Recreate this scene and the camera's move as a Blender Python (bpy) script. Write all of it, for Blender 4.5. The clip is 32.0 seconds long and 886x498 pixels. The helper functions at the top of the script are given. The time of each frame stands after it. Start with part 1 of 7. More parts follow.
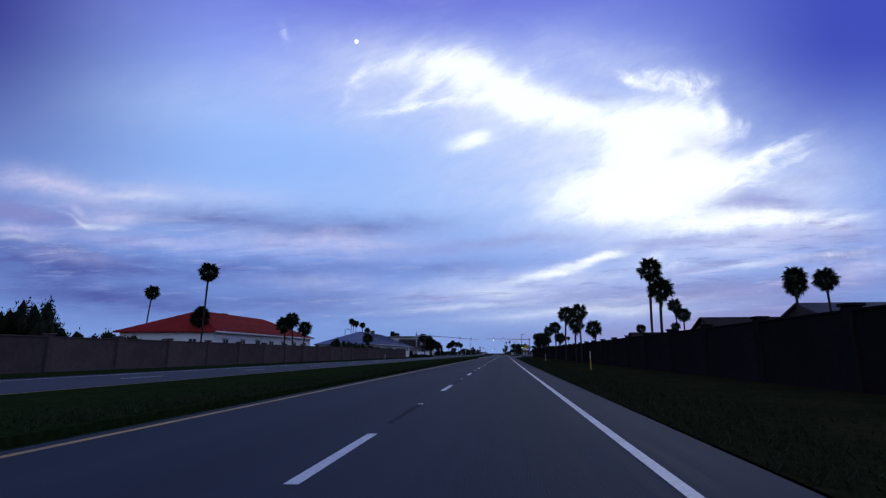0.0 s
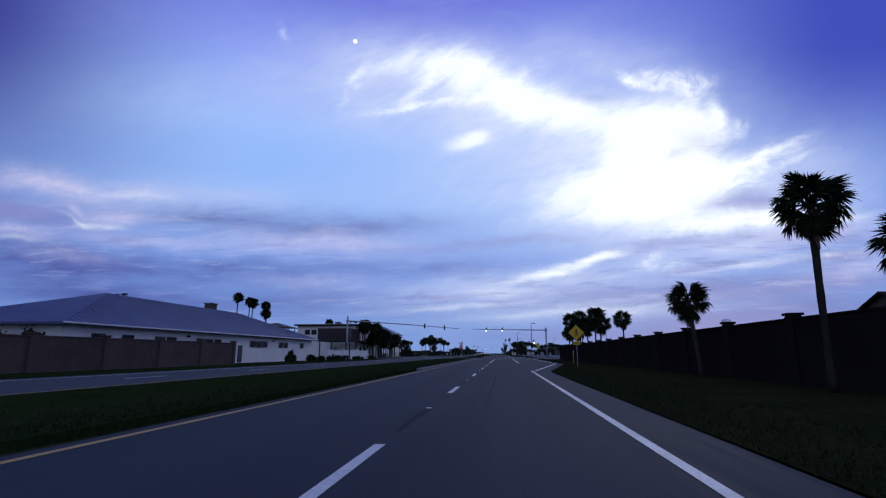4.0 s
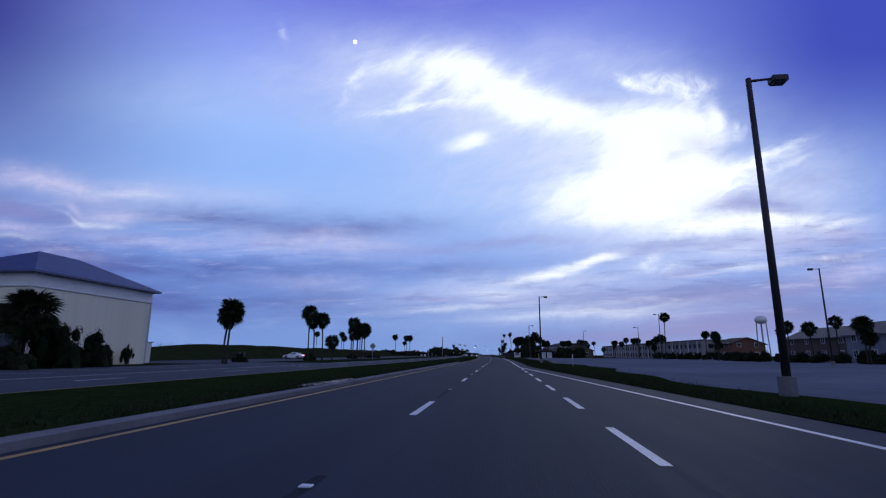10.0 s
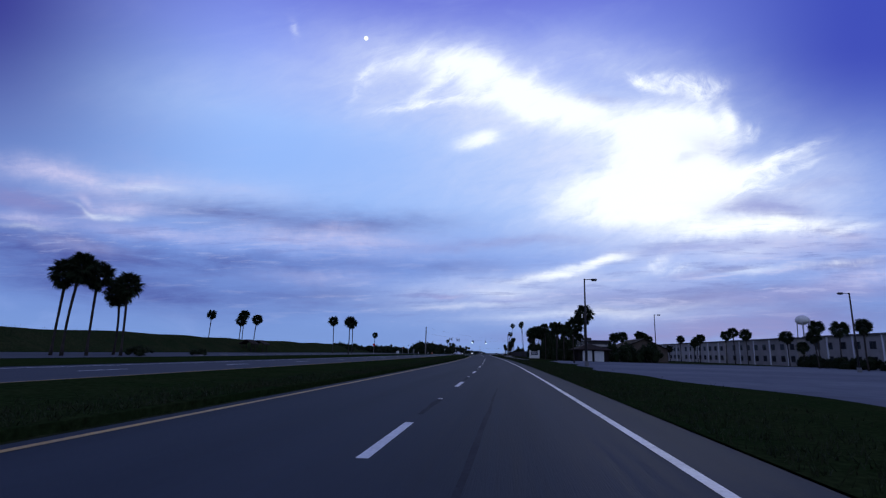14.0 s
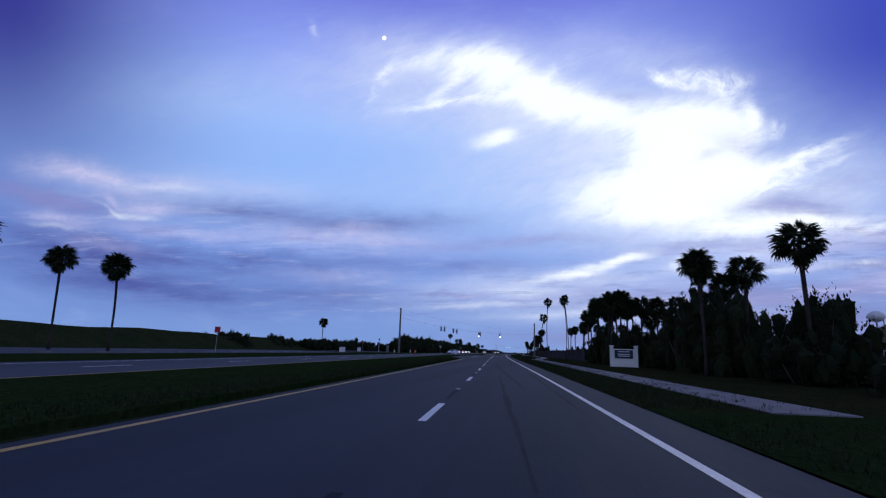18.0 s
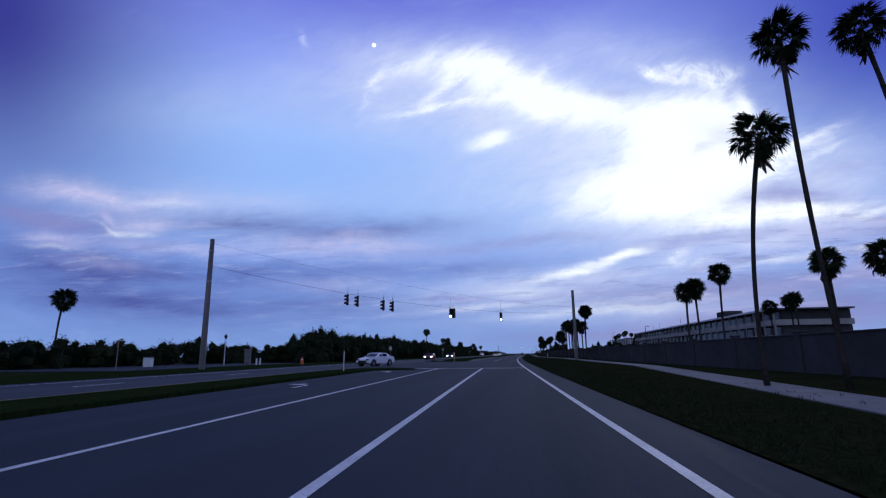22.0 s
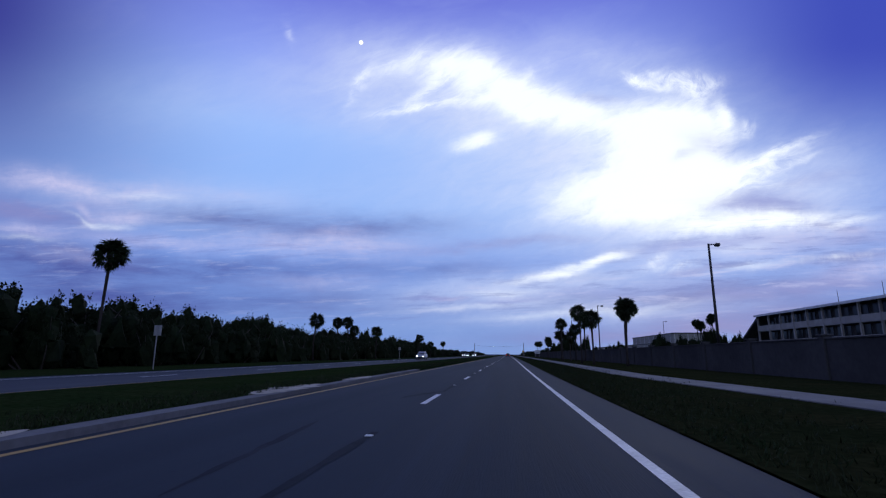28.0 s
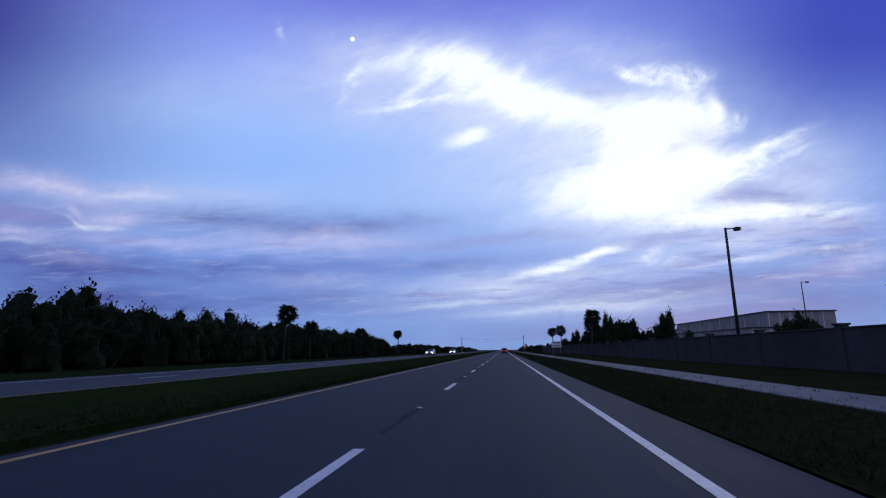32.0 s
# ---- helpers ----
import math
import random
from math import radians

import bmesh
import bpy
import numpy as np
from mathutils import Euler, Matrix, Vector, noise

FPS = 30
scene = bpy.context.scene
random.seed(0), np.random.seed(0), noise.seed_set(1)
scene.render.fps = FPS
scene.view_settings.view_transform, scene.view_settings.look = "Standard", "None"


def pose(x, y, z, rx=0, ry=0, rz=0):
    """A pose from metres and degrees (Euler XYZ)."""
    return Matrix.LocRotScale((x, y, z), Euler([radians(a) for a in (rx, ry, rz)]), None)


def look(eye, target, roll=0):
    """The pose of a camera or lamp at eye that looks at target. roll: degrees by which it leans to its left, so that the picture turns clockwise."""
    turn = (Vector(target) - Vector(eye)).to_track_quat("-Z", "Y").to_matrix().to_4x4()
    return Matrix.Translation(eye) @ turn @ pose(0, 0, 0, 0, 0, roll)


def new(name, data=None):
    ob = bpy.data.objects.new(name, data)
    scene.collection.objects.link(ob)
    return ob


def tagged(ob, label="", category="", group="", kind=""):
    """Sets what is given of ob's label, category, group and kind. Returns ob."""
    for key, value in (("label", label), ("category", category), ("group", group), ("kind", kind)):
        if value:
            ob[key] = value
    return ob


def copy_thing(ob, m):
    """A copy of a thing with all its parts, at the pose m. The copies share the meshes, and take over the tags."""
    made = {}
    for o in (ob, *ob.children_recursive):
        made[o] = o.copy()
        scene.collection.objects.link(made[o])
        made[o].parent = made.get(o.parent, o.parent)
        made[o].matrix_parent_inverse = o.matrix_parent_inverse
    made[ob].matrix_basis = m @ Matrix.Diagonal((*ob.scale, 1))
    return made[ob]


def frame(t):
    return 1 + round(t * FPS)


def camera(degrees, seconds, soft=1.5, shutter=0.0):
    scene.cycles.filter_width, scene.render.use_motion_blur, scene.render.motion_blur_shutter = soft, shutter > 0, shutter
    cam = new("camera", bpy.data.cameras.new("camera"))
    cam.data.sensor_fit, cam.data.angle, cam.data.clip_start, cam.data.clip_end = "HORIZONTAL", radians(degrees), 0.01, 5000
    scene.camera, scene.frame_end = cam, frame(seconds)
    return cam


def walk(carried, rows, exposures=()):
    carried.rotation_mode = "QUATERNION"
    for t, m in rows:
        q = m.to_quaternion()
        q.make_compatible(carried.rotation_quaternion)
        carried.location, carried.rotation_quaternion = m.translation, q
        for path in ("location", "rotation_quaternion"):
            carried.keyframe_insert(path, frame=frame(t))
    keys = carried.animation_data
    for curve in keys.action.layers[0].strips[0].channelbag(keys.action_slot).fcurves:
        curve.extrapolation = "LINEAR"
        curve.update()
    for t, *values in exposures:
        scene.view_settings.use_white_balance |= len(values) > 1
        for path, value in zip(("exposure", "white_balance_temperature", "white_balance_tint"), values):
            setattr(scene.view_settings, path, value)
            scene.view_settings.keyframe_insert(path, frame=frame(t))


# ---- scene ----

# ---- camera ----
cam = camera(82.5, 32.0, soft=1.25)
PATH = [
    (0.0, 0.15, 0.0, 1.2, 101.67, 0.0, 6.76),
    (0.5, 0.1, 12.2, 1.2, 101.69, 0.18, 6.87),
    (1.0, 0.04, 24.4, 1.2, 101.7, 0.49, 6.94),
    (1.5, -0.04, 36.6, 1.2, 101.66, 0.59, 6.92),
    (2.0, -0.11, 48.8, 1.2, 101.77, 0.0, 6.83),
    (2.5, -0.16, 61.0, 1.2, 101.59, -0.16, 6.66),
    (3.0, -0.2, 73.2, 1.2, 101.62, -0.12, 6.61),
    (3.5, -0.19, 85.4, 1.2, 101.67, 0.02, 6.57),
    (5.5, -0.16, 134.2, 1.2, 101.52, -0.5, 6.75),
    (6.0, -0.17, 146.4, 1.2, 101.39, -0.59, 6.77),
    (6.5, -0.15, 158.6, 1.2, 101.46, -0.28, 6.84),
    (7.0, -0.12, 170.8, 1.2, 101.39, -0.18, 6.81),
    (7.5, -0.09, 183.0, 1.2, 101.55, -0.55, 6.65),
    (8.0, -0.03, 195.2, 1.2, 101.49, -0.24, 6.52),
    (8.5, 0.05, 207.4, 1.2, 101.52, -0.51, 6.34),
    (9.0, 0.14, 219.6, 1.2, 101.36, -0.49, 6.38),
    (9.5, 0.22, 231.8, 1.2, 101.52, -0.07, 6.53),
    (10.0, 0.3, 244.0, 1.2, 101.78, -0.31, 6.37),
    (10.5, 0.33, 256.2, 1.2, 101.45, -0.59, 6.74),
    (11.0, 0.34, 268.4, 1.2, 101.49, -0.63, 6.85),
    (11.5, 0.33, 280.6, 1.2, 101.69, -0.63, 6.85),
    (12.0, 0.32, 292.8, 1.2, 101.63, -0.7, 6.82),
    (12.5, 0.23, 305.0, 1.2, 101.65, -1.0, 6.76),
    (13.0, 0.13, 317.2, 1.2, 101.64, -1.3, 6.79),
    (13.5, 0.07, 329.4, 1.2, 101.49, -1.57, 6.81),
    (14.0, -0.02, 341.6, 1.2, 101.51, -1.46, 6.99),
    (14.5, -0.15, 353.8, 1.2, 101.4, -1.53, 7.39),
    (16.5, -1.4, 402.57, 1.2, 101.27, -1.69, 8.61),
    (17.0, -1.85, 414.76, 1.2, 101.17, -1.88, 8.66),
    (17.5, -2.22, 426.95, 1.2, 101.21, -2.15, 8.77),
    (18.0, -2.64, 439.14, 1.2, 101.33, -1.88, 8.96),
    (18.5, -3.11, 451.33, 1.2, 101.15, -1.47, 9.3),
    (19.0, -3.64, 463.52, 1.2, 101.13, -1.09, 9.67),
    (19.5, -4.22, 475.7, 1.2, 101.12, -0.99, 9.84),
    (20.0, -4.82, 487.89, 1.2, 100.91, -0.62, 9.97),
    (20.5, -5.44, 500.07, 1.2, 101.28, -0.55, 9.97),
    (21.0, -6.05, 512.26, 1.2, 101.36, 0.17, 9.95),
    (21.5, -6.62, 524.45, 1.2, 101.35, 0.31, 9.98),
    (22.0, -7.15, 536.63, 1.2, 101.76, 0.58, 9.29),
    (22.5, -7.66, 548.82, 1.2, 101.4, 0.51, 9.43),
    (23.0, -8.15, 561.02, 1.2, 101.63, 0.72, 9.36),
    (23.5, -8.71, 573.2, 1.2, 101.53, 0.2, 9.49),
    (24.0, -9.24, 585.39, 1.2, 101.46, 0.69, 9.21),
    (24.5, -9.73, 597.58, 1.2, 101.63, 0.5, 8.94),
    (25.0, -10.14, 609.77, 1.2, 101.45, 0.14, 8.48),
    (25.5, -10.45, 621.97, 1.2, 101.71, -0.3, 8.02),
    (27.5, -11.11, 670.76, 1.2, 101.46, -0.43, 7.27),
    (28.0, -11.22, 682.96, 1.2, 101.75, -0.25, 7.15),
    (28.5, -11.29, 695.16, 1.2, 101.54, -0.04, 6.98),
    (29.0, -11.32, 707.36, 1.2, 101.62, -0.23, 6.73),
    (29.5, -11.31, 719.56, 1.2, 101.58, -0.1, 6.55),
    (30.0, -11.29, 731.76, 1.2, 101.25, -0.09, 6.46),
    (30.5, -11.28, 743.96, 1.2, 101.77, 0.06, 6.52),
    (31.0, -11.27, 756.16, 1.2, 101.52, 0.28, 6.59),
    (31.5, -11.26, 768.36, 1.2, 102.01, 0.1, 6.4),
    (32.0, -11.26, 780.56, 1.2, 101.35, 0.64, 6.71),
]
walk(cam, [(r[0], pose(*r[1:])) for r in PATH])

# ---- sky and light ----
world = bpy.data.worlds.new("dusk_sky")
scene.world = world
world.use_nodes = True
WN, WL = world.node_tree.nodes, world.node_tree.links
WN.clear()


def put(sock, value):
    if isinstance(value, bpy.types.NodeSocket):
        WL.new(value, sock)
    else:
        sock.default_value = value


def op(kind, a, b=0.0, c=0.0, clamp=False):
    n = WN.new("ShaderNodeMath")
    n.operation, n.use_clamp = kind, clamp
    for sock, v in zip(n.inputs, (a, b, c) if kind == "MULTIPLY_ADD" else (a, b)):
        put(sock, v)
    return n.outputs[0]


def ramp01(v, lo, hi):
    n = WN.new("ShaderNodeMapRange")
    n.interpolation_type = "SMOOTHSTEP"
    for sock, x in zip(n.inputs, (v, lo, hi, 0.0, 1.0)):
        put(sock, x)
    return n.outputs[0]


def blend(fac, a, b, mode="MIX"):
    n = WN.new("ShaderNodeMix")
    n.data_type, n.blend_type = "RGBA", mode
    put(n.inputs[0], fac), put(n.inputs[6], a), put(n.inputs[7], b)
    return n.outputs[2]


def srgb(r, g, b):
    return tuple(((c / 255 + 0.055) / 1.055) ** 2.4 if c > 10 else c / 3295 for c in (r, g, b)) + (1.0,)


def fbm(vec, scale, detail=7.0, rough=0.55, warp=0.0):
    n = WN.new("ShaderNodeTexNoise")
    n.noise_dimensions = "3D"
    put(n.inputs["Vector"], vec)
    n.inputs["Scale"].default_value, n.inputs["Detail"].default_value = scale, detail
    n.inputs["Roughness"].default_value, n.inputs["Distortion"].default_value = rough, warp
    return n


def vec(x, y, z=0.0):
    n = WN.new("ShaderNodeCombineXYZ")
    for sock, v in zip(n.inputs, (x, y, z)):
        put(sock, v)
    return n.outputs[0]


coord = WN.new("ShaderNodeTexCoord").outputs["Generated"]


def along(axis):
    n = WN.new("ShaderNodeVectorMath")
    n.operation = "DOT_PRODUCT"
    WL.new(coord, n.inputs[0])
    n.inputs[1].default_value = axis
    return n.outputs["Value"]


# tangent plane of the sky, facing 7 degrees left of the road and 12 above the horizon: u right, v up
face = Euler((radians(90 + 11.67), 0, radians(6.76))).to_matrix()
ahead = op("MAXIMUM", along(-face.col[2]), 0.04)
su, sv = op("DIVIDE", along(face.col[0]), ahead), op("DIVIDE", along(face.col[1]), ahead)
elev = op("ARCSINE", along((0, 0, 1)))
plane = vec(su, sv)
wide = fbm(plane, 2.6, 6, 0.55)
fine = fbm(plane, 9.0, 8, 0.6)
sep_w, sep_f = WN.new("ShaderNodeSeparateColor"), WN.new("ShaderNodeSeparateColor")
WL.new(wide.outputs["Color"], sep_w.inputs[0]), WL.new(fine.outputs["Color"], sep_f.inputs[0])
du = op("ADD", op("MULTIPLY", op("SUBTRACT", sep_w.outputs[0], 0.5), 0.06), op("MULTIPLY", op("SUBTRACT", sep_f.outputs[0], 0.5), 0.06))
dv = op("ADD", op("MULTIPLY", op("SUBTRACT", sep_w.outputs[1], 0.5), 0.03), op("MULTIPLY", op("SUBTRACT", sep_f.outputs[1], 0.5), 0.035))
wu, wv = op("ADD", su, du), op("ADD", sv, dv)


drift = vec(wu, wv, 1.0)


def slant(a, b, c):
    """a * u + b * v + c over the warped plane."""
    n = WN.new("ShaderNodeVectorMath")
    n.operation = "DOT_PRODUCT"
    WL.new(drift, n.inputs[0])
    n.inputs[1].default_value = (a, b, c)
    return n.outputs["Value"]


def cloud(total, u0, v0, ru, rv, turn, weight, sharp=1.0):
    """Add to the total a soft elliptic patch of cloud, warped by the noise."""
    c, s = math.cos(radians(turn)), math.sin(radians(turn))
    p = slant(c / ru, s / ru, -(u0 * c + v0 * s) / ru)
    q = slant(-s / rv, c / rv, (u0 * s - v0 * c) / rv)
    r2 = op("MULTIPLY_ADD", p, p, op("MULTIPLY", q, q))
    if sharp != 1.0:
        r2 = op("POWER", r2, sharp)
    return op("MULTIPLY_ADD", op("POWER", math.exp(-1), r2), weight, total)


def pile(patches):
    total = 0.0
    for patch in patches:
        total = cloud(total, *patch)
    return total


# clear sky: deep violet-blue overhead, pale blue lower, grey-blue at the horizon
base = WN.new("ShaderNodeValToRGB")
WL.new(op("DIVIDE", elev, radians(60)), base.inputs[0])
stops = [(0.0, (124, 154, 214)), (0.09, (120, 150, 218)), (0.17, (128, 160, 230)), (0.27, (150, 186, 248)), (0.40, (156, 190, 252)), (0.52, (140, 160, 242)), (0.64, (108, 116, 216)), (0.8, (60, 66, 160)), (1.0, (40, 46, 110))]
while len(base.color_ramp.elements) < len(stops):
    base.color_ramp.elements.new(0.5)
for el, (at, col) in zip(base.color_ramp.elements, stops):
    el.position, el.color = at, srgb(*col)
thin = fbm(vec(op("ADD", op("MULTIPLY", su, 1.0), op("MULTIPLY", sv, -0.5)), op("MULTIPLY", sv, 3.0)), 3.4, 9, 0.62, 0.7).outputs["Fac"]
sky_col = blend(op("MULTIPLY", ramp01(thin, 0.45, 0.75), 0.22), base.outputs[0], srgb(176, 192, 246))
# it falls off towards both sides
sky_col = blend(op("MULTIPLY", ramp01(su, 0.16, 0.80), ramp01(sv, -0.05, 0.42)), sky_col, srgb(62, 76, 184))
sky_col = blend(op("MULTIPLY", ramp01(op("MULTIPLY", su, -1.0), 0.34, 0.95), ramp01(sv, -0.2, 0.5)), sky_col, srgb(56, 58, 146))
# grey-blue banks low down, rosy and white streaks between them
streaks = fbm(vec(op("MULTIPLY", su, 1.0), op("MULTIPLY", sv, 5.5)), 5.0, 12, 0.68, 0.4).outputs["Fac"]
crisp = fbm(vec(op("ADD", su, op("MULTIPLY", sv, 0.6)), op("MULTIPLY", sv, 6.0)), 13.0, 12, 0.70, 0.6).outputs["Fac"]
crumbs = fbm(plane, 26.0, 10, 0.68, 0.5).outputs["Fac"]
threads = op("ADD", op("MULTIPLY", streaks, 0.5), op("MULTIPLY", crisp, 0.5))
bank = pile([(-0.407, 0.059, 0.280, 0.029, -3, 1), (-0.139, 0.046, 0.145, 0.020, 4, 0.7), (-0.810, -0.016, 0.190, 0.045, -12, 1), (-0.541, -0.038, 0.291, 0.027, -4, 0.9),
             (-0.251, -0.032, 0.224, 0.018, 0, 0.7), (-0.743, -0.088, 0.268, 0.038, -8, 0.9), (-0.340, -0.105, 0.291, 0.027, 0, 0.8), (0.018, -0.041, 0.123, 0.016, 3, 0.55),
             (0.409, -0.094, 0.235, 0.017, 2, 1), (0.611, -0.072, 0.145, 0.016, 5, 0.8), (0.734, -0.116, 0.168, 0.025, 6, 0.7), (0.219, -0.060, 0.123, 0.010, 4, 0.6),
             (0.298, -0.116, 0.134, 0.009, 0, 0.7)])
low = blend(op("MULTIPLY", bank, op("ADD", -0.25, op("MULTIPLY", streaks, 1.65)), clamp=True), sky_col, srgb(80, 92, 164))
dusky = pile([(0.582, -0.140, 0.25, 0.028, 3, 0.75), (0.700, -0.080, 0.20, 0.016, 6, 0.7), (0.45, -0.165, 0.3, 0.012, 2, 0.6), (0.007, -0.095, 0.036, 0.004, -2, 1), (0.622, 0.088, 0.101, 0.018, -8, 0.8), (0.734, 0.051, 0.078, 0.011, -14, 0.6), (0.566, 0.063, 0.089, 0.009, 5, 0.5),
             (0.779, -0.016, 0.089, 0.011, 8, 0.7), (0.499, -0.041, 0.067, 0.008, 10, 0.5), (-0.843, 0.074, 0.145, 0.018, -13, 0.9), (0.107, 0.012, 0.179, 0.011, 4, 0.45)])
low = blend(op("MULTIPLY", dusky, op("ADD", -0.3, op("MULTIPLY", threads, 2.2)), clamp=True), low, srgb(112, 116, 184))
rosy = pile([(-0.748, 0.119, 0.084, 0.024, -14, 0.81), (-0.855, 0.138, 0.067, 0.026, -10, 0.372), (-0.614, 0.113, 0.078, 0.021, 2, 0.558), (-0.642, 0.060, 0.056, 0.013, 1, 0.806),
             (-0.726, 0.072, 0.027, 0.009, -30, 0.62), (-0.827, 0.037, 0.062, 0.015, -10, 0.558), (-0.597, 0.016, 0.145, 0.015, -1, 0.434), (-0.239, 0.012, 0.190, 0.026, -1, 0.589),
             (-0.430, 0.107, 0.101, 0.013, -4, 0.248), (-0.743, -0.016, 0.089, 0.013, -6, 0.279), (-0.251, -0.063, 0.123, 0.015, 0, 0.31), (-0.206, 0.040, 0.034, 0.009, 0, 0.248),
             (0.672, 0.026, 0.145, 0.027, 6, 0.729), (0.812, -0.044, 0.078, 0.021, 10, 0.648), (0.801, 0.037, 0.045, 0.021, 12, 0.372)])
low = blend(op("MULTIPLY", rosy, op("ADD", -1.35, op("ADD", op("MULTIPLY", threads, 2.9), op("MULTIPLY", crumbs, 1.5))), clamp=True), low, srgb(206, 200, 236))
# the bright mass ahead on the right, with wisps
core = pile([(0.427, 0.183, 0.111, 0.095, 1, 1.15, 1.2), (0.378, 0.132, 0.150, 0.050, 4, 0.85), (0.471, 0.243, 0.071, 0.045, -14, 0.90, 1.2), (0.506, 0.135, 0.089, 0.036, 17, 0.70), (0.290, 0.113, 0.106, 0.033, 6, 0.60),
             (0.168, 0.293, 0.089, 0.036, -11, 0.95, 1.1), (0.081, 0.338, 0.106, 0.045, -17, 0.75), (-0.018, 0.364, 0.089, 0.029, -5, 0.55), (0.241, 0.269, 0.100, 0.029, -9, 0.55), (0.326, 0.242, 0.111, 0.045, -2, 0.45),
             (0.546, 0.256, 0.016, 0.036, 13, 0.70), (0.066, 0.221, 0.042, 0.015, 11, 0.80), (0.028, 0.203, 0.038, 0.013, 7, 0.45), (0.368, 0.076, 0.189, 0.020, 4, 0.35), (0.603, 0.059, 0.156, 0.022, 4, 0.45)])
puff = pile([(0.446, 0.332, 0.073, 0.024, -5, 0.80, 1.2), (0.502, 0.311, 0.031, 0.024, 41, 0.60), (0.376, 0.337, 0.029, 0.011, -27, 0.70), (0.590, 0.241, 0.018, 0.021, -34, 0.75), (0.449, -0.032, 0.051, 0.012, 11, 0.55),
             (0.421, -0.015, 0.036, 0.011, 33, 0.45), (0.402, 0.074, 0.189, 0.020, 5, 0.45), (0.503, 0.034, 0.145, 0.018, 6, 0.40), (0.680, 0.058, 0.089, 0.020, -7, 0.50), (0.771, -0.016, 0.078, 0.011, 7, 0.40),
             (0.151, 0.328, 0.067, 0.018, 41, 0.40)])
strand = pile([(0.606, 0.170, 0.128, 0.013, 22, 0.60), (0.573, 0.145, 0.128, 0.014, 18, 0.60), (0.650, 0.196, 0.073, 0.009, 26, 0.55), (0.551, 0.122, 0.111, 0.016, 13, 0.50), (0.672, 0.169, 0.056, 0.008, 23, 0.45),
               (-0.176, 0.325, 0.065, 0.012, 61, 0.55), (-0.087, 0.276, 0.078, 0.009, 9, 0.60), (0.006, 0.292, 0.089, 0.013, 7, 0.60), (-0.059, 0.307, 0.067, 0.010, 27, 0.45), (-0.030, 0.336, 0.063, 0.012, 43, 0.45),
               (-0.316, 0.422, 0.025, 0.010, -74, 0.40), (0.629, 0.131, 0.067, 0.010, -2, 0.35), (-0.118, 0.358, 0.067, 0.016, 23, 0.40)])
lowlight = pile([(0.262, -0.035, 0.084, 0.012, 18, 0.90, 1.2), (0.331, -0.013, 0.049, 0.011, 13, 0.80), (0.191, -0.059, 0.078, 0.008, 6, 0.70), (0.121, -0.086, 0.080, 0.008, 1, 0.60), (0.071, -0.111, 0.168, 0.008, 3, 0.50),
                 (0.250, -0.128, 0.190, 0.008, 3, 0.45), (0.384, -0.111, 0.178, 0.008, 5, 0.35), (0.580, 0.055, 0.167, 0.014, 4, 0.70), (0.792, 0.054, 0.042, 0.008, 16, 0.70), (0.584, 0.002, 0.051, 0.009, 6, 0.40),
                 (0.610, -0.030, 0.089, 0.009, 5, 0.50), (-0.671, 0.042, 0.059, 0.008, 3, 0.55), (-0.611, 0.105, 0.090, 0.010, -1, 0.40), (-0.727, 0.054, 0.041, 0.005, -25, 0.40), (-0.836, 0.021, 0.063, 0.007, -9, 0.40)])
veil = pile([(0.321, 0.198, 0.323, 0.139, -11, 0.95), (0.436, 0.033, 0.367, 0.056, 1, 0.55), (0.099, 0.126, 0.246, 0.056, 3, 0.35), (-0.005, 0.291, 0.213, 0.078, -3, 0.60), (-0.063, 0.374, 0.190, 0.056, -9, 0.50),
             (0.701, 0.122, 0.144, 0.078, 15, 0.60), (0.160, -0.074, 0.279, 0.029, 4, 0.75), (0.295, -0.121, 0.290, 0.025, 3, 0.50), (-0.420, 0.316, 0.270, 0.067, 5, 0.25), (-0.516, 0.096, 0.270, 0.045, 1, 0.30),
             (0.328, 0.376, 0.167, 0.045, -9, 0.35), (-0.196, 0.310, 0.067, 0.067, 41, 0.30)])
grey = pile([(0.648, 0.098, 0.087, 0.019, -3, 0.75), (0.569, 0.089, 0.061, 0.010, 3, 0.40), (0.524, 0.211, 0.047, 0.019, -21, 0.50), (0.542, 0.013, 0.178, 0.009, 5, 0.50), (0.770, 0.015, 0.122, 0.013, 7, 0.60),
             (0.712, 0.139, 0.100, 0.013, 13, 0.40), (0.459, 0.011, 0.134, 0.013, 3, 0.50), (0.650, -0.076, 0.117, 0.006, 7, 0.80), (0.774, -0.042, 0.040, 0.006, 17, 0.80), (-0.016, -0.096, 0.043, 0.004, -2, 0.90),
             (0.127, -0.102, 0.058, 0.003, 2, 0.70), (0.297, 0.298, 0.061, 0.008, -2, 0.40), (0.472, 0.195, 0.022, 0.009, 26, 0.40), (-0.719, 0.080, 0.079, 0.011, -5, 0.50), (0.428, -0.079, 0.290, 0.018, 3, 0.60)])
wisps = fbm(vec(op("ADD", op("MULTIPLY", wu, 1.6), op("MULTIPLY", wv, 1.1)), op("SUBTRACT", op("MULTIPLY", wv, 3.6), op("MULTIPLY", wu, 1.5))), 4.0, 11, 0.62, 0.4).outputs["Fac"]
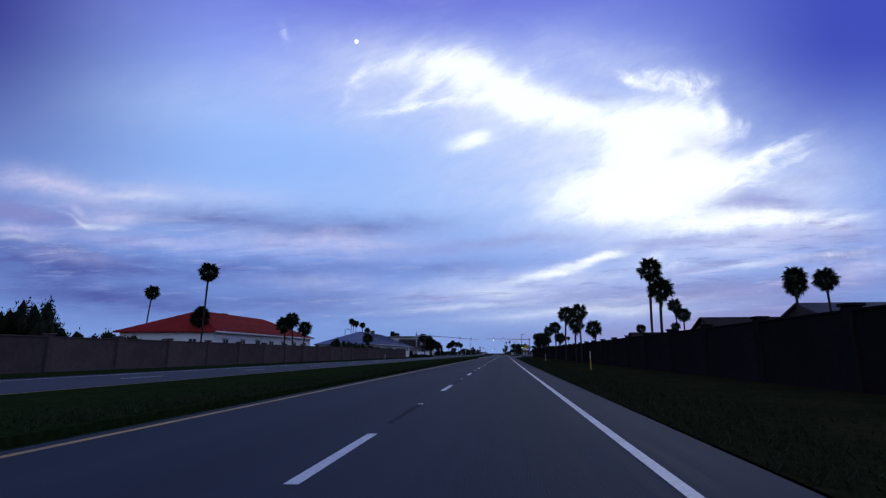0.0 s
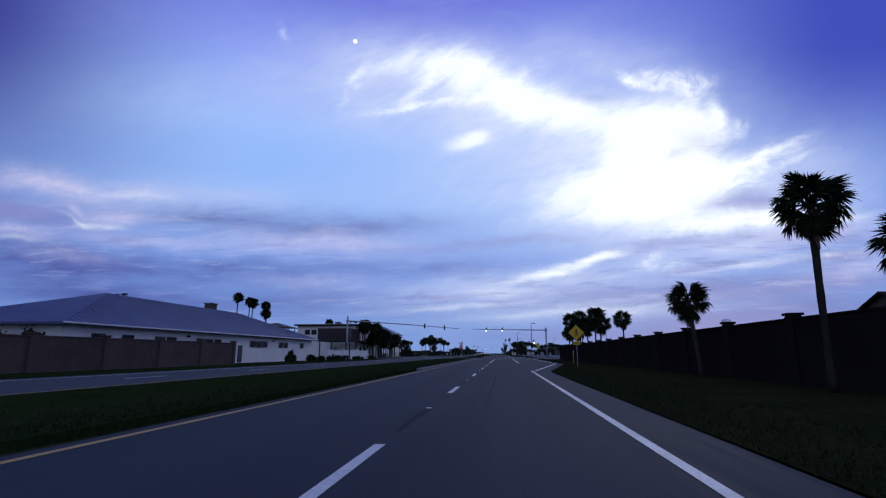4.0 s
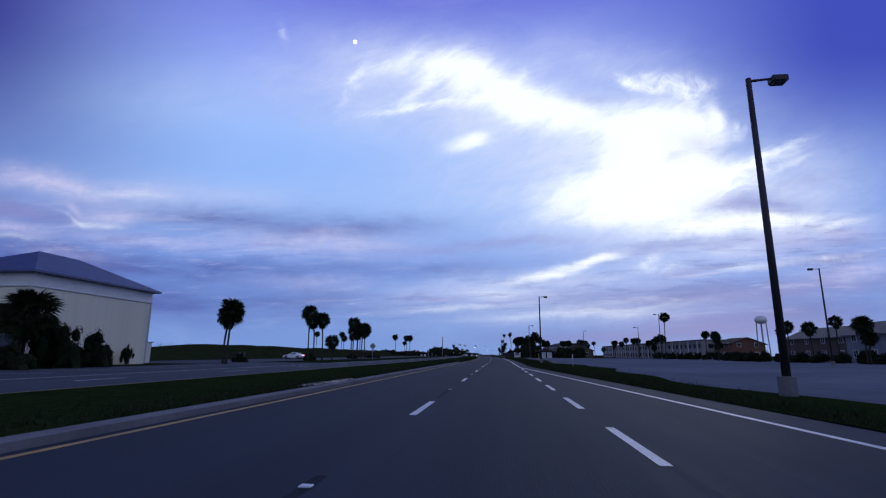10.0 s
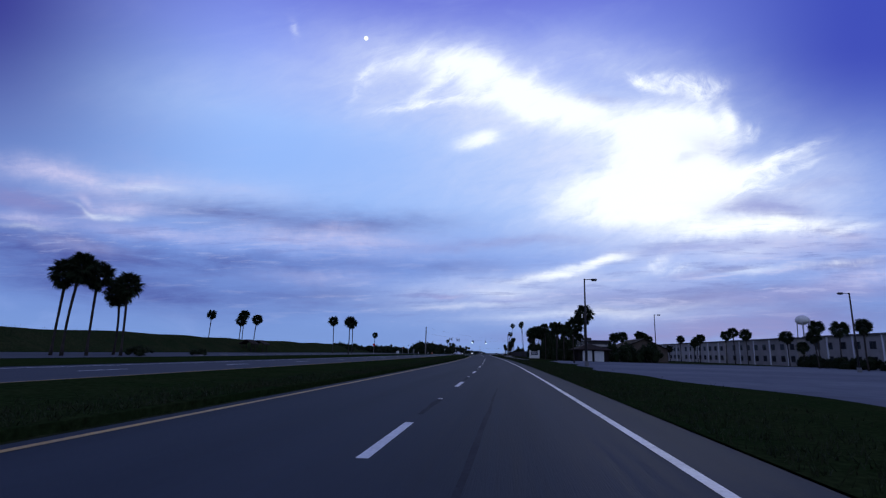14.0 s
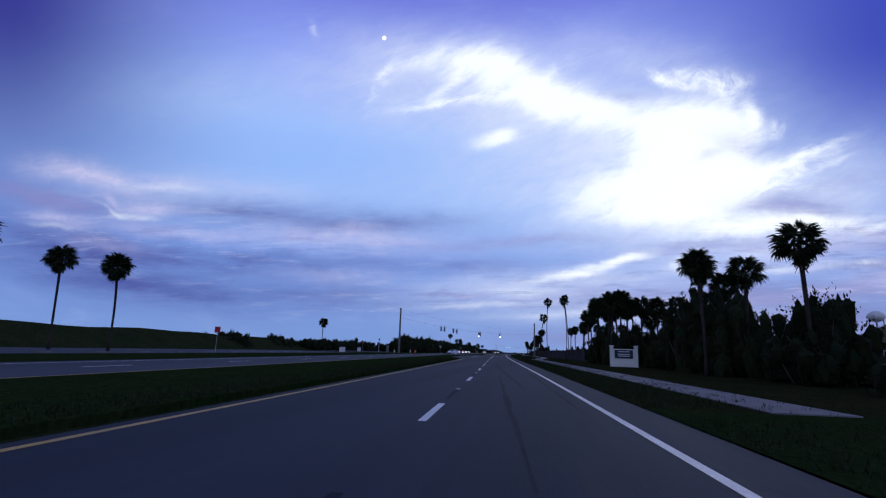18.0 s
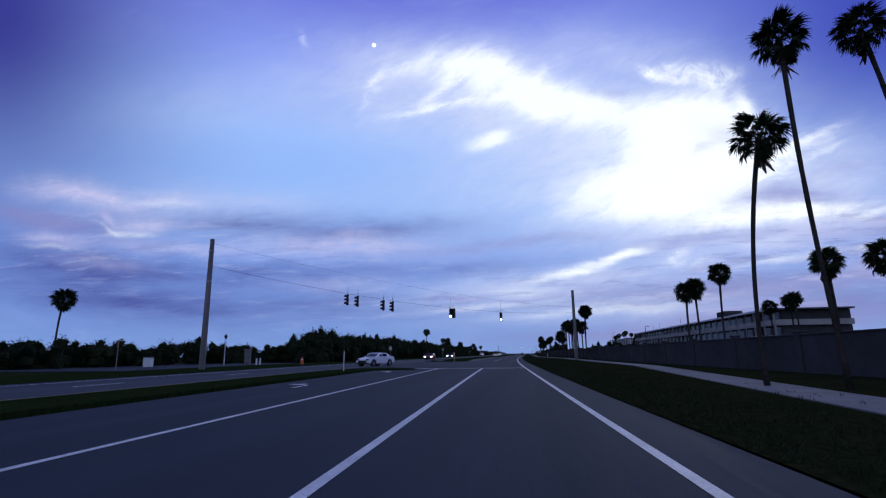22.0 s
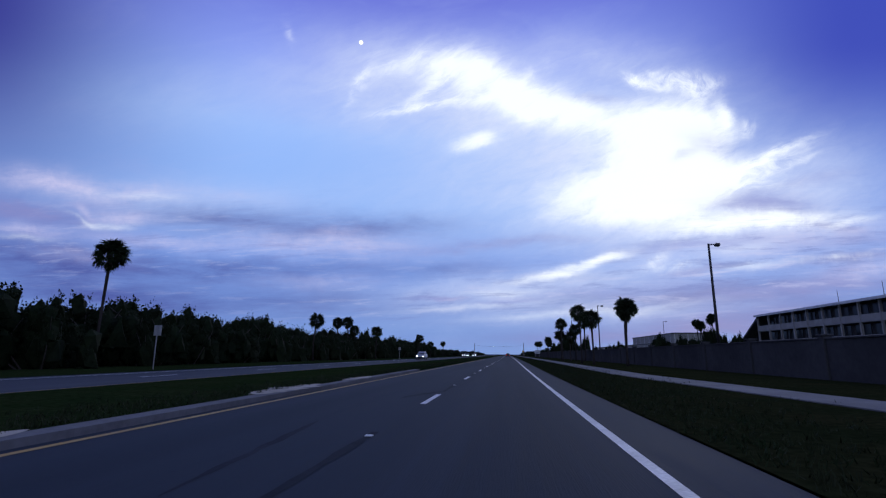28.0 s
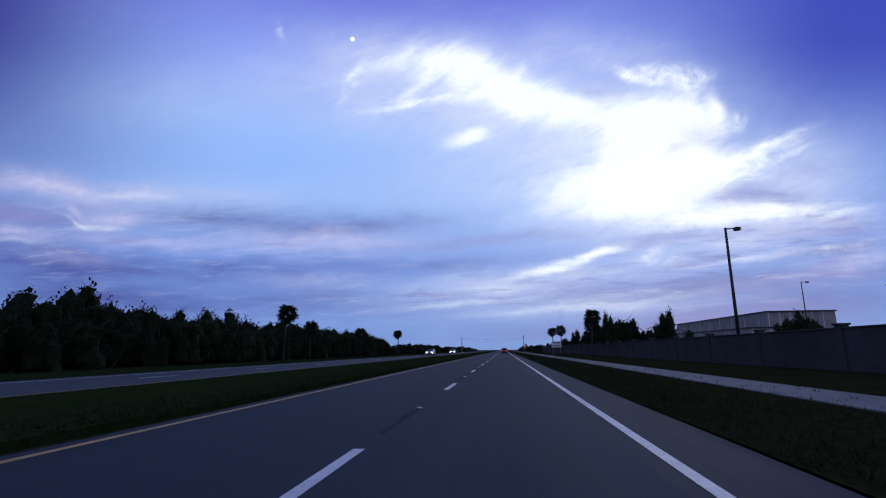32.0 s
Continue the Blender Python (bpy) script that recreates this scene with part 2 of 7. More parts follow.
# fine strands that rise to the right, as the cirrus does
feather = fbm(vec(op("ADD", op("MULTIPLY", wu, 2.4), op("MULTIPLY", wv, 1.0)), op("SUBTRACT", op("MULTIPLY", wv, 9.0), op("MULTIPLY", wu, 3.6))), 5.0, 12, 0.66, 0.8).outputs["Fac"]
soft = op("ADD", op("MULTIPLY", wisps, 0.6), op("MULTIPLY", feather, 0.4))
sky_col = blend(op("MULTIPLY", veil, op("ADD", -0.05, op("MULTIPLY", soft, 1.75)), clamp=True), low, srgb(214, 222, 252))
sky_col = blend(op("MULTIPLY", dusky, op("ADD", -0.5, op("MULTIPLY", threads, 2.0)), clamp=True), sky_col, srgb(150, 150, 204))
hot = op("MULTIPLY", core, op("ADD", -0.35, op("ADD", op("MULTIPLY", wisps, 1.5), op("MULTIPLY", feather, 1.3))))
hot = op("ADD", hot, op("MULTIPLY", puff, op("ADD", -0.75, op("MULTIPLY", crumbs, 3.0))))
hot = op("ADD", hot, op("MULTIPLY", strand, op("ADD", -0.55, op("MULTIPLY", feather, 2.5))))
hot = op("ADD", hot, op("MULTIPLY", lowlight, op("ADD", -0.35, op("MULTIPLY", threads, 2.2))))
sky_col = blend(ramp01(hot, -0.05, 1.15), sky_col, (1.06, 1.08, 1.13, 1.0))
sky_col = blend(op("MULTIPLY", grey, op("ADD", -0.35, op("MULTIPLY", threads, 2.1)), clamp=True), sky_col, srgb(150, 156, 212))
misty = pile([(0.605, -0.042, 0.333, 0.083, 4, 1.00), (-0.548, 0.005, 0.427, 0.079, -1, 0.80), (0.037, -0.099, 0.369, 0.045, 3, 0.80), (0.703, 0.039, 0.189, 0.067, 7, 0.50)])
combed = fbm(vec(op("MULTIPLY", su, 1.0), op("SUBTRACT", op("MULTIPLY", sv, 9.0), op("MULTIPLY", su, 0.5))), 7.0, 12, 0.66, 0.3).outputs["Fac"]
sky_col = blend(op("MULTIPLY", op("MULTIPLY", misty, 0.5), ramp01(combed, 0.50, 0.66), clamp=True), sky_col, srgb(112, 124, 188))
sky_col = blend(op("MULTIPLY", op("MULTIPLY", misty, 0.42), ramp01(combed, 0.47, 0.34), clamp=True), sky_col, srgb(206, 206, 240))
# behind, the eastern sky is an even pale blue haze
haze = op("MULTIPLY", ramp01(along(-face.col[2]), 0.45, -0.25), 0.85)
sky_col = blend(haze, sky_col, srgb(160, 174, 220))
moon = Vector((-0.2755, 0.8699, 0.6044)).normalized()
sky_col = blend(ramp01(along(moon), 0.9999905, 0.9999950), sky_col, (1.25, 1.22, 1.05, 1.0))
below = ramp01(along((0, 0, 1)), -0.02, -0.06)
sky_col = blend(below, sky_col, srgb(40, 44, 60))
nishita = WN.new("ShaderNodeTexSky")
nishita.sky_type, nishita.sun_disc = "NISHITA", False
nishita.sun_elevation, nishita.sun_rotation = radians(12), radians(20)
sky_col = blend(1.0, sky_col, blend(1.0, nishita.outputs[0], (0.0012, 0.0014, 0.002, 1), "MULTIPLY"), "ADD")
sky_col = blend(1.0, sky_col, (0.92, 0.965, 1.0, 1), "MULTIPLY")
shine = WN.new("ShaderNodeBackground")
WL.new(sky_col, shine.inputs[0])
shine.inputs[1].default_value = 1.0
WL.new(shine.outputs[0], WN.new("ShaderNodeOutputWorld").inputs[0])

sun = new("sun", bpy.data.lights.new("sun", "SUN"))
sun.data.energy, sun.data.angle, sun.data.color = 0.3, radians(14), (0.92, 0.96, 1.0)
sun.matrix_world = look((60, 160, 60), (0, 0, 0))
scene.view_settings.exposure = 0.0

# ---- materials ----
MATS = {}


def mat(name, col, col2=None, scale=1.0, rough=0.8, metal=0.0, bump=0.0, bump_scale=None, grain=0.25, vary=0.0, emit=None, coat=0.0, space="Object", stretch=(1, 1, 1), spec=0.3):
    """Two-scale procedural surface: broad patches from col to col2, a fine grain, and relief."""
    m = bpy.data.materials.new(name)
    m.use_nodes = True
    nt = m.node_tree
    b = nt.nodes["Principled BSDF"]
    b.inputs["Roughness"].default_value, b.inputs["Metallic"].default_value = rough, metal
    b.inputs["Specular IOR Level"].default_value = spec
    b.inputs["Coat Weight"].default_value = coat
    col2 = col2 or tuple(c * 0.75 for c in col)
    tc = nt.nodes.new("ShaderNodeTexCoord")
    mp = nt.nodes.new("ShaderNodeMapping")
    mp.inputs["Scale"].default_value = stretch
    nt.links.new(tc.outputs[space], mp.inputs[0])

    def noise_node(s, detail):
        n = nt.nodes.new("ShaderNodeTexNoise")
        n.inputs["Scale"].default_value, n.inputs["Detail"].default_value = s, detail
        nt.links.new(mp.outputs[0], n.inputs["Vector"])
        return n.outputs["Fac"]

    def mixer(fac, a, c, mode="MIX"):
        n = nt.nodes.new("ShaderNodeMix")
        n.data_type, n.blend_type = "RGBA", mode
        for sock, v in ((n.inputs[0], fac), (n.inputs[6], a), (n.inputs[7], c)):
            if isinstance(v, bpy.types.NodeSocket):
                nt.links.new(v, sock)
            else:
                sock.default_value = v
        return n.outputs[2]

    def spread(v, lo, hi, a=0.0, z=1.0):
        n = nt.nodes.new("ShaderNodeMapRange")
        n.inputs[1].default_value, n.inputs[2].default_value, n.inputs[3].default_value, n.inputs[4].default_value = lo, hi, a, z
        nt.links.new(v, n.inputs[0])
        return n.outputs[0]

    broad, small = noise_node(scale, 5), noise_node(scale * 14, 6)
    out = mixer(spread(broad, 0.35, 0.65), (*col, 1), (*col2, 1))
    g = nt.nodes.new("ShaderNodeCombineColor")
    for k in range(3):
        nt.links.new(spread(small, 0.25, 0.75, 1 - grain, 1 + grain), g.inputs[k])
    out = mixer(1.0, out, g.outputs[0], "MULTIPLY")
    if vary:
        info = nt.nodes.new("ShaderNodeObjectInfo")
        g2 = nt.nodes.new("ShaderNodeCombineColor")
        for k in range(3):
            nt.links.new(spread(info.outputs["Random"], 0, 1, 1 - vary, 1 + vary), g2.inputs[k])
        out = mixer(1.0, out, g2.outputs[0], "MULTIPLY")
    nt.links.new(out, b.inputs["Base Color"])
    nt.links.new(spread(small, 0.2, 0.8, max(rough - 0.1, 0.02), min(rough + 0.1, 1)), b.inputs["Roughness"])
    if bump:
        bn = nt.nodes.new("ShaderNodeBump")
        bn.inputs["Strength"].default_value, bn.inputs["Distance"].default_value = bump, 0.02
        nt.links.new(noise_node(bump_scale or scale * 20, 6), bn.inputs["Height"])
        nt.links.new(bn.outputs[0], b.inputs["Normal"])
    if emit:
        b.inputs["Emission Color"].default_value, b.inputs["Emission Strength"].default_value = (*emit[:3], 1), emit[3]
    MATS[name] = m
    return m


M_GROUND = mat("rough_grass", (0.018, 0.028, 0.011), (0.028, 0.033, 0.014), 0.35, 0.95, spec=0.0, bump=0.8, bump_scale=9, grain=0.5)
M_GRASS = mat("mown_grass", (0.014, 0.026, 0.008), (0.020, 0.029, 0.010), 0.5, 0.95, spec=0.0, bump=0.9, bump_scale=18, grain=0.45)
M_DRY = mat("dry_verge_grass", (0.024, 0.025, 0.010), (0.016, 0.021, 0.008), 0.4, 0.95, spec=0.0, bump=0.9, bump_scale=18, grain=0.45)
M_BLADE = mat("grass_blades", (0.018, 0.031, 0.010), (0.027, 0.032, 0.013), 0.8, 0.85, spec=0.1, grain=0.3)
M_ASPHALT = mat("asphalt", (0.031, 0.040, 0.053), (0.041, 0.051, 0.067), 0.55, 0.8, spec=0.05, stretch=(1, 0.03, 1), bump=0.35, bump_scale=60, grain=0.16)
M_ASPHALT_OLD = mat("worn_asphalt", (0.056, 0.064, 0.078), (0.072, 0.080, 0.094), 0.45, 0.85, stretch=(1, 0.05, 1), spec=0.05, bump=0.35, bump_scale=50, grain=0.18)
M_STAIN = mat("oily_stain", (0.024, 0.029, 0.038), (0.034, 0.040, 0.051), 0.8, 0.85, spec=0.04, grain=0.3)
M_TAR = mat("tar_seam", (0.022, 0.027, 0.035), (0.030, 0.036, 0.045), 1.5, 0.85, spec=0.04, grain=0.3)
M_PAINT = mat("road_paint", (0.70, 0.70, 0.68), (0.54, 0.54, 0.53), 1.3, 0.6, grain=0.22, bump=0.2, bump_scale=50)
M_YELLOW = mat("yellow_road_paint", (0.48, 0.30, 0.07), (0.34, 0.22, 0.07), 1.0, 0.6, grain=0.25)
M_CONCRETE = mat("concrete", (0.19, 0.19, 0.19), (0.14, 0.14, 0.14), 0.5, 0.9, spec=0.05, bump=0.3, bump_scale=25, grain=0.15, vary=0.08)
M_LOT = mat("pale_lot_surface", (0.17, 0.185, 0.205), (0.125, 0.136, 0.155), 0.06, 0.9, spec=0.0, bump=0.3, bump_scale=25, grain=0.14)
M_SAND = mat("sand", (0.42, 0.38, 0.31), (0.33, 0.30, 0.24), 0.3, 0.95, bump=0.5, bump_scale=12, grain=0.2)
M_WALL_TAN = mat("tan_block_wall", (0.105, 0.080, 0.068), (0.080, 0.062, 0.054), 0.3, 0.95, spec=0.0, bump=0.3, bump_scale=18, grain=0.15, vary=0.1)
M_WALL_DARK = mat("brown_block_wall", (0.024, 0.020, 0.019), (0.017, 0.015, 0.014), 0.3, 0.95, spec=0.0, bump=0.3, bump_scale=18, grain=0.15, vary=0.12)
M_WALL_GREY = mat("grey_stucco_wall", (0.075, 0.073, 0.073), (0.056, 0.055, 0.055), 0.3, 0.95, spec=0.0, bump=0.3, bump_scale=18, grain=0.12, vary=0.08)
M_WHITE = mat("white_stucco", (0.78, 0.76, 0.70), (0.70, 0.68, 0.63), 0.4, 0.85, bump=0.25, bump_scale=30, grain=0.08)
M_BEIGE = mat("beige_stucco", (0.33, 0.31, 0.28), (0.26, 0.245, 0.22), 0.4, 0.9, bump=0.25, bump_scale=30, grain=0.1, vary=0.15)
M_SCREEN = mat("dark_timber_screen", (0.062, 0.050, 0.050), (0.045, 0.037, 0.038), 1.2, 0.9, spec=0.05, stretch=(1, 1, 0.15), grain=0.25, vary=0.15)
M_CREAM = mat("cream_stucco", (0.80, 0.76, 0.56), (0.74, 0.70, 0.52), 0.4, 0.85, bump=0.25, bump_scale=30, grain=0.08)
M_TRIM = mat("white_trim", (0.66, 0.66, 0.65), (0.58, 0.58, 0.57), 1.0, 0.6, grain=0.08)
M_RED = mat("red_roof", (0.27, 0.022, 0.015), (0.21, 0.018, 0.013), 0.5, 0.85, spec=0.05, grain=0.2, vary=0.1)
M_BLUE = mat("blue_roof", (0.075, 0.095, 0.19), (0.06, 0.075, 0.15), 0.4, 0.55, grain=0.12, vary=0.06)
M_GREYROOF = mat("grey_shingles", (0.11, 0.105, 0.105), (0.075, 0.072, 0.073), 0.6, 0.9, grain=0.3, vary=0.1)
M_BROWNROOF = mat("brown_shingles", (0.034, 0.026, 0.023), (0.024, 0.019, 0.017), 0.6, 0.9, spec=0.05, grain=0.3, vary=0.1)
M_GLASS = mat("dark_window_glass", (0.012, 0.013, 0.016), (0.018, 0.02, 0.023), 0.3, 0.12, spec=0.15, grain=0.1, vary=0.3)
M_STEEL = mat("galvanised_steel", (0.36, 0.36, 0.36), (0.28, 0.28, 0.285), 1.5, 0.5, metal=0.55, grain=0.1)
M_DARKMETAL = mat("dark_bronze_metal", (0.045, 0.042, 0.04), (0.035, 0.033, 0.032), 2.0, 0.5, metal=0.4, grain=0.12)
M_BLACK = mat("black_plastic", (0.014, 0.014, 0.015), (0.02, 0.02, 0.021), 3.0, 0.45, grain=0.15)
M_WOODPOLE = mat("weathered_pole", (0.20, 0.185, 0.17), (0.14, 0.13, 0.12), 1.5, 0.9, bump=0.5, bump_scale=20, grain=0.25, stretch=(1, 1, 0.12))
M_TRUNK = mat("palm_trunk", (0.055, 0.046, 0.039), (0.035, 0.030, 0.026), 1.6, 0.95, spec=0.0, bump=0.9, bump_scale=9, grain=0.35, vary=0.15)
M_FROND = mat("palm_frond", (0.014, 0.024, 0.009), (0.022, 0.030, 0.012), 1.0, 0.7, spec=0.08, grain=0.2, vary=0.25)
M_DEAD = mat("dead_fronds", (0.11, 0.085, 0.055), (0.075, 0.058, 0.04), 2.0, 0.9, grain=0.3)
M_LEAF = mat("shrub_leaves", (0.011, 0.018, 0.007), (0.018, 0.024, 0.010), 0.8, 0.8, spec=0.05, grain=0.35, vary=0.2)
M_BARK = mat("bark", (0.085, 0.07, 0.058), (0.055, 0.046, 0.04), 2.5, 0.95, bump=0.8, bump_scale=14, grain=0.3)
M_SIGNYEL = mat("yellow_green_sign", (0.62, 0.66, 0.04), (0.56, 0.60, 0.04), 2.0, 0.45, grain=0.04)
M_SIGNAMB = mat("yellow_sign", (0.66, 0.40, 0.03), (0.60, 0.36, 0.03), 2.0, 0.45, grain=0.04)
M_SIGNRED = mat("red_sign", (0.50, 0.025, 0.03), (0.44, 0.02, 0.028), 2.0, 0.45, grain=0.05)
M_SIGNWHITE = mat("white_sign", (0.70, 0.70, 0.70), (0.62, 0.62, 0.62), 2.0, 0.5, grain=0.05)
M_SIGNNAVY = mat("dark_sign_face", (0.03, 0.035, 0.06), (0.025, 0.03, 0.05), 2.0, 0.4, grain=0.1)
M_LIT = mat("lit_signal_lens", (0.7, 0.95, 0.8), (0.7, 0.95, 0.8), 2.0, 0.3, grain=0.0, emit=(0.75, 1.0, 0.86, 6.0))
M_UNLIT = mat("unlit_lens", (0.05, 0.03, 0.02), (0.04, 0.03, 0.02), 4.0, 0.25, grain=0.1)
M_LAMP = mat("lit_headlamp", (0.9, 0.9, 0.85), (0.9, 0.9, 0.85), 2.0, 0.2, grain=0.0, emit=(1.0, 0.98, 0.92, 9.0))
M_TAIL = mat("red_tail_lamp", (0.5, 0.02, 0.02), (0.4, 0.02, 0.02), 2.0, 0.2, grain=0.0, emit=(1.0, 0.05, 0.04, 2.0))

# ---- the road's line: distance s along the lane, offset d to its right ----
HEADING = [0.01, 0.05, 0.11, 0.08, -0.04, -0.13, -0.12, -0.07, -0.01, 0.01, -0.10, -0.26, -0.32, -0.23, -0.07, 0.04, 0.05, 0.09, 0.33, 0.77, 1.27, 1.68, 1.98, 2.31, 2.73, 3.05, 3.15, 3.03, 2.78, 2.63, 2.44, 2.01, 1.46, 1.02, 0.69, 0.41, 0.12, -0.13, -0.23, -0.22, -0.15, -0.07, -0.06, -0.05, -0.05, -0.05, -0.05]
_s = np.arange(-400.0, 2600.0, 1.0)
_h = np.radians(np.interp(_s, [20.0 * i - 20 for i in range(len(HEADING))], HEADING))
_x = np.concatenate([[0], np.cumsum(-np.sin((_h[1:] + _h[:-1]) / 2))])
_y = np.concatenate([[0], np.cumsum(np.cos((_h[1:] + _h[:-1]) / 2))])
_x, _y = _x - np.interp(0, _s, _x), _y - np.interp(0, _s, _y)


def pt(s, d, z=0.0):
    """The place s metres along the lane and d metres to its right."""
    a = float(np.interp(s, _s, _h))
    return Vector((float(np.interp(s, _s, _x)) + d * math.cos(a), float(np.interp(s, _s, _y)) + d * math.sin(a), z))


def heading(s):
    return float(np.interp(s, _s, _h))


def at(s, d, z=0.0, turn=0.0, size=1.0):
    """Pose at (s, d, z): x to the road's right, y along it; turn in degrees, anticlockwise from above."""
    return Matrix.Translation(pt(s, d, z)) @ Matrix.Rotation(heading(s) + radians(turn), 4, "Z") @ Matrix.Scale(size, 4)


# ---- mesh helpers ----
def mesh_ob(name, bm, material, parent=None, label="", smooth=False):
    me = bpy.data.meshes.new(name)
    bm.to_mesh(me)
    bm.free()
    for m in material if isinstance(material, (list, tuple)) else [material]:
        me.materials.append(m)
    if smooth:
        me.polygons.foreach_set("use_smooth", [True] * len(me.polygons))
    ob = new(name, me)
    if parent:
        ob.parent = parent
    if label:
        ob["label"] = label
    return ob


def part(name, bm, material, parent, label="", smooth=False):
    return mesh_ob(name, bm, material, parent, label, smooth)


def share(name, me, parent, m):
    """One more object on a mesh that stands already."""
    ob = new(name, me)
    ob.parent = parent
    ob.matrix_basis = m
    return ob


def thing(name, label, category, m=None, group="", kind=""):
    ob = new(name)
    ob.empty_display_size = 0.2
    if m is not None:
        ob.matrix_basis = m
    return tagged(ob, label, category, group, kind)


def box(bm, x0, x1, y0, y1, z0, z1, bevel=0.0, m=None):
    vs = [bm.verts.new((x, y, z)) for x in (x0, x1) for y in (y0, y1) for z in (z0, z1)]
    fs = [bm.faces.new([vs[i] for i in q]) for q in ((0, 1, 3, 2), (4, 6, 7, 5), (0, 4, 5, 1), (2, 3, 7, 6), (0, 2, 6, 4), (1, 5, 7, 3))]
    if m is not None:
        for v in vs:
            v.co = m @ v.co
    if bevel:
        bmesh.ops.bevel(bm, geom=list({e for f in fs for e in f.edges}), offset=bevel, segments=1, affect="EDGES")
    return bm


def tube(bm, pts, radii, n=10, cap=True):
    """A tube through the points."""
    rings = []
    for i, p in enumerate(pts):
        p = Vector(p)
        d = (Vector(pts[min(i + 1, len(pts) - 1)]) - Vector(pts[max(i - 1, 0)])).normalized()
        a = d.orthogonal().normalized() if i == 0 else (a - d * a.dot(d)).normalized()
        b = d.cross(a)
        rings.append([bm.verts.new(p + (a * math.cos(k * 2 * math.pi / n) + b * math.sin(k * 2 * math.pi / n)) * radii[i]) for k in range(n)])
    for r, q in zip(rings, rings[1:]):
        for k in range(n):
            bm.faces.new((r[k], r[(k + 1) % n], q[(k + 1) % n], q[k]))
    if cap:
        bm.faces.new(rings[0][::-1]), bm.faces.new(rings[-1])
    return bm


def fresh():
    return bmesh.new()


def strip(s0, s1, d0, d1, z, step=5.0, skirt=0.0):
    """A band along the road; d0 and d1 are offsets, or functions of s."""
    bm = fresh()
    n = max(1, int(round((s1 - s0) / step)))
    prev = None
    f0, f1 = (d0 if callable(d0) else lambda s: d0), (d1 if callable(d1) else lambda s: d1)
    for i in range(n + 1):
        s = s0 + (s1 - s0) * i / n
        row = [bm.verts.new(pt(s, f0(s), z)), bm.verts.new(pt(s, f1(s), z))]
        if skirt:
            row = [bm.verts.new(pt(s, f0(s), z - skirt))] + row + [bm.verts.new(pt(s, f1(s), z - skirt))]
        if prev:
            for a, b, c, d in zip(prev, prev[1:], row[1:], row):
                bm.faces.new((a, b, c, d))
        elif skirt:
            bm.faces.new(row[::-1])
        prev = row
    if skirt:
        bm.faces.new(prev)
    return bm


def patch(corners, z):
    """A flat patch with corners given as (s, d)."""
    bm = fresh()
    bm.faces.new([bm.verts.new(pt(s, d, z)) for s, d in corners])
    bmesh.ops.recalc_face_normals(bm, faces=bm.faces)
    if bm.faces[:][0].normal.z < 0:
        bmesh.ops.reverse_faces(bm, faces=bm.faces)
    return bm


def setting(name, bm, material, label, category, kind="structure"):
    return tagged(mesh_ob(name, bm, material), label, category, kind=kind)

# ---- ground and roads ----
def land():
    bm = fresh()
    ss = [-3600, -1200, -400] + list(range(-300, 1101, 50)) + [1400, 2000, 3400, 4600]
    dd = [-4500, -1500, -500, -200, -100, -50, -12, 0, 12, 50, 100, 200, 500, 1500, 4500]
    rows = [[bm.verts.new(Vector((pt(min(max(s, -380), 2500), 0).x + d, s, -0.06))) for d in dd] for s in ss]
    for r, q in zip(rows, rows[1:]):
        for i in range(len(dd) - 1):
            bm.faces.new((r[i], r[i + 1], q[i + 1], q[i]))
    return bm


setting("ground", land(), M_GROUND, "dark rough grassland beside the highway at dusk", "ground")
S0, S1 = -60, 1500
CROSS_A, CROSS_B = (203.0, 232.0), (581.0, 620.0)   # the two side-road crossings


def turn_lane(s):
    """Right edge of our side: it widens for the turn lanes round the first crossing."""
    if s < 132 or s > 296:
        return 2.85
    if s < 160:
        return 2.85 + 4.35 * (s - 132) / 28
    if s > 238:
        return 2.85 + 4.35 * (296 - s) / 58
    return 7.2


def bay_edge(s):
    if 520 < s < 578:
        return -6.1 - 3.9 * min(1.0, (s - 520) / 25)
    return -6.1


road = setting("road", strip(S0, S1, bay_edge, turn_lane, 0.0, 4), M_ASPHALT, "dark grey asphalt carriageway with white and yellow lines", "road")
setting("road_opposite", strip(S0, S1, -23.2, -14.0, 0.0, 5), M_ASPHALT_OLD, "worn grey asphalt of the opposite carriageway", "road")
setting("median_gap_a", patch([(218, -14.2), (218, -6.0), (243, -6.0), (243, -14.2)], -0.003), M_ASPHALT, "dark asphalt gap in the median at the crossing", "road")
setting("shop_apron", strip(213, 312, -33.5, -23.1, -0.004, 6), M_ASPHALT_OLD, "worn asphalt parking apron before the shops", "road")
setting("side_road_a", patch([(210, 2.0), (206, 12.0), (206, 80), (240, 80), (236, 12.0), (234, 2.0)], -0.004), M_ASPHALT, "dark asphalt side road at the signalled crossing", "road")
setting("side_road_b", patch([(580, -60), (580, 3), (621, 3), (621, -60)], -0.004), M_ASPHALT, "dark asphalt side road at the second crossing", "road")


def median(s0, s1, name):
    """Raised grass median with rounded noses."""
    def da(s):
        e = min(s - s0, s1 - s)
        return -10.05 + (bay_edge(s) - 0.45 + 10.05) * math.sqrt(max(0.0, min(1.0, e / 6)))

    def db(s):
        e = min(s - s0, s1 - s)
        return -10.05 - 3.5 * math.sqrt(max(0.0, min(1.0, e / 6)))
    return setting(name, strip(s0, s1, db, da, 0.09, 2.0, skirt=0.2), M_GRASS, "mown dark green grass on the median strip", "grass")


median(S0, 219.5, "median_grass_a")
median(240.5, 582, "median_grass_b")
median(622, S1, "median_grass_c")
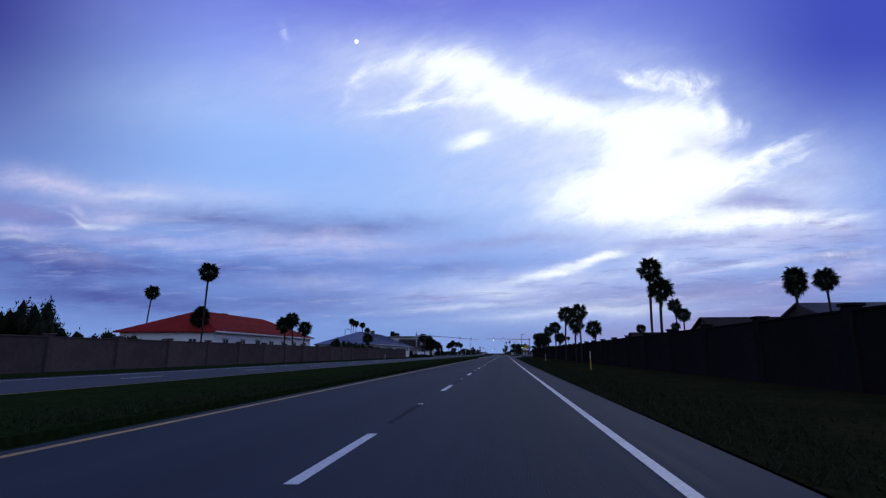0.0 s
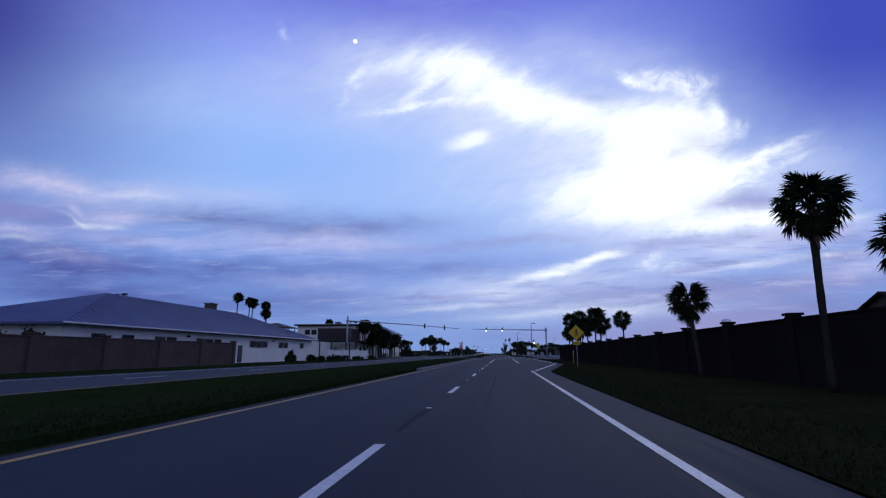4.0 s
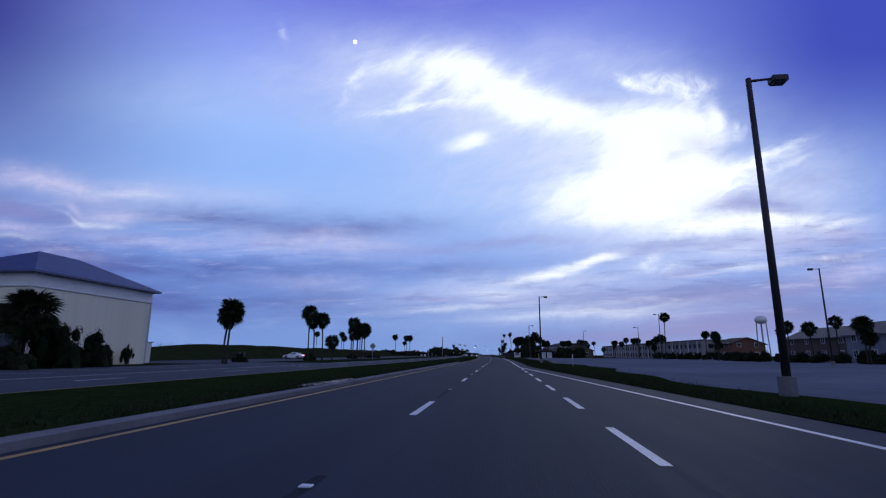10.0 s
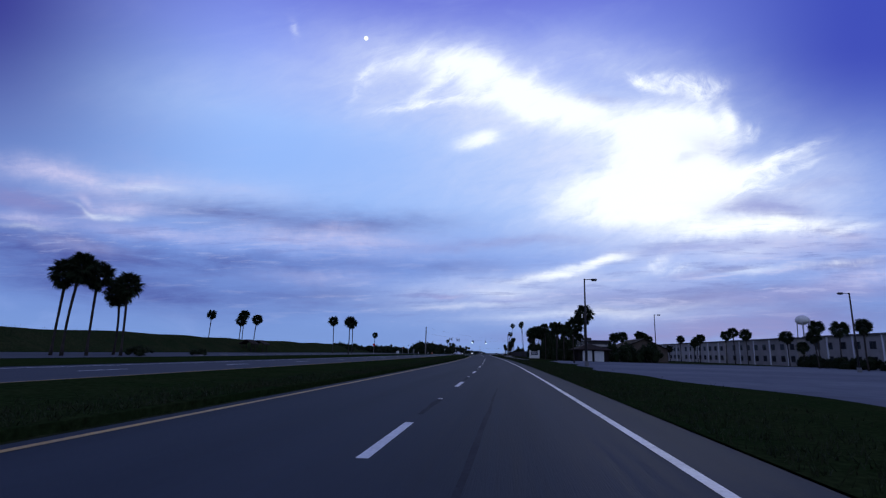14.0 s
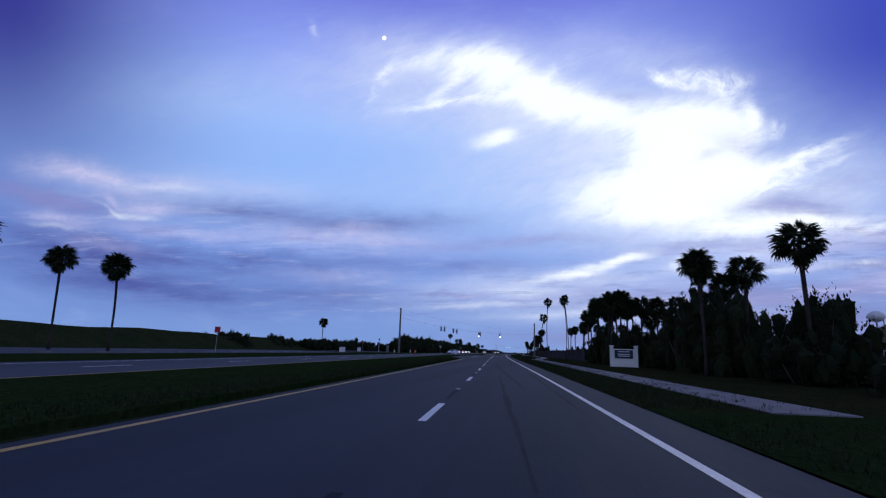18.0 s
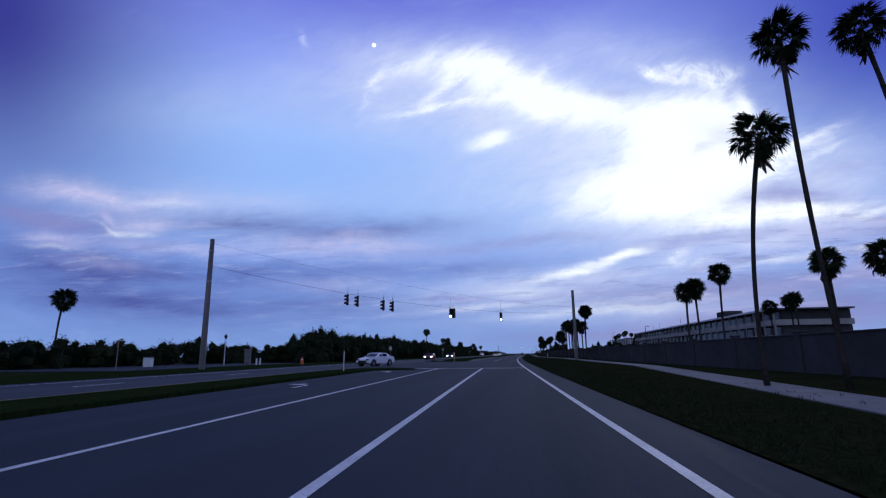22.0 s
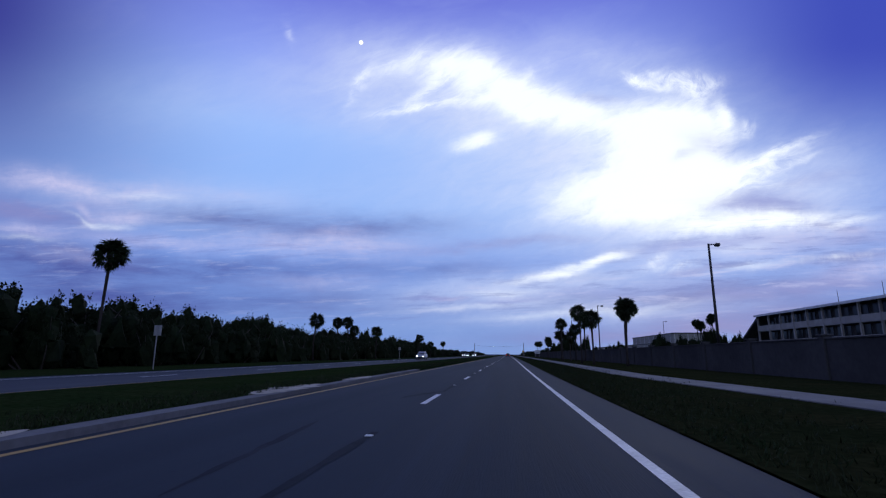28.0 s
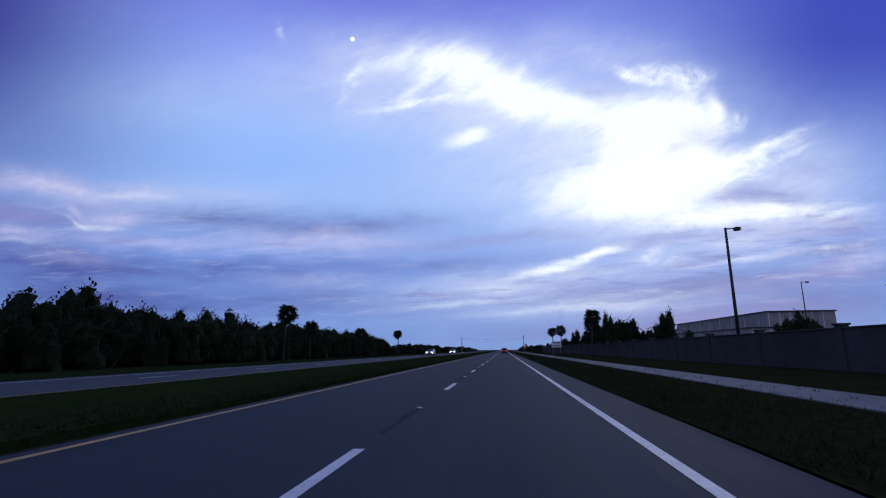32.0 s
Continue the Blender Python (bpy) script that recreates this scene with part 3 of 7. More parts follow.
# kerbs along the median near the crossings, and grass verges
def kerb(s0, s1, d0, label="pale concrete kerb along the median grass"):
    setting("kerb", strip(s0, s1, d0 - 0.45, d0, 0.12, 2.0, skirt=0.2), M_CONCRETE, label, "kerb")


kerb(135, 213, -6.05)
kerb(247, 320, -6.05)
kerb(625, 720, -6.05)
setting("verge_right", strip(S0, 211, lambda s: turn_lane(s) + 0.02, lambda s: 11.0 - max(0, s - 203) * 0.25, 0.02, 4), M_DRY, "dry dark verge grass beside the shoulder", "grass")
setting("verge_right_lot", strip(236, 452, lambda s: turn_lane(s) + 0.02, lambda s: 9.2 + 0.9 * math.sin(s * 0.11) + 0.5 * math.sin(s * 0.37) + max(0.0, s - 425) * 0.16, 0.02, 1.5), M_GRASS, "ragged verge grass between shoulder and parking lot", "grass")
setting("verge_right_far", strip(452, S1, lambda s: turn_lane(s) + 0.02, 16.0, 0.02, 4), M_DRY, "dry brownish verge grass beside the shoulder", "grass")
setting("verge_far_side_a", strip(S0, 212, -31.2, -23.22, 0.015, 5), M_GRASS, "mown verge grass beyond the opposite lanes", "grass")
setting("verge_far_side_b", strip(313, S1, -33.8, -23.22, 0.015, 5), M_GRASS, "mown verge grass beyond the opposite lanes", "grass")


def path_line(s):
    """Middle line of the sidewalk, which swings away from the road at the second crossing."""
    return float(np.interp(s, [452, 540, 585, 655, 715, 1500], [6.6, 6.9, 12.4, 12.4, 7.6, 7.6]))


setting("sidewalk", strip(452, S1, lambda s: path_line(s) - 0.95, lambda s: path_line(s) + 0.95, 0.05, 4, skirt=0.12), M_CONCRETE, "pale concrete sidewalk through the verge grass", "pavement")
setting("parking_lot", strip(234, 452, 7.4, 75.0, 0.005, 6), M_LOT, "wide pale empty parking lot", "parking lot")
setting("beach_parking", strip(300, 560, -52.0, -34.0, 0.005, 6), M_ASPHALT_OLD, "grey asphalt beach parking bays beyond the highway", "parking lot")

# ---- road markings ----


def line(name, s0, s1, d, w, material, label, z=0.006):
    setting(name, strip(s0, s1, d - w / 2, d + w / 2, z, 4), material, label, "road marking")


R_LINE, LANE, Y_LINE = 1.74, -1.85, -5.75
line("edge_line", S0, 134, R_LINE, 0.15, M_PAINT, "solid white edge line on asphalt")
setting("edge_line_taper", strip(134, 203, lambda s: turn_lane(s) - 1.25, lambda s: turn_lane(s) - 1.1, 0.006, 3), M_PAINT, "solid white edge line swinging out round the turn lane", "road marking")
setting("edge_line_return", strip(240, 296, lambda s: turn_lane(s) - 1.25, lambda s: turn_lane(s) - 1.1, 0.006, 3), M_PAINT, "solid white edge line closing in after the crossing", "road marking")
line("edge_line_far", 296, S1, R_LINE, 0.15, M_PAINT, "solid white edge line on asphalt")
line("yellow_line", S0, 212, Y_LINE, 0.14, M_YELLOW, "faded solid yellow line beside the median")
line("yellow_line_mid", 246, 522, Y_LINE, 0.14, M_YELLOW, "faded solid yellow line beside the median")
line("yellow_line_far", 626, S1, Y_LINE, 0.14, M_YELLOW, "faded solid yellow line beside the median")
line("opposite_edge_line", S0, S1, -21.9, 0.14, M_PAINT, "white edge line of the opposite carriageway")
line("opposite_yellow_line", S0, S1, -14.6, 0.14, M_YELLOW, "yellow line of the opposite carriageway")
line("lane_line", 161, 202.3, LANE, 0.15, M_PAINT, "solid white lane line before the crossing")
line("turn_lane_line", 161, 202.3, R_LINE, 0.15, M_PAINT, "solid white line of the right-turn lane")
line("lane_line_far", 537, 580.6, LANE, 0.15, M_PAINT, "solid white lane line before the crossing")

dash_bm = strip(0, 3.05, -0.075, 0.075, 0.0, 4)
dash_me = bpy.data.meshes.new("dash")
for v in dash_bm.verts:
    v.co = (v.co.x, v.co.y, 0)
dash_bm.to_mesh(dash_me), dash_bm.free()
dash_me.materials.append(M_PAINT)
tar_bm = fresh()
rnd = random.Random(4)
edge = [(0.05 + 0.05 * rnd.random(), i * 0.35) for i in range(12)]
tl = [tar_bm.verts.new((-w, y, 0)) for w, y in edge]
tr = [tar_bm.verts.new((w * 0.8, y, 0)) for w, y in edge]
for i in range(11):
    tar_bm.faces.new((tl[i], tr[i], tr[i + 1], tl[i + 1]))
tar_me = bpy.data.meshes.new("tar_patch")
tar_bm.to_mesh(tar_me), tar_bm.free()
tar_me.materials.append(M_TAR)
stud_bm = box(fresh(), -0.06, 0.06, -0.05, 0.05, 0, 0.018, 0.006)
stud_me = bpy.data.meshes.new("reflector_stud")
stud_bm.to_mesh(stud_me), stud_bm.free()
stud_me.materials.append(M_SIGNWHITE)


def dashes(name, first, last, d, label, tar=True, period=12.19):
    g = thing(name, label, "road marking", Matrix(), kind="structure")
    s = first
    while s < last:
        share("dash", dash_me, g, at(s, d, 0.006))
        if tar:
            share("tar_patch", tar_me, g, at(s + 4.2, d, 0.005))
            share("reflector_stud", stud_me, g, at(s + 7.6, d, 0.004))
        s += period
    return g


dashes("lane_dashes_a", 4.85 - 12.09 * 5, 158, LANE, "broken white lane line with dark tar seams", True, 12.09)
dashes("lane_dashes_b", 227.0, 228, LANE, "white lane dash at the crosswalk", False)
dashes("lane_dashes_c", 241.2, 346, LANE, "broken white lane line with reflector studs", True, 13.29)
dashes("lane_dashes_d", 347.5, 533, LANE, "broken white lane line with reflector studs", True, 12.58)
dashes("lane_dashes_e", 620.2, 1200, LANE, "broken white lane line with dark tar seams", True, 12.62)
dashes("turn_dashes", 238.0, 290, R_LINE, "broken white line beside the merging lane", False, 6.1)
dashes("opposite_dashes_a", -50, 200, -18.2, "broken white lane line of the opposite carriageway", False)
dashes("opposite_dashes_b", 240, 570, -18.2, "broken white lane line of the opposite carriageway", False)
dashes("opposite_dashes_c", 622, 1000, -18.2, "broken white lane line of the opposite carriageway", False)
setting("stop_line", patch([(202.4, -6.0), (202.4, 6.2), (203.0, 6.2), (203.0, -6.0)], 0.008), M_PAINT, "broad white stop line at the crossing", "road marking")
setting("stop_line_far", patch([(580.5, -12.5), (580.5, 1.7), (581.0, 1.7), (581.0, -12.5)], 0.008), M_PAINT, "white stop line at the second crossing", "road marking")
setting("turn_bay_line", strip(541, 580.5, -5.62, -5.48, 0.007, 4), M_PAINT, "solid white line of the left-turn bay", "road marking")
cw = thing("crosswalk", "white ladder crosswalk over the highway", "crosswalk", Matrix(), kind="structure")
bar_bm = patch([(0, 0), (0, 0.45), (2.6, 0.45), (2.6, 0)], 0)
bar_me = bpy.data.meshes.new("crosswalk_bar")
bar_bm.to_mesh(bar_me), bar_bm.free()
bar_me.materials.append(M_PAINT)
for i in range(34):
    share("crosswalk_bar", bar_me, cw, at(230.2, 7.0 - i * 1.0, 0.007))
for a, b in ((229.9, 230.2), (232.8, 233.1)):
    part("crosswalk_edge", patch([(a, -26.5), (a, 7.5), (b, 7.5), (b, -26.5)], 0.0075), M_PAINT, cw)

for i in range(9):
    setting("parking_line", patch([(250 + i * 6.5, -31.5), (252 + i * 6.5, -26.0), (252.15 + i * 6.5, -26.0), (250.15 + i * 6.5, -31.5)], 0.004), M_PAINT, "white painted parking line before the shops", "road marking")

# ---- palms ----
def frond_mesh(name, seed, stem=0.95, blade=0.66, segs=30, droop=0.5):
    """A fan leaf: a stem that arches out along +x, and a cupped fan of narrow fingers with hanging tips."""
    r = random.Random(seed)
    bm = fresh()
    path = [Vector((stem * t, 0, 0.20 * stem * t - 0.36 * stem * t * t)) for t in (0, 0.5, 1.0)]
    tube(bm, path, [0.024, 0.018, 0.013], 3, False)
    hub = path[-1]
    out = (path[-1] - path[-2]).normalized()
    for k in range(segs):
        a = radians(-138 + 276 * k / (segs - 1)) + r.uniform(-0.05, 0.05)
        ln = blade * (0.74 + 0.26 * math.cos(a * 0.62)) * r.uniform(0.84, 1.12)
        d = Vector((math.cos(a), math.sin(a), 0))
        base = (d + out * max(0, math.cos(a)) * 0.5 - Vector((0, 0, 0.42 * abs(math.sin(a))))).normalized()
        side = Vector((-d.y, d.x, 0)) * 0.029
        fold = Vector((0, 0, 0.030 * (1 if k % 2 else -1)))
        dr = droop * r.uniform(0.4, 1.5)
        m1 = hub + base * ln * 0.60 - Vector((0, 0, dr * ln * 0.10))
        e = hub + base * ln - Vector((0, 0, dr * ln * 0.55))
        v = [bm.verts.new(p) for p in (hub, m1 + side + fold, m1 - side - fold, e)]
        bm.faces.new((v[0], v[2], v[1])), bm.faces.new((v[1], v[2], v[3]))
    me = bpy.data.meshes.new(name)
    bm.to_mesh(me), bm.free()
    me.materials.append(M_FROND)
    return me


FRONDS = [frond_mesh("frond", 1, 0.90, 0.68, 36, 0.75), frond_mesh("frond", 2, 1.02, 0.60, 34, 0.95), frond_mesh("frond", 3, 0.76, 0.74, 36, 0.55)]


FROND_DATA = [(np.array([v.co[:] for v in me.vertices]), [tuple(f.vertices) for f in me.polygons]) for me in FRONDS]


def crown_poses(r, n, size):
    """Fronds from upright in the heart to hanging at the skirt, densest in the dome."""
    out = []
    for k in range(n):
        turn = k * 2.399 + r.uniform(-0.3, 0.3)
        t = k / (n - 1)
        pitch = radians(86 - 128 * t ** 0.92 - (r.uniform(10, 35) if t > 0.86 else 0)) + r.uniform(-0.10, 0.10)
        out.append(Matrix.Rotation(turn, 4, "Z") @ Matrix.Rotation(-pitch, 4, "Y") @ Matrix.Rotation(r.uniform(-0.9, 0.9), 4, "X") @ Matrix.Scale(size * r.uniform(0.92, 1.07), 4))
    return out


def trunk_bm(r, height, rad, lean):
    bm = fresh()
    n = 14
    pts, rs = [], []
    for i in range(n + 1):
        t = i / n
        pts.append((lean * t * t, 0.25 * lean * math.sin(t * 3), height * t))
        rs.append(rad * (1.25 - 0.45 * min(1, t * 6) + 0.22 * t * t) * (1 + 0.05 * (i % 2)) * r.uniform(0.96, 1.04))
    return tube(bm, pts, rs, 9), Vector(pts[-1])


def boots_bm(r, top, rad):
    """Old leaf bases and hanging thatch under the crown."""
    bm = fresh()
    for k in range(46):
        a, z = k * 2.399, r.uniform(-1.15, 0.1)
        d = Vector((math.cos(a), math.sin(a), 0))
        b = top + Vector((0, 0, z)) + d * rad * 0.8
        s = Vector((-d.y, d.x, 0)) * r.uniform(0.05, 0.10)
        o = r.uniform(0.15, 0.5)
        e = b + d * o * 0.8 + Vector((0, 0, r.uniform(-0.55, 0.25)))
        v = [bm.verts.new(p) for p in (b + s, b - s, e - s * 0.3, e + s * 0.3)]
        bm.faces.new(v)
    return bm


def build_palm(seed, height, rad=0.17, lean=0.4, n=40, size=1.0, split=True, label=""):
    r = random.Random(seed)
    t = thing("palm_tree", label, "palm tree")
    bm, top = trunk_bm(r, height, rad, lean)
    part("trunk", bm, M_TRUNK, t, smooth=True)
    part("thatch", boots_bm(r, top, rad), M_DEAD, t, "ragged brown old leaf bases")
    poses = crown_poses(r, n, size)
    if split:
        for i, m in enumerate(poses):
            share("frond", FRONDS[i % 3], t, Matrix.Translation(top) @ m)
    else:
        verts, faces, k = [], [], 0
        for i, m in enumerate(poses):
            co, fs = FROND_DATA[i % 3]
            mm = np.array(Matrix.Translation(top) @ m)
            verts.append(co @ mm[:3, :3].T + mm[:3, 3])
            faces += [tuple(q + k for q in f) for f in fs]
            k += len(co)
        me = bpy.data.meshes.new("crown")
        me.from_pydata(np.concatenate(verts).tolist(), [], faces)
        me.materials.append(M_FROND)
        share("crown", me, t, Matrix())["label"] = "dark green fan fronds, drooping at the tips"
    return t


PALM_KINDS = {}


def palm(s, d, height, turn=0.0, kind="cabbage", split=False, lean=0.4, size=1.0, group="roadside palms", z=0.0):
    """A palm whose crown's heart stands at the height given. Kinds share their meshes."""
    step = round(height * 2) / 2
    key = (kind, step, split, lean, size)
    m = at(s, d, z, turn)
    if kind == "fan":
        label = "tall thin-trunked fan palm with a small tuft of dark fronds"
    elif height > 8:
        label = "tall cabbage palm with a bare trunk and dark round crown"
    elif height > 4.5:
        label = "cabbage palm with a rough grey trunk and dark crown"
    else:
        label = "short cabbage palm with a broad dark crown"
    if key in PALM_KINDS:
        ob = copy_thing(PALM_KINDS[key], m)
        return tagged(ob, label, "palm tree", group)
    seed = 11 + len(PALM_KINDS) * 7
    if kind == "fan":
        ob = build_palm(seed, step, 0.085, lean, 34, size * 0.68, split, label)
    else:
        ob = build_palm(seed, step, 0.125, lean, 52 if split else 56, size * 1.03, split, label)
    ob.matrix_basis = m
    PALM_KINDS[key] = ob
    return tagged(ob, label, "palm tree", group)


# s, d, height of the crown; the nearest have separate fronds
def grove(rows, split=False, size=0.78, lean=(0.25, 0.5, 0.12), group="roadside palms"):
    for i, (s, d, h) in enumerate(rows):
        palm(s, d, h, i * 67, split=split, lean=lean[i % len(lean)], size=size, group=group)


grove([(72.0, 8.6, 6.3), (71.7, 10.0, 5.0), (68.4, 10.2, 6.3), (72.0, 12.7, 4.4), (99.1, 9.8, 6.0), (115.0, 9.9, 6.0), (114.0, 12.2, 4.7), (126.4, 10.2, 4.2)], True, 0.74, group="palms along the brown wall")
grove([(49.4, 13.9, 8.8), (44.3, 13.4, 6.3)], True, 0.72, group="palms along the brown wall")
grove([(174.8, 13.3, 6.4), (176.5, 14.5, 5.6), (182.7, 19.2, 6.4), (192.8, 12.4, 7.2), (192.8, 14.0, 6.0), (190.5, 12.9, 5.4), (199.2, 12.6, 4.8), (186.0, 14.2, 5.6), (194.2, 13.4, 5.2), (187.4, 13.0, 6.9)], True, 0.98, group="palms at the crossing")
grove([(60.5, 32.6, 9.5), (63.5, 34.5, 9.0), (62, 37, 9.5), (94.8, 30.8, 9.6), (97, 32.5, 8.0), (140, 36, 7.5), (150, 48, 8.5)], size=0.85, group="palms behind the brown wall")
grove([(63.6, -39.6, 11.8), (83.8, -63, 12.0), (66, -41.5, 6.0), (75, -33.0, 5.6), (81, -34.5, 6.6), (87.2, -35, 5.6), (116.7, -31.6, 4.6), (92, -58, 9.0), (104, -60, 8.4), (112, -62, 8.6)], size=0.85, group="palms behind the long wall")
grove([(218.6, -67, 15.2), (227, -67.3, 14.4), (229, -69, 14.8), (231, -65, 14.2), (221, -60, 11.0)], size=0.9, group="tall palms behind the blue roof")
grove([(228.6, -36.5, 7.8), (232.2, -34.6, 7.4), (233.9, -33.4, 5.8), (236, -34.4, 6.2), (238.5, -33.0, 5.4), (240.5, -34.0, 4.6), (251, -33.0, 5.2), (278, -35.0, 4.2), (242.5, -34.4, 6.0), (244.5, -35.5, 5.2), (235, -36.0, 5.0)], True, 1.3, group="palms before the shops")
grove([(262, -58, 11.0), (268, -57, 10.4), (273, -59, 9.5)], size=0.95, group="palms behind the shops")
grove([(299.5, -31, 6.0), (301.5, -32.5, 5.6), (328.8, -32.6, 7.8), (332.5, -31.4, 7.2), (335, -34, 7.0), (351.0, -31.1, 7.6), (352.6, -29.6, 6.6), (355.6, -29.6, 6.4), (343.0, -33.0, 3.6)], size=0.95, group="palms by the beach parking")
grove([(384.6, -40.6, 7.4), (383.8, -38.8, 8.0), (386.4, -38.6, 7.6), (390.4, -38.2, 7.2), (393.0, -41.0, 6.6)], size=0.95, group="palms by the beach parking")
grove([(473.0, -66.5, 7.9), (476.4, -63.9, 8.6), (468.8, -35.8, 8.0), (485.7, -44.7, 8.8), (487.4, -39.7, 8.4), (481.4, -69.6, 9.8), (491.0, -84.5, 10.4), (594.3, -55.5, 8.4)], size=0.95, group="palms by the dune")
grove([(402.2, 50.1, 12.4), (428.8, 12.9, 6.0), (423.5, 13.8, 7.4)], True, 1.0, group="palms by the parking lot")
grove([(446.7, 12.5, 6.4), (453, 15.0, 6.6), (468, 15.7, 7.5), (478.1, 14.2, 8.0), (487, 17.5, 9.2), (478, 17.2, 7.4)], True, 0.85, group="palms at the garage")
grove([(330 + 15.5 * i, 56.5 + 2.5 * (i % 3) + 3.0 * math.sin(i * 1.7), 4.2 + 1.1 * ((i * 7) % 4)) for i in range(17)], size=0.8, group="small palms before the apartments")
grove([(493, 22, 8.6), (514.8, 15.4, 9.0), (518, 17.2, 8.6), (523, 15.6, 9.0), (512, 19, 8.2), (518, 22, 6.4), (526, 18, 8.2), (532, 19, 8.6), (541, 17, 8.4), (544, 18, 8.0), (554, 18, 7.0), (524.5, 28, 9.6), (525, 30.5, 7.2), (524, 32.5, 7.4), (541, 32, 8.4), (504, 25, 8.0), (510, 14.5, 8.2), (511, 17, 7.6), (516, 14.2, 7.8), (519, 20, 8.4), (508, 20, 7.5), (513, 16.5, 9.2)], size=0.95, group="dense palms behind the sign")
for i, (s, d, h) in enumerate([(555.6, 8.8, 9.2), (554, 10.4, 12.4), (556, 15.2, 13.6), (553.0, 14.2, 12.4)]):
    palm(s, d, h, i * 80, "fan", True, lean=0.9, size=1.0, group="thin fan palms")
grove([(598.2, 24.7, 9.8), (598.6, 21.2, 8.2), (599.5, 22.6, 8.6), (580, 26, 7.8), (575, 26.5, 7.6), (571, 27, 7.8), (566, 29, 7.6), (622, 45, 9), (626, 46, 9), (631, 45, 8.6)], size=0.85, group="palms along the grey wall")
grove([(631.5, 14.0, 8.6), (637.8, 14.9, 9.0), (637.4, 14.2, 6.2), (641.4, 13.8, 6.0), (646.4, 13.9, 6.8), (650.6, 13.7, 6.4), (654.7, 13.9, 6.4), (658.5, 13.9, 7.5), (665.7, 13.8, 7.6), (679.3, 13.6, 6.2), (690.8, 13.4, 5.4), (686, 14.2, 5.0)], True, 0.82, group="palms along the grey wall")
grove([(740.7, 12.9, 6.2), (742.8, 13.4, 6.4), (748.2, 10.6, 5.6), (757.5, 10.4, 6.9), (780.5, 14.1, 7.1), (786.2, 13.2, 6.0), (782.8, 11.8, 4.7), (784.6, 10.6, 6.8), (789.8, 10.8, 5.0)], True, 0.78, group="palms along the grey wall")
grove([(862, 13.5, 6), (866, 14.2, 5), (905, 13.6, 5.4), (930, 14, 6)], size=0.85, group="palms along the grey wall")
grove([(719.7, -31.8, 9.0), (764.4, -31.6, 6.6), (794.7, -38.0, 7.8), (793.8, -35.2, 7.9), (801.5, -36, 6.6), (796.1, -29.4, 6.0), (843.4, -27.8, 6.1), (862, -31.5, 5), (890, -31, 4.8), (930, -31, 6)], size=0.85, group="palms before the coastal scrub")
grove([(830, 52, 9), (838, 58, 11), (842, 60, 12), (846, 57, 10.5), (880, 70, 12)], size=0.9, group="palms behind the grey wall")
grove([(440, 62, 7), (452, 66, 8), (466, 68, 6.5), (480, 66, 7.5), (500, 70, 8), (520, 70, 7), (540, 72, 8), (360, 66, 7), (372, 68, 8), (330, 56, 6), (300, 70, 8), (415, 70, 7.5)], size=1.0, group="palms before the townhouses")


grove([(486, 36, 6.6), (490, 42, 7.0), (497, 45, 6.8), (481, 33, 5.8), (505, 48, 7.2)], size=0.95, group="palms behind the garage")


# ---- walls ----
def panel_wall(name, s0, s1, d, height, material, label, gap=6.0, thick=0.2, post=0.45, cap=True, mat_cap=None):
    """A garden wall: panels between square posts, with a coping."""
    w = thing(name, label, "wall", Matrix(), kind="structure")
    n = max(1, int(round((s1 - s0) / gap)))
    gap = (s1 - s0) / n
    pb = box(fresh(), -thick / 2, thick / 2, post / 2, gap - post / 2, -0.1, height, 0.0)
    cb = box(fresh(), -thick / 2 - 0.06, thick / 2 + 0.06, post / 2, gap - post / 2, height, height + 0.09, 0.02)
    qb = box(fresh(), -post / 2, post / 2, -post / 2, post / 2, -0.1, height + 0.18, 0.03)
    box(qb, -post / 2 - 0.06, post / 2 + 0.06, -post / 2 - 0.06, post / 2 + 0.06, height + 0.18, height + 0.28, 0.02)
    meshes = []
    for nm, bm in (("panel", pb), ("coping", cb), ("post", qb)):
        me = bpy.data.meshes.new(nm)
        bm.to_mesh(me), bm.free()
        me.materials.append(material)
        meshes.append(me)
    for i in range(n + 1):
        s = s0 + i * gap
        if i < n:
            share("panel", meshes[0], w, at(s, d))
            share("coping", meshes[1], w, at(s, d))
        share("post", meshes[2], w, at(s, d))
    return w


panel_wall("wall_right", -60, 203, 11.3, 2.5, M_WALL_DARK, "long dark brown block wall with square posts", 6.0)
panel_wall("wall_far_side", -60, 150, -29.0, 2.2, M_WALL_TAN, "long brown block wall beyond the opposite lanes", 6.0)
panel_wall("wall_cream", 187, 214, -31.5, 1.7, M_WHITE, "low cream stucco wall beside the crossing", 8.0)
panel_wall("wall_right_far", 543, 1000, 16.2, 2.0, M_WALL_GREY, "long grey stucco wall with square posts", 8.0)


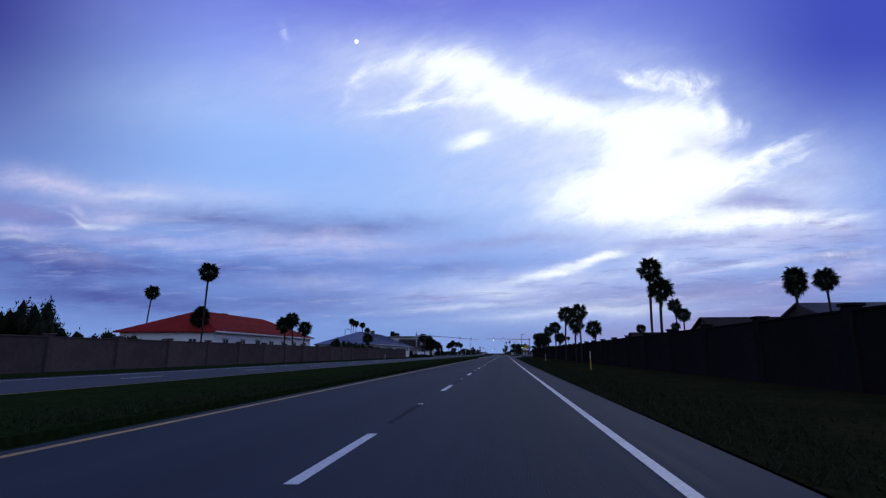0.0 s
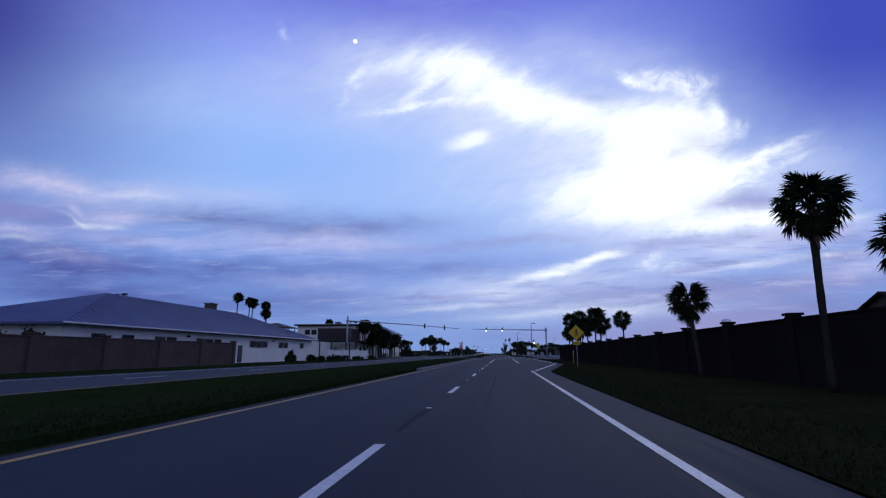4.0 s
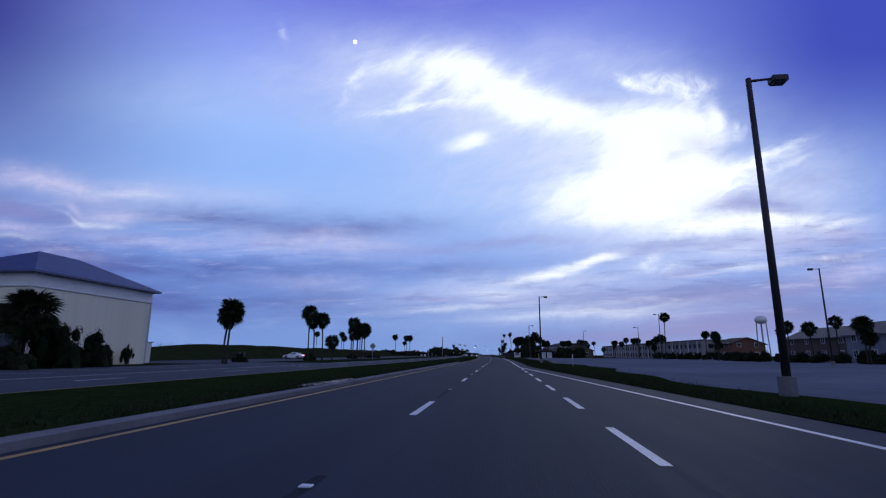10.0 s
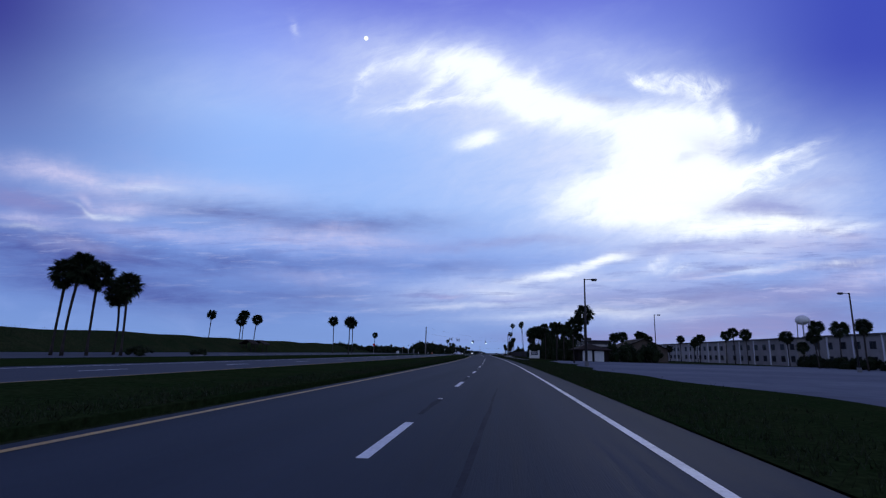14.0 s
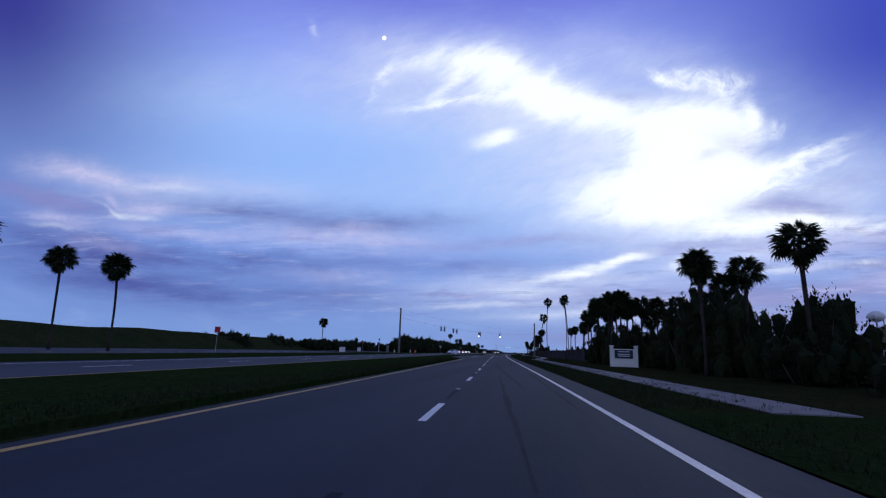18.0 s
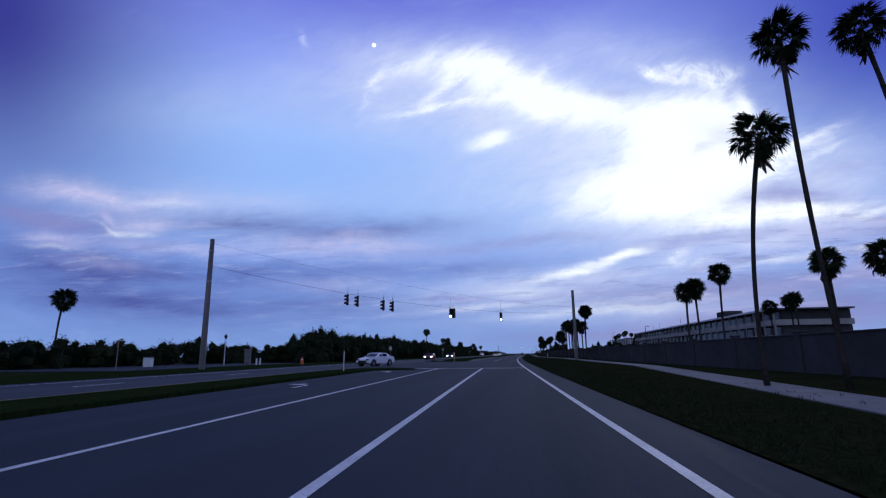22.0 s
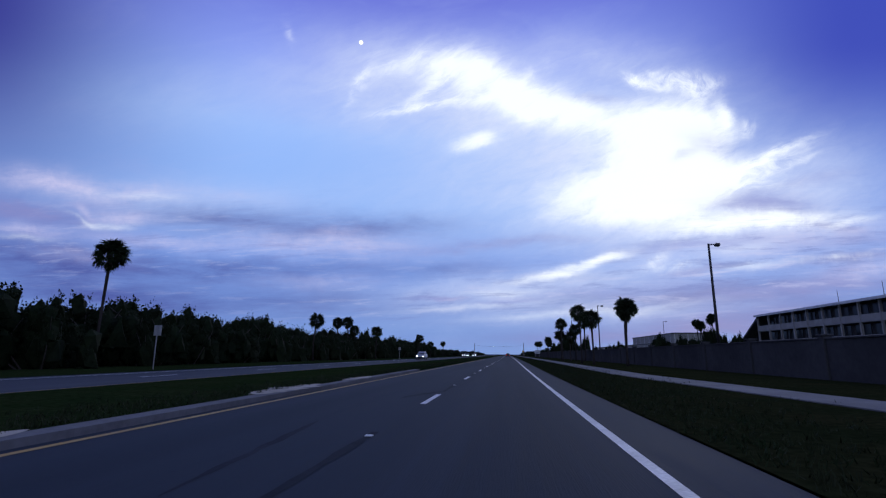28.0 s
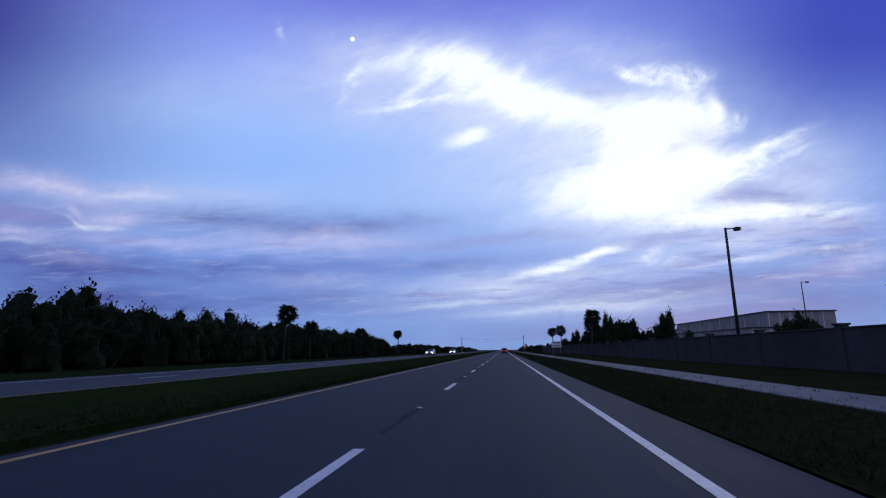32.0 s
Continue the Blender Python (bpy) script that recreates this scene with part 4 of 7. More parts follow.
# ---- buildings as main forms ----
def hip_roof(w, l, rise, over=0.5, thick=0.18, ridge=None):
    """A hip roof over a plan w (x) by l (y), from z = 0."""
    bm = fresh()
    x, y = w / 2 + over, l / 2 + over
    r = (l - w) / 2 if ridge is None else ridge
    long_y = r >= 0
    r = abs(r)
    top = [(0, -r, rise), (0, r, rise)] if long_y else [(-r, 0, rise), (r, 0, rise)]
    lo = [bm.verts.new((a * x, b * y, -thick)) for a, b in ((-1, -1), (1, -1), (1, 1), (-1, 1))]
    e = [bm.verts.new((a * x, b * y, 0)) for a, b in ((-1, -1), (1, -1), (1, 1), (-1, 1))]
    t = [bm.verts.new(p) for p in top]
    for i in range(4):
        bm.faces.new((lo[i], lo[(i + 1) % 4], e[(i + 1) % 4], e[i]))
    bm.faces.new(lo[::-1])
    if r < 0.01:
        bmesh.ops.remove_doubles(bm, verts=t, dist=0.02)
        k = [v for v in bm.verts if abs(v.co.z - rise) < 1e-5][0]
        for i in range(4):
            bm.faces.new((e[i], e[(i + 1) % 4], k))
    elif long_y:
        bm.faces.new((e[0], e[1], t[0])), bm.faces.new((e[1], e[2], t[1], t[0])), bm.faces.new((e[2], e[3], t[1])), bm.faces.new((e[3], e[0], t[0], t[1]))
    else:
        bm.faces.new((e[0], e[1], t[1], t[0])), bm.faces.new((e[1], e[2], t[1])), bm.faces.new((e[2], e[3], t[0], t[1])), bm.faces.new((e[3], e[0], t[0]))
    bmesh.ops.recalc_face_normals(bm, faces=bm.faces)
    return bm

# ---- building parts ----
MESH_CACHE = {}


def cached(key, maker, material):
    if key not in MESH_CACHE:
        bm = maker()
        me = bpy.data.meshes.new(key[0])
        bm.to_mesh(me), bm.free()
        me.materials.append(material)
        MESH_CACHE[key] = me
    return MESH_CACHE[key]


def ring_bm(w, h, t=0.08, depth=0.10):
    """A window frame in the xz plane with a mullion; y is outward negative."""
    bm = fresh()
    for x0, x1, z0, z1 in ((-w / 2, -w / 2 + t, 0, h), (w / 2 - t, w / 2, 0, h), (-w / 2 + t, w / 2 - t, 0, t), (-w / 2 + t, w / 2 - t, h - t, h), (-t / 3, t / 3, t, h - t)):
        box(bm, x0, x1, -depth, 0.02, z0, z1)
    return bm


def window(parent, m, w, h, frame_mat=None):
    """A framed window on a wall; m: its foot on the wall, with -y outward."""
    f = share("window", cached(("window", w, h, (frame_mat or M_TRIM).name), lambda: ring_bm(w, h), frame_mat or M_TRIM), parent, m)
    share("pane", cached(("pane", w, h), lambda: box(fresh(), -w / 2 + 0.05, w / 2 - 0.05, -0.05, -0.03, 0.05, h - 0.05), M_GLASS), f, Matrix())
    return f


def face(x, y, z, side):
    """Pose on a building's wall: side 'e' looks to +x, 's' to -y, 'w' to -x."""
    return Matrix.Translation((x, y, z)) @ Matrix.Rotation(radians({"s": 0, "e": 90, "w": -90, "n": 180}[side]), 4, "Z")


def walls_bm(w, l, h, t=0.25):
    """Four walls round a plan w by l, open inside."""
    bm = fresh()
    box(bm, -w / 2, w / 2, -l / 2, -l / 2 + t, -0.1, h)
    box(bm, -w / 2, w / 2, l / 2 - t, l / 2, -0.1, h)
    box(bm, -w / 2, -w / 2 + t, -l / 2 + t, l / 2 - t, -0.1, h)
    box(bm, w / 2 - t, w / 2, -l / 2 + t, l / 2 - t, -0.1, h)
    return bm


def slab(x0, x1, y0, y1, z0, z1, bevel=0.02):
    return box(fresh(), x0, x1, y0, y1, z0, z1, bevel)


def gable_roof(w, l, rise, over=0.5, t=0.2):
    """A gable roof with its ridge along y."""
    bm = fresh()
    x, y = w / 2 + over, l / 2 + over
    drop = rise * over / (w / 2)
    a = [[bm.verts.new((px, py, pz)) for px, pz in ((-x, -drop), (0, rise), (x, -drop), (x, -drop - t), (0, rise - t), (-x, -drop - t))] for py in (-y, y)]
    for i in range(6):
        bm.faces.new((a[0][i], a[0][(i + 1) % 6], a[1][(i + 1) % 6], a[1][i]))
    bm.faces.new((a[0][0], a[0][5], a[0][4], a[0][1])), bm.faces.new((a[0][1], a[0][4], a[0][3], a[0][2]))
    bm.faces.new((a[1][0], a[1][1], a[1][4], a[1][5])), bm.faces.new((a[1][1], a[1][2], a[1][3], a[1][4]))
    bmesh.ops.recalc_face_normals(bm, faces=bm.faces)
    return bm


def gable_wall(w, rise, y, t=0.25):
    bm = fresh()
    a = [[bm.verts.new(p) for p in ((-w / 2, yy, 0), (w / 2, yy, 0), (0, yy, rise))] for yy in (y, y + t)]
    bm.faces.new(a[0]), bm.faces.new(a[1][::-1])
    for i in range(3):
        bm.faces.new((a[0][i], a[1][i], a[1][(i + 1) % 3], a[0][(i + 1) % 3]))
    bmesh.ops.recalc_face_normals(bm, faces=bm.faces)
    return bm


def raise_bm(bm, z):
    for v in bm.verts:
        v.co.z += z
    return bm


def roof_tiles(parent, w, l, rise, base, material, name="roof_course", step=0.45, over=0.5):
    """Straight courses lying on the road-side slope of a hip roof, each a thin proud strip."""
    n = int((w / 2 + over) / step)
    for i in range(n):
        t0 = i / n
        x0, x1 = (w / 2 + over) * (1 - t0), (w / 2 + over) * (1 - (i + 1) / n)
        z0, z1 = base + rise * t0, base + rise * (i + 1) / n
        y0 = (l / 2 + over) - ((l / 2 + over) - max((l - w) / 2, 0.0)) * t0
        bm = fresh()
        v = [bm.verts.new(p) for p in ((x0, -y0, z0 + 0.05), (x0, y0, z0 + 0.05), (x1, y0 - step, z1 + 0.012), (x1, -y0 + step, z1 + 0.012), (x0, -y0, z0 + 0.004), (x0, y0, z0 + 0.004))]
        bm.faces.new((v[0], v[1], v[2], v[3])), bm.faces.new((v[4], v[5], v[1], v[0]))
        part(name, bm, material, parent)


# ---- the left side: red roof, blue roof, shops and tower ----
def red_house():
    w, l, h, rise = 14.0, 35.0, 4.1, 3.4
    t = thing("building", "long white single-storey building under a red hip roof", "building", at(83.0, -46.0))
    part("wall", walls_bm(w, l, h), M_WHITE, t)
    roof = part("roof", raise_bm(hip_roof(w, l, rise, 0.6), h + 0.12), M_RED, t, "red tiled hip roof")
    roof_tiles(t, w, l, rise, h + 0.12, M_RED, over=0.6)
    part("fascia", slab(w / 2 + 0.5, w / 2 + 0.66, -l / 2 - 0.6, l / 2 + 0.6, h - 0.12, h + 0.1), M_TRIM, t)
    for i in range(7):
        y = -14.5 + i * 4.8
        window(t, face(w / 2, y, 1.9, "e"), 1.5, 1.3)
        part("awning", slab(w / 2, w / 2 + 0.45, y - 0.9, y + 0.9, 3.25, 3.37), M_TRIM, t)
    for x in (-4, 0, 4):
        window(t, face(x, -l / 2, 1.9, "s"), 1.2, 1.3)


def blue_house():
    w, l, h, rise, ridge = 15.2, 53.6, 3.6, 3.9, 13.8
    t = thing("building", "long cream single-storey building with a low blue metal roof", "building", at(160.8, -42.2))
    part("wall", walls_bm(w, l, h), M_WHITE, t)
    part("roof", raise_bm(hip_roof(w, l, rise, 0.9, ridge=ridge), h), M_BLUE, t, "dark blue metal hip roof")
    n = 70
    for i in range(n):
        y = -l / 2 + (i + 0.5) * l / n
        reach = min(1.0, (l / 2 + 0.9 - abs(y)) / (l / 2 + 0.9 - ridge))
        bm = tube(fresh(), [(w / 2 + 0.85, y, h + 0.03), (w / 2 + 0.9 - (w / 2 + 0.9) * reach * 0.98, y, h + 0.03 + rise * reach * 0.98)], [0.03, 0.03], 4)
        part("roof_seam", bm, M_BLUE, t)
    for y in (-23.0, -19.5, -15.0, -13.2, -8.0, -6.2, -4.4, 4.5, 6.3, 8.1, 13.6, 15.4, 22.0):
        window(t, face(w / 2, y, 2.0, "e"), 1.5, 0.85, M_DARKMETAL)
    dr = part("door", slab(w / 2 - 0.02, w / 2 + 0.06, 0.6, 1.7, 0.0, 2.2), M_BLACK, t, "dark side door")
    part("handle", tube(fresh(), [(w / 2 + 0.1, 1.5, 0.95), (w / 2 + 0.1, 1.5, 1.15)], [0.02, 0.02], 6), M_STEEL, dr)
    for y in (-10.5, 10.5):
        part("flood_lamp", box(fresh(), w / 2, w / 2 + 0.35, y - 0.15, y + 0.15, 2.9, 3.1, 0.03), M_DARKMETAL, t)
    part("gutter", tube(fresh(), [(w / 2 + 0.95, -l / 2 - 0.9, h - 0.05), (w / 2 + 0.95, l / 2 + 0.9, h - 0.05)], [0.07, 0.07], 6), M_TRIM, t)
    ch = part("chimney", slab(-2.6, -1.5, 8.6, 10.2, 5.5, 8.5, 0.03), M_WALL_TAN, t, "brown brick chimney stack")
    part("chimney_cap", slab(-2.7, -1.4, 8.5, 10.3, 8.5, 8.66, 0.02), M_CONCRETE, ch)


def two_storey():
    w, l, h = 16.0, 22.0, 8.3
    t = thing("building", "white two-storey shop with a flat overhanging roof", "building", at(239.0, -46.5))
    part("wall", walls_bm(w, l, h), M_WHITE, t)
    part("roof", slab(-w / 2 - 0.7, w / 2 + 1.2, -l / 2 - 0.8, l / 2 + 0.6, h, h + 0.32, 0.04), M_BROWNROOF, t, "flat dark roof with a deep overhang")
    part("roof_edge", slab(-w / 2 - 0.8, w / 2 + 1.3, -l / 2 - 0.9, l / 2 + 0.7, h + 0.34, h + 0.46, 0.02), M_TRIM, t)
    awn = fresh()
    v = [awn.verts.new(p) for p in ((w / 2, -l / 2, 4.5), (w / 2, l / 2, 4.5), (w / 2 + 1.6, l / 2, 3.7), (w / 2 + 1.6, -l / 2, 3.7), (w / 2, -l / 2, 4.3), (w / 2, l / 2, 4.3), (w / 2 + 1.6, l / 2, 3.55), (w / 2 + 1.6, -l / 2, 3.55))]
    for q in ((0, 1, 2, 3), (7, 6, 5, 4), (3, 2, 6, 7), (0, 3, 7, 4), (1, 5, 6, 2)):
        awn.faces.new([v[i] for i in q])
    part("canopy", awn, M_BROWNROOF, t, "sloping dark shingled canopy")
    for i in range(8):
        y = -l / 2 + 0.3 + i * (l - 0.6) / 7
        part("post", slab(w / 2 + 1.3, w / 2 + 1.5, y - 0.1, y + 0.1, -0.1, 3.6), M_BROWNROOF, t)
        part("pilaster", slab(w / 2 + 0.0, w / 2 + 0.12, y - 0.14, y + 0.14, 4.5, h), M_BROWNROOF, t)
    for y in (-6.5, -2.0, 3.0):
        window(t, face(w / 2, y, 1.0, "e"), 1.7, 1.6, M_DARKMETAL)
    for x in (-5.2, -3.4, 1.0):
        window(t, face(x, -l / 2, 6.0, "s"), 1.4, 1.3, M_DARKMETAL)
    d = part("door", slab(4.2, 5.3, -l / 2 - 0.05, -l / 2 + 0.02, 0.0, 2.3), M_BLACK, t, "dark entrance door")
    part("handle", tube(fresh(), [(4.4, -l / 2 - 0.1, 0.9), (4.4, -l / 2 - 0.1, 1.2)], [0.02, 0.02], 6), M_STEEL, d)
    for i, wd in enumerate((1.2, 1.6, 1.8, 1.7, 1.4, 1.1, 0.6)):
        part("lettering_bar", slab(2.2 - wd / 2, 2.2 + wd / 2, -l / 2 - 0.02, -l / 2 + 0.01, 2.75 - i * 0.27, 2.87 - i * 0.27, 0.0), M_DARKMETAL, t)
    # raised deck with a board screen
    g = thing("roof_deck", "weathered grey timber screen round a raised deck", "deck", at(223.0, -46.0))
    part("floor", slab(0.5, 8.5, -4.5, 4.5, 4.0, 4.25), M_SCREEN, g)
    for i in range(40):
        share("board", cached(("board",), lambda: box(fresh(), -0.03, 0.03, -0.11, 0.11, 4.2, 7.2), M_SCREEN), g, Matrix.Translation((8.5, -4.5 + i * 0.228, 0)))
    for i in range(34):
        share("board", MESH_CACHE[("board",)], g, Matrix.Translation((8.4 - i * 0.23, -4.55, 0)) @ Matrix.Rotation(radians(90), 4, "Z"))
    for x in (1.2, 7.8):
        for y in (-4.2, 4.2):
            part("post", slab(x - 0.12, x + 0.12, y - 0.12, y + 0.12, -0.1, 4.0), M_SCREEN, g)
    p = thing("pavilion", "open timber pavilion with a low hip roof", "pavilion", at(240.0, -66.0))
    part("roof", raise_bm(hip_roof(8, 9, 1.3, 0.5), 8.6), M_GREYROOF, p)
    part("deck", slab(-4.2, 4.2, -4.8, 4.8, 4.6, 4.9), M_BROWNROOF, p)
    for x in (-3.8, 3.8):
        for y in (-4.3, 0, 4.3):
            part("post", slab(x - 0.1, x + 0.1, y - 0.1, y + 0.1, -0.1, 8.6), M_BROWNROOF, p)
    for y in (-4.6, 4.6):
        part("rail", slab(-4.0, 4.0, y - 0.05, y + 0.05, 5.8, 5.9), M_BROWNROOF, p)
        part("rail_board", slab(-4.0, 4.0, y - 0.03, y + 0.03, 4.9, 5.6), M_BROWNROOF, p)


def shops():
    w, l, h = 14.0, 33.0, 4.6
    t = thing("building", "white single-storey shop row with a dark shingled mansard", "building", at(267.0, -48.5))
    part("wall", walls_bm(w, l, h), M_WHITE, t)
    mn = fresh()
    v = [mn.verts.new(p) for y in (-l / 2 - 0.3, l / 2 + 0.3) for p in ((w / 2 + 1.8, y, 3.1), (w / 2 + 0.1, y, 5.2), (w / 2 + 0.1, y, 4.9), (w / 2 + 1.8, y, 2.9))]
    for i in range(4):
        mn.faces.new((v[i], v[(i + 1) % 4], v[4 + (i + 1) % 4], v[4 + i]))
    mn.faces.new(v[3::-1]), mn.faces.new(v[4:])
    part("mansard", mn, M_BROWNROOF, t, "dark brown shingled mansard roof")
    part("parapet", slab(w / 2 - 0.4, w / 2 + 0.06, -l / 2, l / 2 - 9, 5.2, 5.75), M_TRIM, t, "white band along the roof edge")
    part("roof", slab(-w / 2, w / 2 - 0.45, -l / 2, l / 2, h, h + 0.3), M_GREYROOF, t)
    for i in range(9):
        y = -l / 2 + 0.5 + i * (l - 1) / 8
        part("post", slab(w / 2 + 1.5, w / 2 + 1.7, y - 0.1, y + 0.1, -0.1, 2.95), M_BROWNROOF, t)
    for i in range(4):
        y = -4.0 + i * 2.6
        sh = fresh()
        q = [sh.verts.new(p) for p in ((w / 2 + 1.55, y - 1.05, 2.8), (w / 2 + 1.55, y + 1.05, 2.8), (w / 2 + 2.25, y + 1.05, 1.1), (w / 2 + 2.25, y - 1.05, 1.1))]
        k = [sh.verts.new(u.co + Vector((-0.06, 0, -0.03))) for u in q]
        sh.faces.new(q), sh.faces.new(k[::-1])
        for j in range(4):
            sh.faces.new((q[j], q[(j + 1) % 4], k[(j + 1) % 4], k[j]))
        s1 = part("shutter", sh, M_TRIM, t, "white top-hung storm shutter, propped open")
        part("stay", tube(fresh(), [(w / 2 + 2.2, y, 1.2), (w / 2 + 1.5, y, 1.0)], [0.02, 0.02], 5), M_STEEL, s1)
    for y in (-13.5, -10, 8.5, 11):
        window(t, face(w / 2, y, 0.9, "e"), 1.8, 1.6, M_DARKMETAL)
    part("door", slab(w / 2 - 0.02, w / 2 + 0.06, 6.0, 7.2, 0, 2.2), M_BLACK, t, "dark doorway under the canopy")
    part("porch_roof", raise_bm(gable_roof(5.0, 7.0, 1.4, 0.4), 3.0), M_BROWNROOF, t, "low dark porch gable").location = (w / 2 + 2.6, 12.5, 0)
    for y in (9.6, 15.4):
        part("porch_post", slab(w / 2 + 4.6, w / 2 + 4.8, y - 0.1, y + 0.1, -0.1, 3.0), M_BROWNROOF, t)


def tower():
    w, l, h = 10.5, 15.5, 8.2
    t = thing("building", "cream clapboard tower block with a blue hip roof", "building", at(291.5, -46.0))
    part("wall", walls_bm(w, l, h), M_CREAM, t)
    part("roof", raise_bm(hip_roof(w, l, 2.9, 0.7), h + 0.05), M_BLUE, t, "blue-grey metal hip roof")
    part("frieze", slab(w / 2 + 0.04, w / 2 + 0.1, -l / 2 - 0.1, l / 2, h - 1.25, h - 0.05), M_WHITE, t)
    part("frieze", slab(-w / 2, w / 2, -l / 2 - 0.1, -l / 2 - 0.04, h - 1.25, h - 0.05), M_WHITE, t)
    for z in (h - 1.35, h - 0.12):
        part("band", slab(w / 2 + 0.04, w / 2 + 0.14, -l / 2 - 0.14, l / 2, z, z + 0.12), M_TRIM, t)
        part("band", slab(-w / 2, w / 2 + 0.0, -l / 2 - 0.14, -l / 2 - 0.04, z, z + 0.12), M_TRIM, t)
    n = 32
    for i in range(n):
        z = i * (h - 1.4) / n
        share("clapboard", cached(("clapboard", "e"), lambda: wedge(l, (8.2 - 1.4) / 32), M_CREAM), t, face(w / 2, 0, z, "e"))
        share("clapboard", cached(("clapboard", "s"), lambda: wedge(w, (8.2 - 1.4) / 32), M_CREAM), t, face(0, -l / 2, z, "s"))
    for x, y in ((w / 2, -l / 2), (w / 2, l / 2)):
        part("corner_board", slab(x - 0.02, x + 0.12, y - 0.12, y + 0.06, 0, h - 1.3), M_TRIM, t)
    part("meter_box", box(fresh(), w / 2 + 0.05, w / 2 + 0.3, -3.0, -2.6, 0.5, 1.2, 0.03), M_STEEL, t)
    lean = thing("lean_to", "small cream shed against the tower", "shed", at(301.0, -44.5))
    part("body", slab(-2, 2, -1.6, 1.6, -0.1, 2.4, 0.03), M_CREAM, lean)
    part("roof", slab(-2.2, 2.2, -1.8, 1.8, 2.4, 2.52, 0.02), M_TRIM, lean)


def wedge(length, height):
    """A clapboard: thin at the top, thicker at its lower edge; -y is outward."""
    bm = fresh()
    a = [[bm.verts.new((x, y, z)) for y, z in ((0.0, 0), (-0.045, 0), (-0.012, height), (0, height))] for x in (-length / 2, length / 2)]
    for i in range(4):
        bm.faces.new((a[0][i], a[0][(i + 1) % 4], a[1][(i + 1) % 4], a[1][i]))
    bm.faces.new(a[0][::-1]), bm.faces.new(a[1])
    bmesh.ops.recalc_face_normals(bm, faces=bm.faces)
    return bm


red_house(), blue_house(), two_storey(), shops(), tower()


# ---- the right side: houses, townhouses, garage, long hospital block ----
def house(s, d, w, l, h, rise, wall_mat, roof_mat, label, turn=0, rows=2, cols=4):
    t = thing("house", label, "house", at(s, d, 0, turn), group="houses behind the highway")
    part("wall", walls_bm(w, l, h), wall_mat, t)
    part("roof", raise_bm(gable_roof(w, l, rise, 0.6), h), roof_mat, t)
    for y in (-l / 2, l / 2 - 0.25):
        part("gable", raise_bm(gable_wall(w, rise * 0.97, y), h - 0.01), wall_mat, t)
    for r in range(rows):
        z = 1.0 + r * 3.0
        for c in range(cols):
            window(t, face(-w / 2, -l / 2 + (c + 0.5) * l / cols, z, "w"), 1.4, 1.5)
        for x in (-w / 4, w / 4):
            window(t, face(x, -l / 2, z, "s"), 1.3, 1.5)
    part("trim", slab(-w / 2 - 0.05, -w / 2, -l / 2, l / 2, h - 0.35, h - 0.1), M_TRIM, t)
    return t


M_TANHOUSE = mat("tan_stucco", (0.11, 0.085, 0.064), (0.09, 0.068, 0.052), 0.4, 0.9, grain=0.1)
M_GREYHOUSE = mat("grey_siding", (0.20, 0.21, 0.23), (0.16, 0.17, 0.185), 0.4, 0.8, grain=0.1)
M_ORANGE = mat("terracotta_stucco", (0.17, 0.08, 0.05), (0.14, 0.065, 0.042), 0.4, 0.9, grain=0.1)
house(97, 45, 12, 18, 5.2, 2.4, M_TANHOUSE, M_BROWNROOF, "tan house with a brown shingled gable roof", 90, 1)
house(66, 44, 12, 16, 5.0, 2.2, M_TANHOUSE, M_GREYROOF, "tan house with a dark shingled gable roof", 90, 1)
house(150, 44, 11, 16, 4.6, 2.4, M_TANHOUSE, M_BROWNROOF, "tan house with a brown shingled gable roof", 90, 1)
house(172, 50, 10, 14, 4.2, 2.0, M_GREYHOUSE, M_GREYROOF, "grey house with a low shingled gable roof", 90, 1)
house(202, 58, 10, 16, 4.4, 2.0, M_WHITE, M_GREYROOF, "white house with a low grey gable roof", 0, 1)
house(288, 66, 12, 18, 5.6, 2.4, M_ORANGE, M_BROWNROOF, "terracotta house with white windows and brown roof", 0)
house(318, 66, 11, 12, 5.4, 2.8, M_GREYHOUSE, M_GREYROOF, "grey-blue gabled house with white trim", 90)
house(344, 74, 11, 20, 5.6, 2.4, M_GREYHOUSE, M_GREYROOF, "grey townhouse with a shingled gable roof", 0)
house(370, 78, 11, 24, 5.6, 2.4, M_TANHOUSE, M_GREYROOF, "beige townhouse with a shingled gable roof", 0)
house(425, 82, 11, 12, 5.2, 2.0, M_ORANGE, M_BROWNROOF, "terracotta townhouse with a brown gable roof", 0)


def apartments(s, d, l, h, label, floors=2):
    w = 12.0
    t = thing("apartment_block", label, "apartment block", at(s, d), group="pale apartment blocks")
    part("wall", walls_bm(w, l, h), M_BEIGE, t)
    part("roof", slab(-w / 2 - 0.4, w / 2 + 0.4, -l / 2 - 0.4, l / 2 + 0.4, h, h + 0.35, 0.03), M_GREYROOF, t)
    for f in range(floors):
        for i in range(int(l / 4.2)):
            window(t, face(-w / 2, -l / 2 + 2.1 + i * 4.2, 0.9 + f * 3.0, "w"), 1.6, 1.5, M_DARKMETAL)
    for x in (-3, 3):
        for f in range(floors):
            window(t, face(x, -l / 2, 0.9 + f * 3.0, "s"), 1.6, 1.5, M_DARKMETAL)
    for i in range(int(l / 8)):
        part("pier", slab(-w / 2 - 0.18, -w / 2, -l / 2 + 4 + i * 8 - 0.2, -l / 2 + 4 + i * 8 + 0.2, -0.1, h), M_TRIM, t)


for i, s in enumerate((452, 492, 532, 572)):
    apartments(s, 80 + i, 36, 6.6, "long pale two-storey apartment block with dark windows")


